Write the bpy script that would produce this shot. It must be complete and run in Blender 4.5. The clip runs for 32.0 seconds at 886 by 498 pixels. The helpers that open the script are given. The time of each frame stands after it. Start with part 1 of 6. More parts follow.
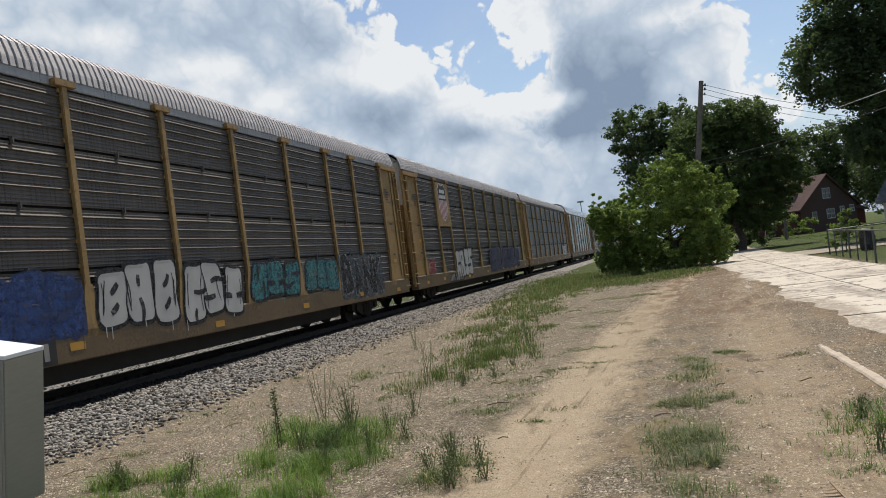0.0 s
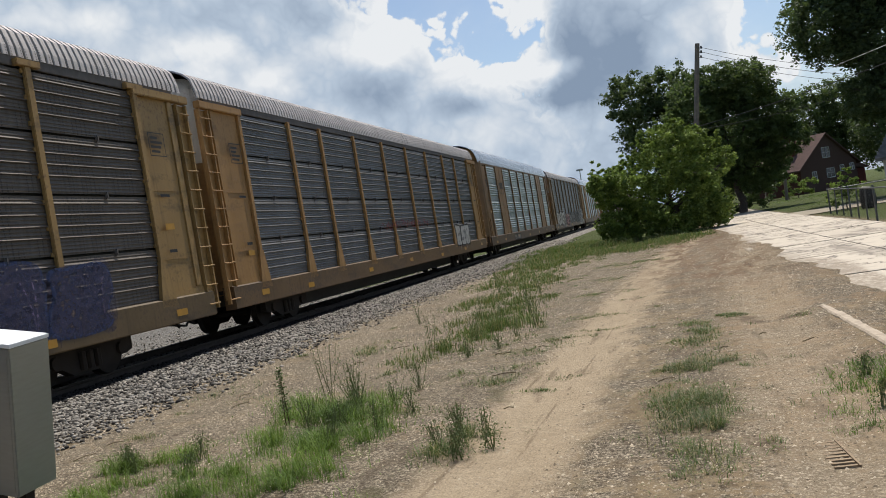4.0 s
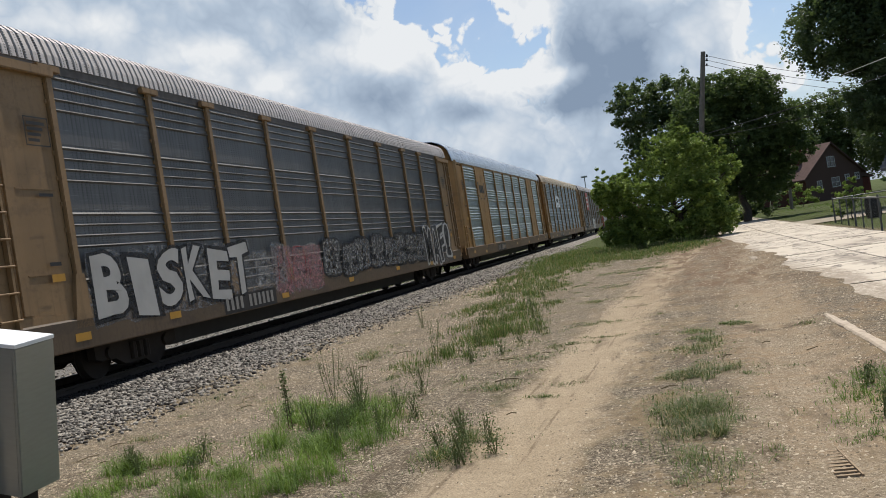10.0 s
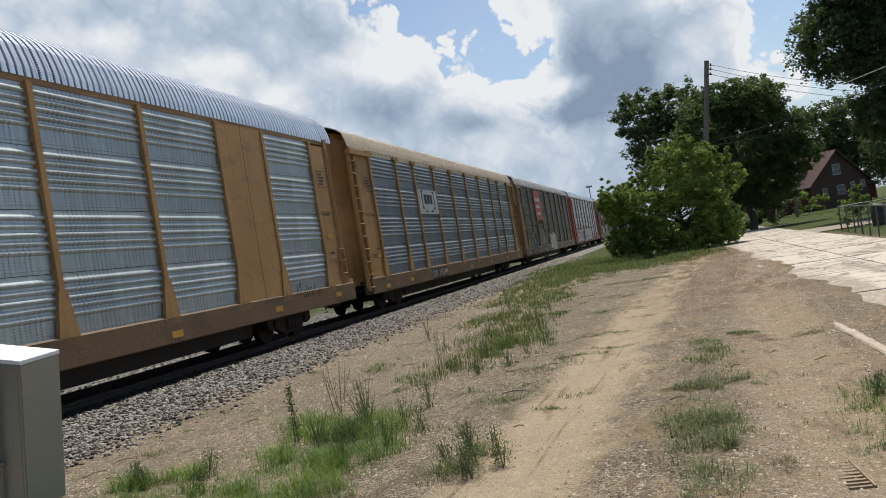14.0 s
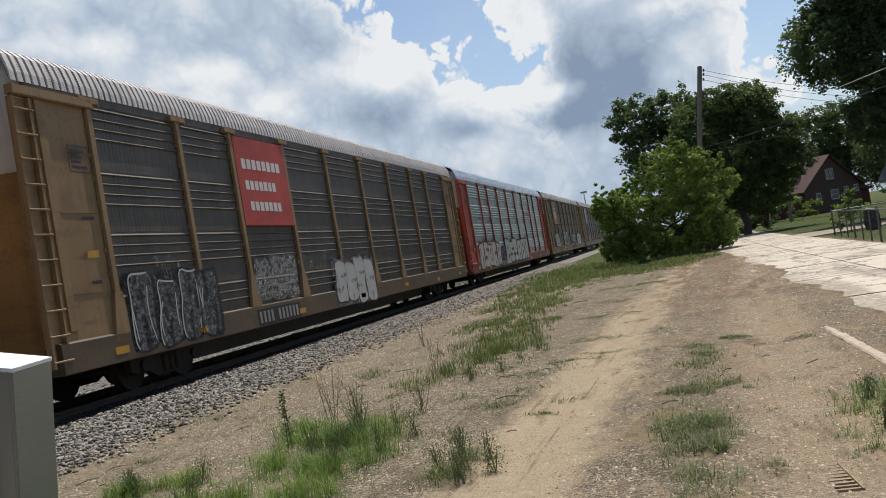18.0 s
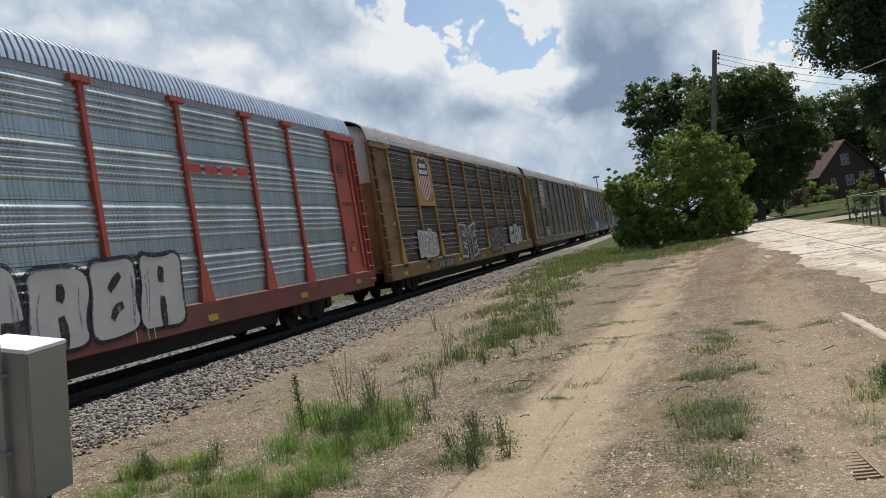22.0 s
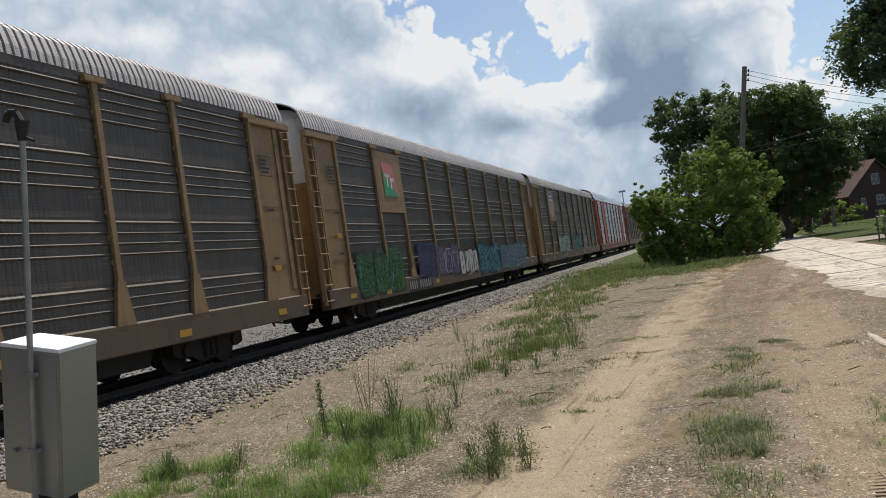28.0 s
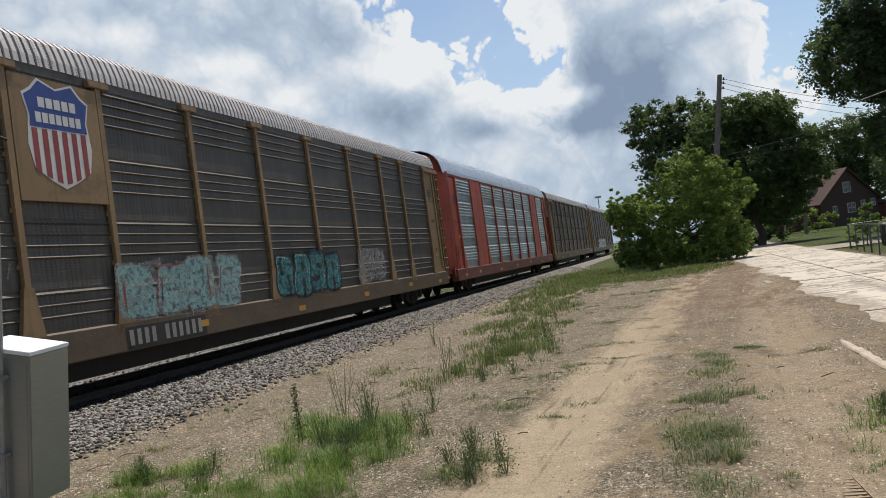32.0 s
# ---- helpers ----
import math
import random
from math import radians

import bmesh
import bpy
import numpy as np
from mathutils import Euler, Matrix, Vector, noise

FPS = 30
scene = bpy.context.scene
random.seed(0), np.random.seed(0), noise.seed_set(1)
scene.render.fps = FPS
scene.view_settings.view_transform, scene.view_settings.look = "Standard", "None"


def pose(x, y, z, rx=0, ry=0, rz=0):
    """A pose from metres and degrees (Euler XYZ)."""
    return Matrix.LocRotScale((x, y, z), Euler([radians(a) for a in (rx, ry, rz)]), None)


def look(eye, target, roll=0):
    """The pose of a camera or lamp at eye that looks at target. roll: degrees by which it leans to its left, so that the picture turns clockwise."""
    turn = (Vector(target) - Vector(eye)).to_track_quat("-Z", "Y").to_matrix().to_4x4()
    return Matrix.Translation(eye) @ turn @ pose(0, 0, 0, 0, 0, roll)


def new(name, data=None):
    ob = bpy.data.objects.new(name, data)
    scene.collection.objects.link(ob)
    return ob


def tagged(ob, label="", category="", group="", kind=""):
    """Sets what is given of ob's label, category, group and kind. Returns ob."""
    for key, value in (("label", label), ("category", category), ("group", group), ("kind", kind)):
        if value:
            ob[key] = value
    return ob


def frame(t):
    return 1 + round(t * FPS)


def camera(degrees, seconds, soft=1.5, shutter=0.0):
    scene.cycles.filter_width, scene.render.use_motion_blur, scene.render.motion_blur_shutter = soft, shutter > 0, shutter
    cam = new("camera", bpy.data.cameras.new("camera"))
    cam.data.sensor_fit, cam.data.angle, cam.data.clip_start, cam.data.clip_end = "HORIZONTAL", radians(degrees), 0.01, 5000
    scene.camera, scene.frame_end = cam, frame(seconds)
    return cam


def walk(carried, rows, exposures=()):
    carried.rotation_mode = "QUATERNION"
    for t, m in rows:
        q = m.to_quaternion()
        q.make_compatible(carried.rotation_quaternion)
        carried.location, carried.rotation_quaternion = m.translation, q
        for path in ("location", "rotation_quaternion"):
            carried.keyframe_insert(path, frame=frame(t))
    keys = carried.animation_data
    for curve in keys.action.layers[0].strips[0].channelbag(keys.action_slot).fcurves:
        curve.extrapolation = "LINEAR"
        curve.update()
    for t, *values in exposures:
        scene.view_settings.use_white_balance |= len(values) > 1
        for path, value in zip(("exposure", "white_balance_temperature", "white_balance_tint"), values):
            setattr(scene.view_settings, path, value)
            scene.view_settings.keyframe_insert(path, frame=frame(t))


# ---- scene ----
cam = camera(54.0, 32.0, soft=0.95)
walk(cam, [
    (0, pose(0.000, 0.000, 1.650, 91.209, 7.498, 14.382)),
    (0.5, pose(-0.008, 0.005, 1.652, 91.354, 7.931, 14.931)),
    (1, pose(0.002, 0.011, 1.648, 91.047, 8.397, 15.032)),
    (1.5, pose(0.008, 0.015, 1.649, 90.413, 8.681, 15.122)),
    (2, pose(0.008, 0.020, 1.649, 89.956, 9.377, 15.133)),
    (2.5, pose(0.009, 0.020, 1.648, 89.822, 10.014, 15.456)),
    (3, pose(0.014, 0.021, 1.655, 89.686, 10.291, 15.209)),
    (3.5, pose(0.009, 0.011, 1.650, 89.386, 9.646, 14.334)),
    (5.5, pose(0.012, 0.002, 1.650, 89.766, 9.112, 15.194)),
    (6, pose(0.005, 0.002, 1.648, 89.574, 8.543, 14.182)),
    (6.5, pose(0.014, -0.021, 1.647, 89.757, 7.987, 12.215)),
    (7, pose(0.019, -0.022, 1.650, 90.474, 8.505, 12.133)),
    (7.5, pose(0.025, -0.008, 1.650, 90.173, 9.633, 12.703)),
    (8, pose(0.023, 0.002, 1.647, 90.172, 10.130, 13.906)),
    (8.5, pose(0.029, -0.017, 1.649, 90.311, 9.725, 14.953)),
    (9, pose(0.026, -0.022, 1.646, 90.135, 8.935, 14.352)),
    (9.5, pose(0.009, -0.033, 1.639, 89.913, 8.595, 14.460)),
    (10, pose(0.009, -0.017, 1.648, 89.863, 8.985, 14.728)),
    (10.5, pose(0.007, -0.011, 1.656, 90.035, 9.594, 15.582)),
    (11, pose(0.002, 0.019, 1.651, 89.899, 9.662, 16.397)),
    (11.5, pose(0.006, 0.018, 1.649, 89.710, 8.855, 15.744)),
    (12, pose(0.001, -0.001, 1.647, 89.592, 8.127, 15.284)),
    (12.5, pose(-0.008, 0.012, 1.643, 89.947, 8.086, 15.359)),
    (13, pose(-0.007, 0.008, 1.653, 90.531, 8.650, 15.308)),
    (13.5, pose(-0.002, 0.010, 1.655, 90.624, 9.156, 15.232)),
    (15.5, pose(0.005, -0.004, 1.661, 90.612, 10.491, 15.241)),
    (16, pose(0.003, 0.005, 1.650, 90.447, 10.891, 16.215)),
    (16.5, pose(0.013, -0.015, 1.656, 90.482, 10.931, 16.618)),
    (17, pose(0.017, -0.012, 1.654, 90.932, 10.384, 16.210)),
    (17.5, pose(0.018, -0.031, 1.656, 90.953, 9.736, 15.287)),
    (18, pose(0.037, -0.013, 1.649, 90.998, 9.712, 14.770)),
    (18.5, pose(0.038, -0.008, 1.648, 91.089, 9.917, 15.031)),
    (19, pose(0.031, -0.013, 1.650, 90.711, 9.753, 15.493)),
    (19.5, pose(0.020, -0.006, 1.652, 90.513, 9.225, 14.825)),
    (20, pose(0.012, 0.005, 1.651, 90.995, 8.842, 13.869)),
    (20.5, pose(0.004, 0.009, 1.651, 91.423, 8.864, 14.289)),
    (21, pose(0.005, 0.018, 1.650, 91.178, 9.131, 15.304)),
    (21.5, pose(0.009, 0.020, 1.648, 90.612, 9.563, 15.468)),
    (22, pose(0.005, 0.024, 1.649, 90.096, 9.471, 15.539)),
    (22.5, pose(0.005, 0.026, 1.644, 90.049, 8.772, 15.425)),
    (23, pose(0.016, 0.010, 1.649, 90.041, 8.577, 15.660)),
    (23.5, pose(0.015, 0.005, 1.647, 89.893, 8.790, 15.904)),
    (24, pose(0.019, 0.021, 1.645, 89.861, 9.052, 16.164)),
    (24.5, pose(0.022, 0.004, 1.643, 90.097, 9.211, 16.315)),
    (25, pose(0.018, 0.011, 1.643, 90.326, 8.857, 16.390)),
    (25.5, pose(0.013, -0.002, 1.645, 90.731, 8.347, 16.381)),
    (26, pose(0.017, -0.022, 1.649, 91.220, 8.388, 16.329)),
    (26.5, pose(0.024, -0.024, 1.649, 91.372, 8.761, 16.573)),
    (28.5, pose(0.005, -0.050, 1.645, 90.993, 8.011, 17.181)),
    (29, pose(0.002, -0.042, 1.646, 91.315, 8.238, 16.440)),
    (29.5, pose(-0.003, -0.027, 1.654, 91.604, 8.103, 16.064)),
    (30, pose(-0.011, -0.014, 1.653, 91.716, 7.600, 15.851)),
    (30.5, pose(-0.004, -0.028, 1.656, 91.706, 7.529, 15.708)),
    (31, pose(-0.013, -0.029, 1.650, 91.592, 7.468, 15.501)),
    (31.5, pose(-0.015, -0.031, 1.650, 91.346, 7.700, 15.357)),
    (32, pose(-0.015, -0.025, 1.652, 91.102, 7.708, 15.522)),
])

# ---- sky, sun ----
SUN = Vector((0.09, 0.40, 0.91)).normalized()
world = bpy.data.worlds.new("sky")
scene.world = world
world.use_nodes = True
wn, wl = world.node_tree.nodes, world.node_tree.links
wn.clear()


def wmath(op, a, b=None, c=None, clamp=False):
    n = wn.new("ShaderNodeMath")
    n.operation, n.use_clamp = op, clamp
    for i, v in enumerate((a, b, c)):
        if v is None:
            continue
        if isinstance(v, (int, float)):
            n.inputs[i].default_value = v
        else:
            wl.new(v, n.inputs[i])
    return n.outputs[0]


def wvec(op, a, b):
    n = wn.new("ShaderNodeVectorMath")
    n.operation = op
    for i, v in enumerate((a, b)):
        if isinstance(v, tuple):
            n.inputs[i].default_value = v
        else:
            wl.new(v, n.inputs[i])
    return n.outputs["Value"] if op == "DOT_PRODUCT" else n.outputs[0]


def wnoise(vec, scale, detail, rough):
    n = wn.new("ShaderNodeTexNoise")
    n.inputs["Scale"].default_value, n.inputs["Detail"].default_value, n.inputs["Roughness"].default_value = scale, detail, rough
    wl.new(vec, n.inputs["Vector"])
    return n


coord = wn.new("ShaderNodeTexCoord").outputs["Generated"]
sep = wn.new("ShaderNodeSeparateXYZ")
wl.new(coord, sep.inputs[0])
azim = wmath("ARCTAN2", sep.outputs[0], sep.outputs[1])
elev = wmath("ARCSINE", sep.outputs[2])
flat = wn.new("ShaderNodeCombineXYZ")
wl.new(azim, flat.inputs[0])
wl.new(elev, flat.inputs[1])
puff = wnoise(coord, 8.0, 6.0, 0.55)
bend = wvec("SCALE", wvec("SUBTRACT", puff.outputs["Color"], (0.5, 0.5, 0.5)), (0, 0, 0))
bend.node.inputs["Scale"].default_value = 0.05
place = wvec("ADD", flat.outputs[0], bend)


def blobs(rows):
    """A soft field over the sky: (azimuth, elevation, half width, half height, amount)."""
    total = 0.0
    for az, el, w, h, amount in rows:
        d = wvec("MULTIPLY", wvec("SUBTRACT", place, (az, el, 0)), (1 / w, 1 / h, 0))
        total = wmath("MULTIPLY_ADD", wmath("POWER", 2.718, wmath("MULTIPLY", wvec("DOT_PRODUCT", d, d), -1.0)), amount, total)
    return total


shade = blobs([(-0.411, 0.290, 0.075, 0.045, 0.6), (-0.35, 0.255, 0.04, 0.03, 0.5), (-0.288, 0.189, 0.055, 0.024, 0.85), (-0.207, 0.150, 0.03, 0.014, 0.8), (-0.045, 0.160, 0.065, 0.036, 1.2), (-0.10, 0.138, 0.03, 0.014, 0.9), (-0.075, 0.20, 0.03, 0.03, 0.5),
               (-0.02, 0.215, 0.07, 0.035, 0.55), (-0.584, 0.315, 0.05, 0.02, 0.3), (-0.52, 0.29, 0.03, 0.02, 0.2)])
light = blobs([(-0.326, 0.244, 0.04, 0.025, 0.7), (-0.275, 0.228, 0.035, 0.025, 0.7), (-0.485, 0.245, 0.045, 0.02, 0.8), (-0.421, 0.206, 0.03, 0.015, 0.8), (-0.112, 0.235, 0.014, 0.04, 0.7), (-0.096, 0.175, 0.03, 0.012, 1.0),
               (-0.223, 0.185, 0.05, 0.022, 0.5), (0.029, 0.234, 0.035, 0.012, 0.6), (0.105, 0.177, 0.025, 0.03, 0.5), (-0.62, 0.29, 0.06, 0.015, 0.4)])


def heaps(scale, detail):
    """Rounded, creased heaps of cloud."""
    n = wn.new("ShaderNodeTexNoise")
    n.inputs["Scale"].default_value, n.inputs["Detail"].default_value = scale, detail
    wl.new(wvec("ADD", coord, bend), n.inputs["Vector"])
    return wmath("ABSOLUTE", wmath("MULTIPLY_ADD", n.outputs["Fac"], 2.0, -1.0))


ragged = wnoise(coord, 5.0, 9.0, 0.6).outputs["Fac"]
fine = wnoise(coord, 30.0, 8.0, 0.62).outputs["Fac"]
heap = wmath("MULTIPLY_ADD", heaps(13.0, 0.0), 1.0, wmath("MULTIPLY_ADD", heaps(29.0, 0.0), 0.6, wmath("MULTIPLY", heaps(66.0, 1.0), 0.4)))
# the blue gap between two cumulus heads, and thinner sky to the east
bulge = wmath("MULTIPLY_ADD", heap, 0.075, wmath("MULTIPLY_ADD", fine, 0.05, -0.061))
left_edge = wmath("ADD", wmath("MULTIPLY", wmath("ADD", azim, 0.150), 0.63), wmath("MULTIPLY", wmath("SUBTRACT", elev, 0.186), 0.78))
right_edge = wmath("SUBTRACT", -0.128, azim)
gap = wmath("MINIMUM", left_edge, right_edge)
east = wmath("SUBTRACT", wmath("SUBTRACT", azim, 0.125), wmath("MULTIPLY", wmath("SUBTRACT", ragged, 0.5), 0.28))
gap = wmath("SUBTRACT", wmath("MAXIMUM", gap, wmath("MULTIPLY", east, 0.5)), bulge)
cover = wmath("MULTIPLY_ADD", gap, -130.0, 0.5, clamp=True)
thin = wmath("MULTIPLY", wmath("SUBTRACT", ragged, 0.16), 6.0, clamp=True)
high = wmath("MULTIPLY", wmath("SUBTRACT", elev, 0.42, clamp=True), 1.3)
behind = wmath("SUBTRACT", wmath("ABSOLUTE", azim), 1.0, clamp=True)
open_sky = wmath("MULTIPLY", wmath("SUBTRACT", wmath("MULTIPLY_ADD", ragged, 1.6, wmath("MULTIPLY_ADD", fine, 0.35, -0.36)), wmath("MULTIPLY_ADD", behind, 0.75, high)), 6.0, clamp=True)
cover = wmath("MULTIPLY", wmath("MULTIPLY", cover, thin), open_sky)
# veil low over the horizon, faint wisps in the gap
veil = wmath("MULTIPLY", wmath("SUBTRACT", 0.17, elev), 7.0, clamp=True)
wisp = wmath("MULTIPLY", wmath("SUBTRACT", ragged, 0.50), 1.4, clamp=True)
cover = wmath("MAXIMUM", cover, wmath("MULTIPLY", wmath("MAXIMUM", wmath("MULTIPLY", veil, 1.3), wisp), 0.6))
rim = wmath("MULTIPLY", wmath("SUBTRACT", 1.0, wmath("MULTIPLY", wmath("ABSOLUTE", wmath("ADD", gap, 0.012)), 40.0), clamp=True), 0.55)
low_sky = wmath("MULTIPLY", wmath("SUBTRACT", 0.15, elev, clamp=True), 2.2)
tone = wmath("ADD", wmath("SUBTRACT", wmath("ADD", wmath("SUBTRACT", light, shade), rim), low_sky), wmath("MULTIPLY_ADD", heap, 0.70, wmath("MULTIPLY_ADD", puff.outputs["Fac"], 0.9, wmath("MULTIPLY_ADD", fine, 0.35, -0.80))))
ramp = wn.new("ShaderNodeValToRGB")
ramp.color_ramp.elements[0].position, ramp.color_ramp.elements[0].color = 0.0, (0.24, 0.315, 0.43, 1)
ramp.color_ramp.elements[1].position, ramp.color_ramp.elements[1].color = 1.0, (0.82, 0.845, 0.87, 1)
mid = ramp.color_ramp.elements.new(0.5)
mid.color = (0.46, 0.55, 0.665, 1)
wl.new(wmath("MULTIPLY_ADD", tone, 0.66, 0.58, clamp=True), ramp.inputs[0])
air = wn.new("ShaderNodeTexSky")
air.sky_type, air.sun_disc = "NISHITA", False
air.sun_elevation, air.sun_rotation = math.asin(SUN.z), math.atan2(SUN.x, SUN.y)
air_bg, cloud_bg = wn.new("ShaderNodeBackground"), wn.new("ShaderNodeBackground")
air_bg.inputs["Strength"].default_value, cloud_bg.inputs["Strength"].default_value = 0.118, 1.0
wl.new(air.outputs[0], air_bg.inputs["Color"])
wl.new(ramp.outputs[0], cloud_bg.inputs["Color"])
sky_mix, sky_out = wn.new("ShaderNodeMixShader"), wn.new("ShaderNodeOutputWorld")
wl.new(cover, sky_mix.inputs[0])
wl.new(air_bg.outputs[0], sky_mix.inputs[1])
wl.new(cloud_bg.outputs[0], sky_mix.inputs[2])
wl.new(sky_mix.outputs[0], sky_out.inputs[0])

sun = new("sun", bpy.data.lights.new("sun", "SUN"))
sun.data.energy, sun.data.angle, sun.data.color = 4.9, radians(0.53), (1.0, 0.945, 0.86)
sun.matrix_world = look((0, 0, 60), Vector((0, 0, 60)) - SUN)

# ---- materials ----
MATS = {}


class Shade:
    """A small hand for node materials."""

    def __init__(self, name, rough=0.7, metal=0.0, spec=0.4):
        self.m = bpy.data.materials.new(name)
        self.m.use_nodes = True
        self.t = self.m.node_tree
        self.n, self.l = self.t.nodes, self.t.links
        self.b = self.n["Principled BSDF"]
        self.b.inputs["Roughness"].default_value = rough
        self.b.inputs["Metallic"].default_value = metal
        self.b.inputs["Specular IOR Level"].default_value = spec
        MATS[name] = self.m

    def put(self, sock, v):
        if isinstance(v, (int, float)):
            sock.default_value = v
        elif isinstance(v, tuple):
            sock.default_value = (*v, 1) if len(v) == 3 and len(sock.default_value) == 4 else v
        else:
            self.l.new(v, sock)

    def pos(self, kind="Object"):
        if kind == "World":
            return self.n.new("ShaderNodeNewGeometry").outputs["Position"]
        return self.n.new("ShaderNodeTexCoord").outputs[kind]

    def scaled(self, vec, s):
        n = self.n.new("ShaderNodeVectorMath")
        n.operation = "MULTIPLY"
        self.put(n.inputs[0], vec)
        n.inputs[1].default_value = s
        return n.outputs[0]

    def xyz(self, vec):
        n = self.n.new("ShaderNodeSeparateXYZ")
        self.l.new(vec, n.inputs[0])
        return n.outputs

    def noise(self, vec, scale, detail=4.0, rough=0.55):
        n = self.n.new("ShaderNodeTexNoise")
        self.l.new(vec, n.inputs["Vector"])
        n.inputs["Scale"].default_value, n.inputs["Detail"].default_value, n.inputs["Roughness"].default_value = scale, detail, rough
        return n.outputs["Fac"]

    def cells(self, vec, scale, out="Color", feature="F1"):
        n = self.n.new("ShaderNodeTexVoronoi")
        n.feature = feature
        self.l.new(vec, n.inputs["Vector"])
        n.inputs["Scale"].default_value = scale
        return n.outputs[out]

    def math(self, op, a, b=0.0, c=0.0, clamp=False):
        n = self.n.new("ShaderNodeMath")
        n.operation, n.use_clamp = op, clamp
        for i, v in enumerate((a, b, c)):
            self.put(n.inputs[i], v)
        return n.outputs[0]

    def step(self, v, lo, hi):
        n = self.n.new("ShaderNodeMapRange")
        n.interpolation_type = "SMOOTHSTEP"
        self.put(n.inputs[0], v)
        n.inputs[1].default_value, n.inputs[2].default_value = lo, hi
        return n.outputs[0]

    def mix(self, f, a, b):
        n = self.n.new("ShaderNodeMix")
        n.data_type = "RGBA"
        self.put(n.inputs[0], f)
        self.put(n.inputs[6], a)
        self.put(n.inputs[7], b)
        return n.outputs[2]

    def random(self):
        return self.n.new("ShaderNodeObjectInfo").outputs["Random"]

    def island(self):
        return self.n.new("ShaderNodeNewGeometry").outputs["Random Per Island"]

    def bump(self, h, strength=0.4, dist=0.02):
        n = self.n.new("ShaderNodeBump")
        n.inputs["Strength"].default_value, n.inputs["Distance"].default_value = strength, dist
        self.l.new(h, n.inputs["Height"])
        self.l.new(n.outputs[0], self.b.inputs["Normal"])

    def done(self, colour, rough=None):
        self.put(self.b.inputs["Base Color"], colour)
        if rough is not None:
            self.put(self.b.inputs["Roughness"], rough)
        return self.m


def dark(c, k):
    return tuple(v * k for v in c)


def painted(name, colour, worn=(0.16, 0.09, 0.05), rough=0.55, wear=0.5, streak=True):
    """Old paint on steel: fading, rust blooms and rain streaks."""
    s = Shade(name, rough)
    p = s.pos()
    fade = s.noise(p, 0.7, 3)
    grain = s.noise(p, 14, 5)
    run = s.noise(s.scaled(p, (5.0, 5.0, 0.25)), 2.0, 5)
    c = s.mix(s.step(fade, 0.3, 0.75), dark(colour, 0.8), dark(colour, 1.1))
    if streak:
        c = s.mix(s.math("MULTIPLY", s.step(run, 0.52, 0.75), 0.5), c, dark(colour, 0.45))
    soil = s.math("MULTIPLY_ADD", s.noise(s.scaled(p, (1.0, 0.55, 1.8)), 1.1, 9, 0.7), 1.0, s.math("MULTIPLY_ADD", grain, 0.25, -0.125))
    c = s.mix(s.math("MULTIPLY", s.step(soil, 0.50, 0.66), 0.12 + 0.5 * wear), c, (0.055, 0.038, 0.026))
    rust = s.math("MULTIPLY", s.step(s.math("MULTIPLY_ADD", fade, 0.5, s.math("MULTIPLY", grain, 0.5)), 0.53, 0.66), wear)
    s.bump(grain, 0.25, 0.004)
    return s.done(s.mix(rust, c, worn), s.math("MULTIPLY_ADD", grain, 0.3, rough - 0.12))


def galvanised(name, colour, grime, amount, metal=0.35, rough=0.5):
    """Zinc-coated side sheets: dull spangle, grime running down, rows of small holes."""
    s = Shade(name, rough, metal)
    p = s.pos()
    x, y, z = s.xyz(p)
    r = s.random()
    broad = s.noise(s.scaled(p, (0.5, 0.5, 1.0)), 1.0, 4)
    run = s.noise(s.scaled(p, (3.0, 6.0, 0.35)), 1.6, 6)
    speck = s.noise(p, 30, 4)
    c = s.mix(s.math("MULTIPLY_ADD", r, 0.5, s.math("MULTIPLY", broad, 0.5)), dark(colour, 0.82), dark(colour, 1.14))
    dirt = s.math("MULTIPLY", s.step(s.math("MULTIPLY_ADD", run, 0.6, s.math("MULTIPLY", speck, 0.4)), 0.5 - 0.22 * amount, 0.72), amount)
    c = s.mix(dirt, c, grime)
    # pale level streaks: worn zinc, plus rib highlights painted into the colour
    scuff_glint = s.noise(s.scaled(p, (1.0, 0.45, 16.0)), 2.2, 7, 0.7)
    c = s.mix(s.math("MULTIPLY", s.step(scuff_glint, 0.56, 0.70), 0.55), c, tuple(min(0.6, v * 2.3 + 0.04) for v in colour))
    # punched holes in upright rows, in some strips only
    fy = s.math("ABSOLUTE", s.math("SUBTRACT", s.math("FRACT", s.math("MULTIPLY", y, 9.0)), 0.5))
    fz = s.math("ABSOLUTE", s.math("SUBTRACT", s.math("FRACT", s.math("MULTIPLY", z, 22.0)), 0.5))
    hole = s.math("MULTIPLY", s.step(fy, 0.16, 0.08), s.step(fz, 0.32, 0.2))
    strip = s.step(s.noise(s.scaled(p, (1.0, 1.3, 0.6)), 1.0, 2), 0.47, 0.55)
    c = s.mix(s.math("MULTIPLY", s.math("MULTIPLY", hole, strip), 0.8), c, dark(grime, 0.25))
    s.bump(speck, 0.15, 0.003)
    return s.done(c, s.math("MULTIPLY_ADD", speck, 0.25, rough - 0.1))


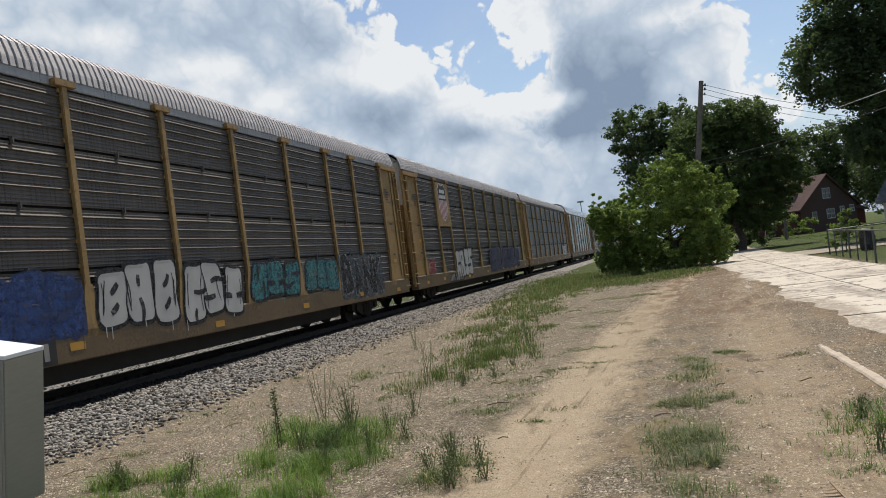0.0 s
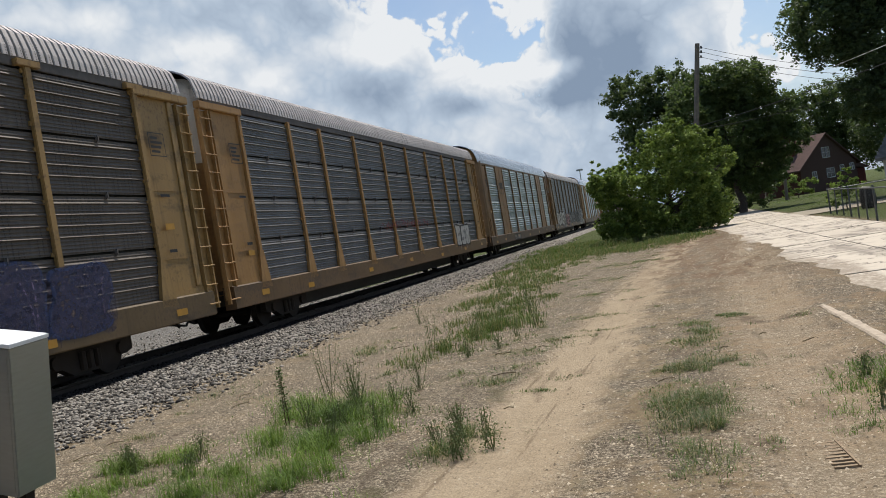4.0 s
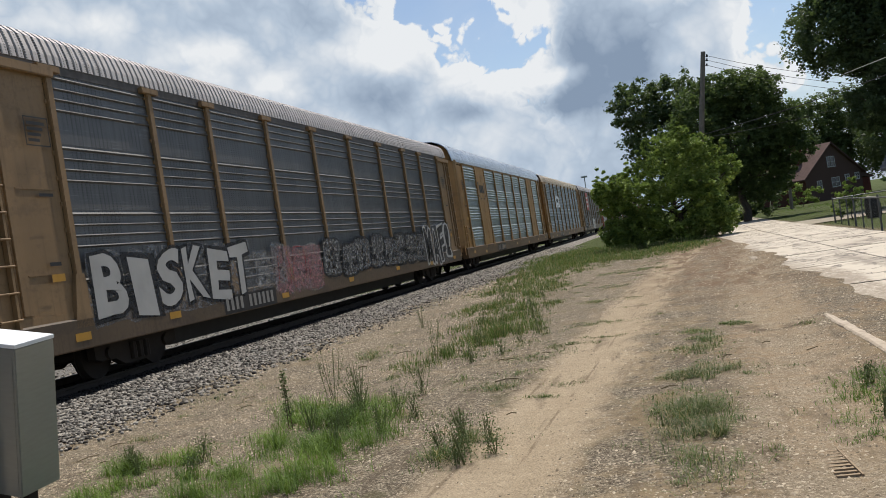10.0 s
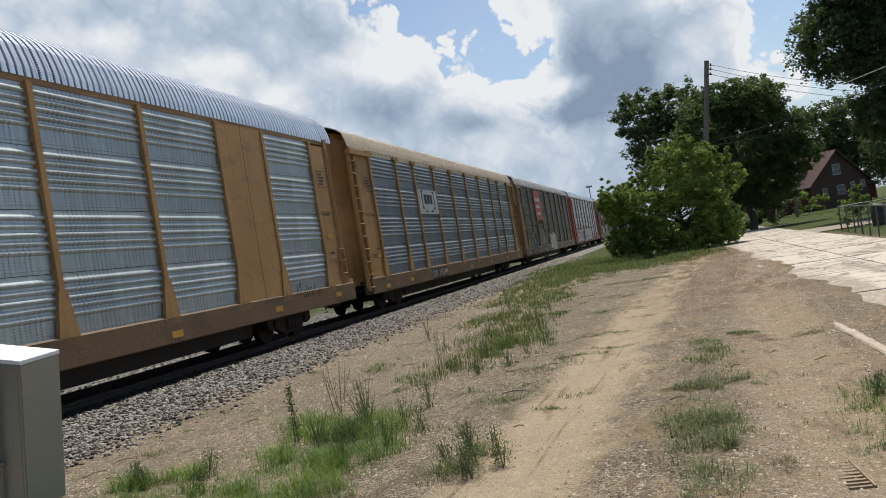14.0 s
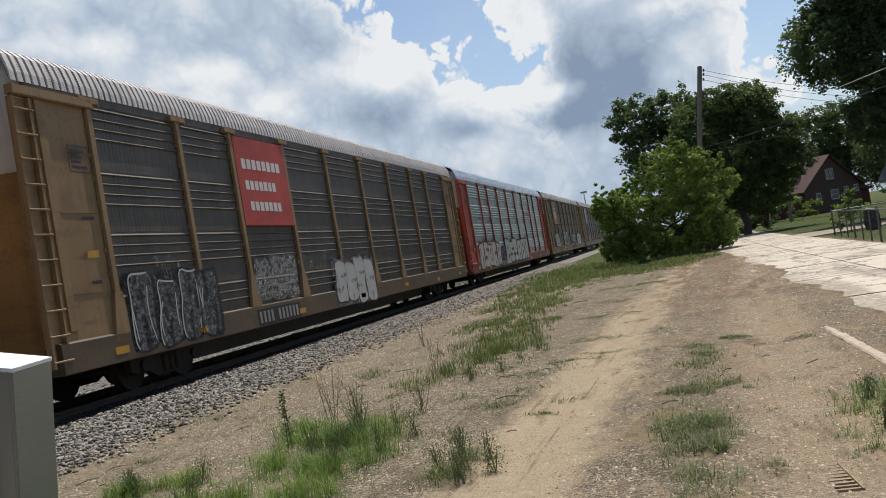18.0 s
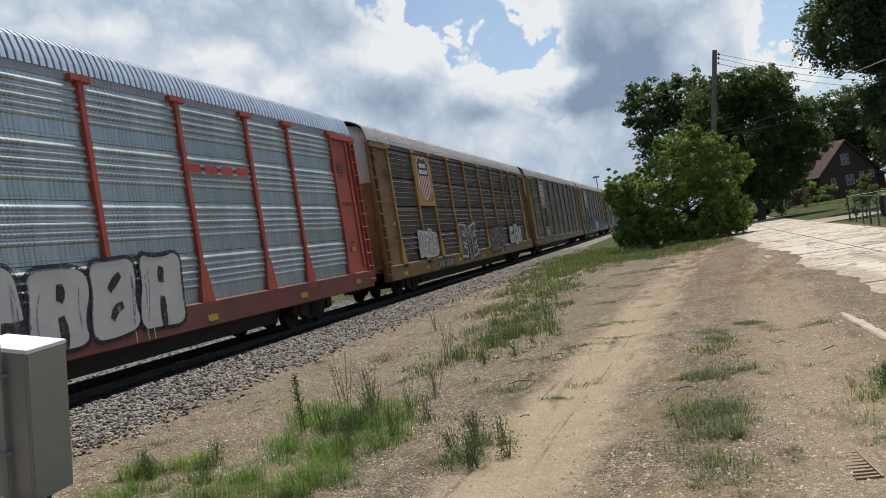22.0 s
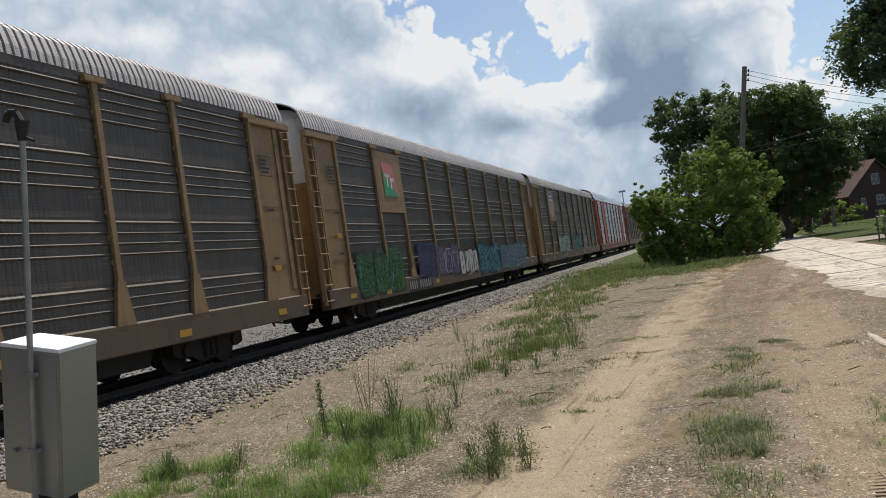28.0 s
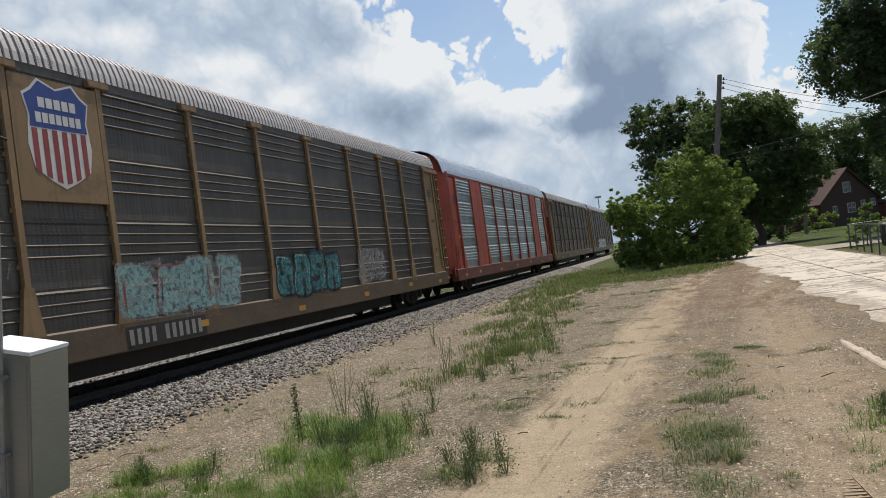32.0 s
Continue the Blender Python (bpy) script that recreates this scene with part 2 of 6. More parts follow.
def plain(name, colour, rough=0.7, metal=0.0, var=0.25, scale=6.0, bump=0.2):
    s = Shade(name, rough, metal)
    p = s.pos()
    a = s.noise(p, scale, 5)
    b = s.noise(p, scale * 0.12, 3)
    f = s.math("MULTIPLY_ADD", a, 0.6, s.math("MULTIPLY", b, 0.4))
    if bump:
        s.bump(a, bump, 0.01)
    return s.done(s.mix(s.step(f, 0.25, 0.75), dark(colour, 1 - var), dark(colour, 1 + var)))


YELLOW, TAN, BROWN, RED = (0.32, 0.20, 0.072), (0.26, 0.163, 0.077), (0.25, 0.145, 0.066), (0.38, 0.072, 0.042)
painted("yellow_paint", YELLOW, wear=0.75)
painted("tan_paint", TAN, wear=0.35)
painted("brown_paint", BROWN, wear=0.3)
painted("amber_paint", (0.35, 0.195, 0.068), wear=0.35)
painted("red_paint", RED, worn=(0.12, 0.05, 0.03), wear=0.35)
painted("rusty_yellow_paint", (0.40, 0.22, 0.055), worn=(0.17, 0.08, 0.04), wear=0.9)
painted("white_paint", (0.70, 0.69, 0.66), worn=(0.30, 0.20, 0.12), wear=0.35)
# a much darker, fully worn copy of each paint for the side sills
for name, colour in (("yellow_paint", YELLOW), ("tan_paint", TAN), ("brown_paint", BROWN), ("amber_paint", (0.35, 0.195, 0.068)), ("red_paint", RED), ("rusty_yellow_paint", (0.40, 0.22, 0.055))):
    painted("dark_sill_" + name, tuple(0.34 * v + 0.012 for v in colour), worn=(0.085, 0.055, 0.035), wear=1.0)
painted("peeling_paint", (0.21, 0.115, 0.042), worn=(0.10, 0.045, 0.028), wear=1.0)
painted("sign_red", (0.42, 0.06, 0.045), wear=0.2)
galvanised("dark_sheet", (0.110, 0.093, 0.076), (0.058, 0.048, 0.039), 0.75, 0.25, 0.5)
galvanised("brown_sheet", (0.105, 0.080, 0.058), (0.075, 0.056, 0.04), 0.8, 0.2, 0.55)
galvanised("blue_grey_sheet", (0.145, 0.142, 0.138), (0.078, 0.073, 0.068), 0.6, 0.3, 0.45)
galvanised("silver_sheet", (0.45, 0.50, 0.50), (0.22, 0.24, 0.245), 0.6, 0.55, 0.36)
galvanised("dull_silver_sheet", (0.25, 0.28, 0.295), (0.15, 0.165, 0.175), 0.6, 0.5, 0.42)
galvanised("roof_sheet", (0.50, 0.455, 0.425), (0.32, 0.285, 0.255), 0.5, 0.15, 0.55)
# near black, painting shade into the recesses between the roof ribs
plain("roof_groove_shade", (0.05, 0.044, 0.042), 0.9, 0.0, 0.3)
plain("eave_steel", (0.10, 0.088, 0.078), 0.7, 0.0, 0.35)
galvanised("bright_roof_sheet", (0.66, 0.69, 0.72), (0.45, 0.47, 0.49), 0.3, 0.6, 0.3)
galvanised("zinc_beam", (0.34, 0.335, 0.33), (0.20, 0.19, 0.18), 0.5, 0.2, 0.55)
plain("pale_roof_sheet", (0.56, 0.45, 0.31), 0.5)
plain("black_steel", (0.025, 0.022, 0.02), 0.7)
plain("rusty_steel", (0.022, 0.016, 0.012), 0.85)
plain("rail_steel", (0.05, 0.036, 0.027), 0.7, 0.2)

# ---- helpers for meshes ----
def link(name, mesh, parent=None, label="", m=None):
    ob = new(name, mesh)
    if parent is not None:
        ob.parent = parent
    if m is not None:
        ob.matrix_basis = m
    if label:
        tagged(ob, label)
    return ob


def to_mesh(bm, name, *mats):
    me = bpy.data.meshes.new(name)
    bm.to_mesh(me)
    bm.free()
    for k in mats:
        me.materials.append(MATS[k])
    return me


def raw_mesh(name, verts, faces, *mats, smooth=False):
    me = bpy.data.meshes.new(name)
    me.from_pydata(verts, [], faces)
    for k in mats:
        me.materials.append(MATS[k])
    if smooth:
        me.polygons.foreach_set("use_smooth", [True] * len(me.polygons))
    me.update()
    return me


def part(name, bm, material, parent, label="", m=None):
    return link(name, to_mesh(bm, name, material), parent, label, m)


def box(bm, x0, x1, y0, y1, z0, z1, bevel=0.0, m=None):
    r = bmesh.ops.create_cube(bm, size=1.0)
    mat = Matrix.Translation(((x0 + x1) / 2, (y0 + y1) / 2, (z0 + z1) / 2)) @ Matrix.Diagonal((abs(x1 - x0), abs(y1 - y0), abs(z1 - z0), 1))
    bmesh.ops.transform(bm, matrix=(m @ mat) if m else mat, verts=r["verts"])
    if bevel:
        es = {e for v in r["verts"] for e in v.link_edges}
        bmesh.ops.bevel(bm, geom=list(es), offset=bevel, segments=2, affect="EDGES")
    return bm


def boxed(*a, **k):
    return box(bmesh.new(), *a, **k)


def rod(bm, a, b, r0, r1=None, n=8):
    a, b = Vector(a), Vector(b)
    d = b - a
    q = d.to_track_quat("Z", "Y").to_matrix().to_4x4()
    bmesh.ops.create_cone(bm, cap_ends=True, segments=n, radius1=r0, radius2=r0 if r1 is None else r1, depth=d.length,
                          matrix=Matrix.Translation((a + b) / 2) @ q)
    return bm


def tube(bm, pts, r, n=6):
    for a, b in zip(pts, pts[1:]):
        rod(bm, a, b, r, r, n)
    return bm


def prism(bm, pts, axis, d0, d1):
    """A closed outline, drawn on the two other axes, pulled along axis from d0 to d1."""
    def at(p, d):
        return {"x": (d, p[0], p[1]), "y": (p[0], d, p[1]), "z": (p[0], p[1], d)}[axis]
    lo = [bm.verts.new(at(p, d0)) for p in pts]
    hi = [bm.verts.new(at(p, d1)) for p in pts]
    n = len(pts)
    bm.faces.new(lo)
    bm.faces.new(hi[::-1])
    for i in range(n):
        bm.faces.new((lo[i], hi[i], hi[(i + 1) % n], lo[(i + 1) % n]))
    bmesh.ops.recalc_face_normals(bm, faces=bm.faces)
    return bm


def quads(verts_per, n):
    return np.arange(n * verts_per).reshape(n, verts_per)


# ---- ground ----
RAIL_Z, TRACK_X, FACE = 0.30, -10.85, 1.55


def ground_z(x, y):
    """Height of the ground sheet."""
    flat = 0.025 * noise.noise((x * 0.5, y * 0.5, 0.0)) + 0.010 * noise.noise((x * 2.3, y * 2.3, 3.0))
    for c, w in ((track_line(y), 0.30), (track_line(y) + 2.25, 0.35)):
        flat -= 0.035 * math.exp(-((x - c) / w) ** 2) * (1.0 if y < 40 else 0.0)
    flat += (0.07 * noise.noise((0.0, y * 0.5, 1.0)) + 0.05 * noise.noise((1.0, y * 1.7, 4.0)) + 0.02) * math.exp(-((x + 7.7) / 0.35) ** 2)
    far = min(1.0, max(0.0, (abs(x) - 60) / 60 + max(0, abs(y) - 200) / 100))
    return flat * (1 - far) * (1.0 if -7.9 < x < 1.9 else 0.35) - (0.06 if x < -8.3 else 0.0) + (berm(x, y) if y < 60 else 0.0)


def berm(x, y):
    """Dirt drifted over the road's edge."""
    near = max(0.0, min(1.0, (44 - y) / 14))
    c = 2.0 + 0.45 * near + (0.15 + 0.35 * near) * noise.noise((0.0, y * 0.22, 5.0)) + 0.22 * near * noise.noise((0.0, y * 0.9, 9.0)) + 0.06 * noise.noise((0.0, y * 3.0, 2.0))
    up = max(0.0, min(1.0, (x - 1.1) / 0.7))
    down = max(0.0, min(1.0, (x - c) / 0.45))
    return 0.042 * up * up * (3 - 2 * up) * (1 - down) - 0.02 * down


def track_line(y):
    """Middle of the sandy wheel track beside the railway."""
    return -1.62 + 0.03 * y + 0.0009 * y * y


def axis_steps(fine0, fine1, step, far0, far1, grow=1.35):
    vals = list(np.arange(fine0, fine1 + 1e-6, step))
    d, v = step, fine0
    while v > far0:
        d *= grow
        v -= d
        vals.insert(0, max(v, far0))
    d, v = step, fine1
    while v < far1:
        d *= grow
        v += d
        vals.append(min(v, far1))
    return vals


def make_ground():
    xs, ys = axis_steps(-8.6, 3.0, 0.10, -2500, 2500), axis_steps(4.0, 32.0, 0.12, -2500, 2500)
    verts = [(x, y, ground_z(x, y)) for y in ys for x in xs]
    w = len(xs)
    faces = [(j * w + i, j * w + i + 1, (j + 1) * w + i + 1, (j + 1) * w + i) for j in range(len(ys) - 1) for i in range(w - 1)]
    me = raw_mesh("ground", verts, faces, "dirt", smooth=True)
    tagged(link("ground", me), "dusty tan dirt and gravel verge with sandy wheel tracks", "ground", kind="structure")


def dirt_material():
    s = Shade("dirt", 0.95, 0.0, 0.15)
    p = s.pos("World")
    x, y, z = s.xyz(p)
    broad, patch, grit, fine = s.noise(p, 0.35, 5, 0.6), s.noise(p, 1.1, 10, 0.68), s.noise(p, 9.0, 8, 0.72), s.noise(p, 60, 6, 0.75)
    cell = s.cells(p, 52.0)
    cellv = s.math("MULTIPLY", s.xyz(cell)[0], 1.0)
    clod, crust = s.noise(p, 4.2, 7, 0.66), s.noise(p, 2.3, 9, 0.7)
    base = s.mix(s.step(broad, 0.35, 0.65), (0.232, 0.169, 0.0979), (0.31, 0.233, 0.137))
    base = s.mix(s.math("MULTIPLY", s.step(patch, 0.48, 0.56), 0.85), base, (0.129, 0.0923, 0.0531))
    base = s.mix(s.math("MULTIPLY", s.step(crust, 0.53, 0.60), 0.75), base, (0.387, 0.301, 0.187))
    # redder, bare earth on the road's side
    base = s.mix(s.math("MULTIPLY", s.step(x, -0.1, 0.9), s.step(s.noise(p, 0.7, 6, 0.6), 0.36, 0.55)), base, s.mix(grit, (0.224, 0.141, 0.0789), (0.361, 0.261, 0.158)))
    # loose gravel, thickest beside the wheel track
    cell2 = s.xyz(s.cells(p, 125.0))[0]
    stones = s.mix(s.math("POWER", s.math("MULTIPLY_ADD", cellv, 0.5, s.math("MULTIPLY", cell2, 0.5)), 2.2), (0.0241, 0.018, 0.0124), (0.774, 0.658, 0.481))
    heap = s.math("MULTIPLY_ADD", s.step(x, -0.2, -2.2), 0.05, s.math("MULTIPLY_ADD", patch, 0.5, s.math("MULTIPLY", grit, 0.5)))
    base = s.mix(s.math("MULTIPLY", s.step(heap, 0.42, 0.55), 0.9), base, stones)
    # clods and crumbs of darker soil
    base = s.mix(s.math("MULTIPLY", s.step(clod, 0.56, 0.63), 0.6), base, (0.103, 0.0727, 0.0432))
    # thin moss and dead grass matted in the gravel
    moss = s.math("MULTIPLY", s.step(s.noise(s.scaled(p, (1.0, 0.8, 1)), 1.9, 9, 0.68), 0.55, 0.62), s.step(s.math("ABSOLUTE", s.math("ADD", x, 2.4)), 2.6, 0.6))
    base = s.mix(s.math("MULTIPLY", moss, 0.6), base, s.mix(grit, (0.0671, 0.07, 0.0259), (0.134, 0.114, 0.0583)))
    # bare sand in the wheel tracks
    line = s.math("MULTIPLY_ADD", s.math("MULTIPLY", y, y), 0.0009, s.math("MULTIPLY_ADD", y, 0.03, -1.62))
    off = s.math("ADD", s.math("SUBTRACT", x, line), s.math("MULTIPLY_ADD", s.noise(p, 1.1, 6, 0.6), 1.1, -0.55))
    near = s.math("ABSOLUTE", off)
    right = s.math("ABSOLUTE", s.math("SUBTRACT", off, 2.25))
    sand = s.math("MAXIMUM", s.step(near, 0.72, 0.30), s.math("MULTIPLY", s.step(right, 0.8, 0.2), 0.5))
    sand = s.math("MULTIPLY", sand, s.step(y, 46.0, 34.0))
    base = s.mix(s.math("MULTIPLY", sand, s.math("MULTIPLY_ADD", grit, 0.7, 0.50)), base, s.mix(crust, (0.40, 0.305, 0.195), (0.58, 0.465, 0.32)))
    # reddish mud where the track bends to the road
    mud = s.math("MULTIPLY", s.step(y, 14.0, 20.0), s.step(s.math("ABSOLUTE", s.math("SUBTRACT", x, 0.9)), 2.2, 0.6))
    base = s.mix(s.math("MULTIPLY", mud, s.step(s.noise(s.scaled(p, (1.5, 0.5, 1)), 1.2, 8, 0.65), 0.42, 0.58)), base, (0.194, 0.123, 0.0712))
    # damp dark stains and streaks along the lane
    streak = s.noise(s.scaled(p, (2.4, 0.45, 1)), 1.5, 7, 0.65)
    base = s.mix(s.math("MULTIPLY", s.step(streak, 0.54, 0.66), 0.55), base, (0.111, 0.0834, 0.055))
    base = s.mix(s.math("MULTIPLY", s.step(s.noise(s.scaled(p, (1.0, 0.6, 1)), 0.8, 7, 0.7), 0.55, 0.63), s.step(x, -1.0, 0.6)), base, (0.161, 0.116, 0.0745))
    # tyre treads in the sand
    wheel = s.math("MULTIPLY_ADD", s.noise(s.scaled(p, (1, 0.3, 1)), 0.5, 2), 0.3, s.math("SUBTRACT", x, line))
    tread = s.math("MULTIPLY", s.step(s.math("ABSOLUTE", s.math("SUBTRACT", s.math("FRACT", s.math("MULTIPLY", wheel, 2.1)), 0.5)), 0.05, 0.015), sand)
    base = s.mix(s.math("MULTIPLY", tread, s.math("MULTIPLY", s.step(streak, 0.46, 0.54), 0.7)), base, (0.201, 0.147, 0.0938))
    # pale gravel beyond the track
    base = s.mix(s.step(x, -9.0, -10.0), base, s.mix(cellv, (0.0671, 0.0634, 0.0569), (0.309, 0.293, 0.266)))
    # beyond the verge: worn turf
    turf = s.math("MAXIMUM", s.step(x, 6.2, 7.0), s.math("MAXIMUM", s.step(y, 100.0, 120.0), s.math("MAXIMUM", s.step(x, -34.0, -38.0), s.math("MULTIPLY", s.step(y, 38.0, 44.0), s.step(x, 1.6, 1.0)))))
    base = s.mix(turf, base, s.mix(patch, (0.0402, 0.07, 0.0116), (0.0869, 0.114, 0.0227)))
    base = s.mix(s.math("MULTIPLY_ADD", fine, 2.6, -0.95, True), base, s.mix(0.75, base, (0.0805, 0.0634, 0.0453)))
    s.bump(s.math("MULTIPLY_ADD", grit, 0.7, s.math("MULTIPLY", cellv, 0.5)), 1.0, 0.05)
    s.done(base)


dirt_material()
make_ground()

s = Shade("ballast", 0.9, 0.0, 0.2)
s.bump(s.noise(s.pos("World"), 25, 5), 0.9, 0.03)
c = s.mix(s.xyz(s.cells(s.pos("World"), 17))[0], (0.07, 0.062, 0.055), (0.30, 0.275, 0.245))
# oily middle of the bed, widened to paint in the train's shade
oil_shade = s.step(s.math("MULTIPLY_ADD", s.noise(s.pos("World"), 1.3, 5), -0.9, s.math("ABSOLUTE", s.math("ADD", s.xyz(s.pos("World"))[0], 10.85))), 1.15, 0.95)
s.done(s.mix(oil_shade, c, s.mix(s.noise(s.pos("World"), 20, 4), (0.018, 0.015, 0.013), (0.045, 0.038, 0.033))))
s = Shade("stone", 0.9, 0.0, 0.2)
c = s.mix(s.step(s.island(), 0.0, 1.0), (0.045, 0.04, 0.035), (0.37, 0.335, 0.285))
# loose stones carry the same oil and painted train shade
oil_shade = s.step(s.math("MULTIPLY_ADD", s.noise(s.pos("World"), 1.3, 5), -0.9, s.math("ABSOLUTE", s.math("ADD", s.xyz(s.pos("World"))[0], 10.85))), 1.15, 0.95)
s.done(s.mix(oil_shade, c, (0.032, 0.027, 0.024)))
s = Shade("pebble", 0.9, 0.0, 0.2)
s.done(s.mix(s.math("POWER", s.island(), 1.3), (0.10, 0.075, 0.05), (0.54, 0.455, 0.335)))
plain("tie_wood", (0.04, 0.032, 0.026), 0.9, 0.0, 0.4)

# ballast bed and its loose stones
BED = [(-15.0, -0.2), (-13.4, 0.14), (-12.6, 0.17), (-9.1, 0.17), (-8.5, 0.13), (-7.7, -0.03), (-7.6, -0.2)]
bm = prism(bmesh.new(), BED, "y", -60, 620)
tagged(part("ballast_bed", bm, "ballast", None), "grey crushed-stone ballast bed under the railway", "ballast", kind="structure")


def bed_z(x):
    for (xa, za), (xb, zb) in zip(BED, BED[1:]):
        if xa <= x <= xb:
            return za + (zb - za) * (x - xa) / (xb - xa)
    return -0.05


ICO = bmesh.new()
bmesh.ops.create_icosphere(ICO, subdivisions=1, radius=1.0)
ICO_V = np.array([v.co[:] for v in ICO.verts])
ICO_F = np.array([[v.index for v in f.verts] for f in ICO.faces])
ICO.free()
OCT_V = np.array([(1, 0, 0), (0, 1, 0), (-1, 0, 0), (0, -1, 0), (0, 0, 1), (0, 0, -1)], float)
OCT_F = np.array([(0, 1, 4), (1, 2, 4), (2, 3, 4), (3, 0, 4), (1, 0, 5), (2, 1, 5), (3, 2, 5), (0, 3, 5)])


def fast_mesh(name, verts, tris, mats):
    me = bpy.data.meshes.new(name)
    k = tris.shape[1]
    me.vertices.add(len(verts))
    me.vertices.foreach_set("co", np.asarray(verts, np.float32).ravel())
    me.loops.add(tris.size)
    me.loops.foreach_set("vertex_index", tris.astype(np.int32).ravel())
    me.polygons.add(len(tris))
    me.polygons.foreach_set("loop_start", np.arange(len(tris), dtype=np.int32) * k)
    me.polygons.foreach_set("loop_total", np.full(len(tris), k, np.int32))
    for m in mats:
        me.materials.append(MATS[m])
    me.update(calc_edges=True)
    return me


def scatter_stones(name, centres, sizes, base, mat, rng, label, category, squash=0.7):
    v0, f0 = base
    n = len(centres)
    v = np.repeat(v0[None], n, 0) * rng.uniform(0.65, 1.25, (n, len(v0), 1))
    ang = rng.uniform(0, 6.283, n)
    c, si = np.cos(ang), np.sin(ang)
    v = v * np.stack([rng.uniform(0.8, 1.4, n), rng.uniform(0.7, 1.1, n), np.full(n, squash)], 1)[:, None]
    v = np.stack([v[..., 0] * c[:, None] - v[..., 1] * si[:, None], v[..., 0] * si[:, None] + v[..., 1] * c[:, None], v[..., 2]], -1)
    v = v * sizes[:, None, None] + centres[:, None]
    f = f0[None] + (np.arange(n) * len(v0))[:, None, None]
    ob = link(name, fast_mesh(name, v.reshape(-1, 3), f.reshape(-1, 3), [mat]))
    return tagged(ob, label, category, kind="stuff")


rng = np.random.default_rng(5)
n = 52000
ys = 7.5 + 62 * rng.random(n) ** 1.9
xs = np.where(rng.random(n) < 0.86, np.where(rng.random(n) < 0.16, -7.85 + np.abs(rng.normal(0, 0.42, n)), rng.uniform(-10.0, -7.7, n)), np.where(rng.random(n) < 0.5, rng.uniform(-19.0, -13, n), rng.uniform(-13.9, -10, n)))
edge = xs > -7.95
zs = np.array([bed_z(x) if x < -7.75 else ground_z(x, y) for x, y in zip(xs, ys)]) + rng.uniform(-0.01, 0.02, n)
sizes = rng.uniform(0.013, 0.032, n) * (1 + ys / 50)
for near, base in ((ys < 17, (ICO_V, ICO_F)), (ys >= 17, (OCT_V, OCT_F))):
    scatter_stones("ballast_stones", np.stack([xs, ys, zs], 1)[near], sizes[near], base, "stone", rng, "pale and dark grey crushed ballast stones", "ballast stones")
n = 230000
ys = 4.5 + 30 * rng.random(n) ** 1.7
xs = np.where(rng.random(n) < 0.5, rng.uniform(-7.9, -4.0, n), rng.uniform(-4.5, 2.4, n))
dense = np.array([noise.noise((x * 0.9, y * 0.6, 4.0)) + 0.5 * noise.noise((x * 3.1, y * 2.2, 8.0)) for x, y in zip(xs, ys)])
keep = dense > rng.uniform(-0.55, 0.35, n)
keep &= (np.abs(xs - np.array([track_line(y) for y in ys])) > 0.33) | (rng.random(n) < 0.2)
xs, ys = xs[keep], ys[keep]
zs = np.array([ground_z(x, y) for x, y in zip(xs, ys)])
scatter_stones("loose_gravel", np.stack([xs, ys, zs], 1), (0.003 + 0.010 * rng.random(len(xs)) ** 4.5) * (1 + ys / 30), (OCT_V[:5], OCT_F[:4]), "pebble", rng,
               "loose tan and grey gravel scattered on the dirt", "gravel")

# ---- railway track ----
track = tagged(new("railway_track"), "rusty steel rails on dark wooden ties in ballast", "railway track")
RAIL = [(-0.068, 0.0), (0.068, 0.0), (0.068, 0.012), (0.012, 0.03), (0.009, 0.115), (0.035, 0.13), (0.035, 0.158), (0.028, 0.165), (-0.028, 0.165), (-0.035, 0.158), (-0.035, 0.13), (-0.009, 0.115), (-0.012, 0.03), (-0.068, 0.012)]
for side in (-1, 1):
    bm = prism(bmesh.new(), [(x + TRACK_X + side * 0.7525, z + RAIL_Z - 0.165) for x, z in RAIL], "y", -60, 620)
    part("rail", bm, "rail_steel", track, "rusty steel rail with a worn head")
tie_mesh = to_mesh(boxed(-1.3, 1.3, -0.115, 0.115, -0.18, 0, bevel=0.012), "tie", "tie_wood")
for i in range(240):
    link("tie", tie_mesh, track, m=Matrix.Translation((TRACK_X, -6 + i * 0.5, RAIL_Z - 0.163)))
bm = bmesh.new()
for i in range(900):
    y = 114.5 + i * 0.5
    if y < 560:
        prism(bm, [(TRACK_X - 1.3, RAIL_Z - 0.34), (TRACK_X + 1.3, RAIL_Z - 0.34), (TRACK_X + 1.3, RAIL_Z - 0.163), (TRACK_X - 1.3, RAIL_Z - 0.163)], "y", y, y + 0.23) if i % 4 == 0 else None
tagged(part("far_ties", bm, "tie_wood", track), kind="stuff")

# ---- the train: closed car carriers ----
POSTS = [-12.25, -9.4, -7.2, -4.35, -1.45, 1.45, 4.35, 7.2, 9.4, 12.25]
Z0, Z1 = 1.12, 5.17
SHARED = {}


def shared(key, make):
    if key not in SHARED:
        SHARED[key] = make()
    return SHARED[key]


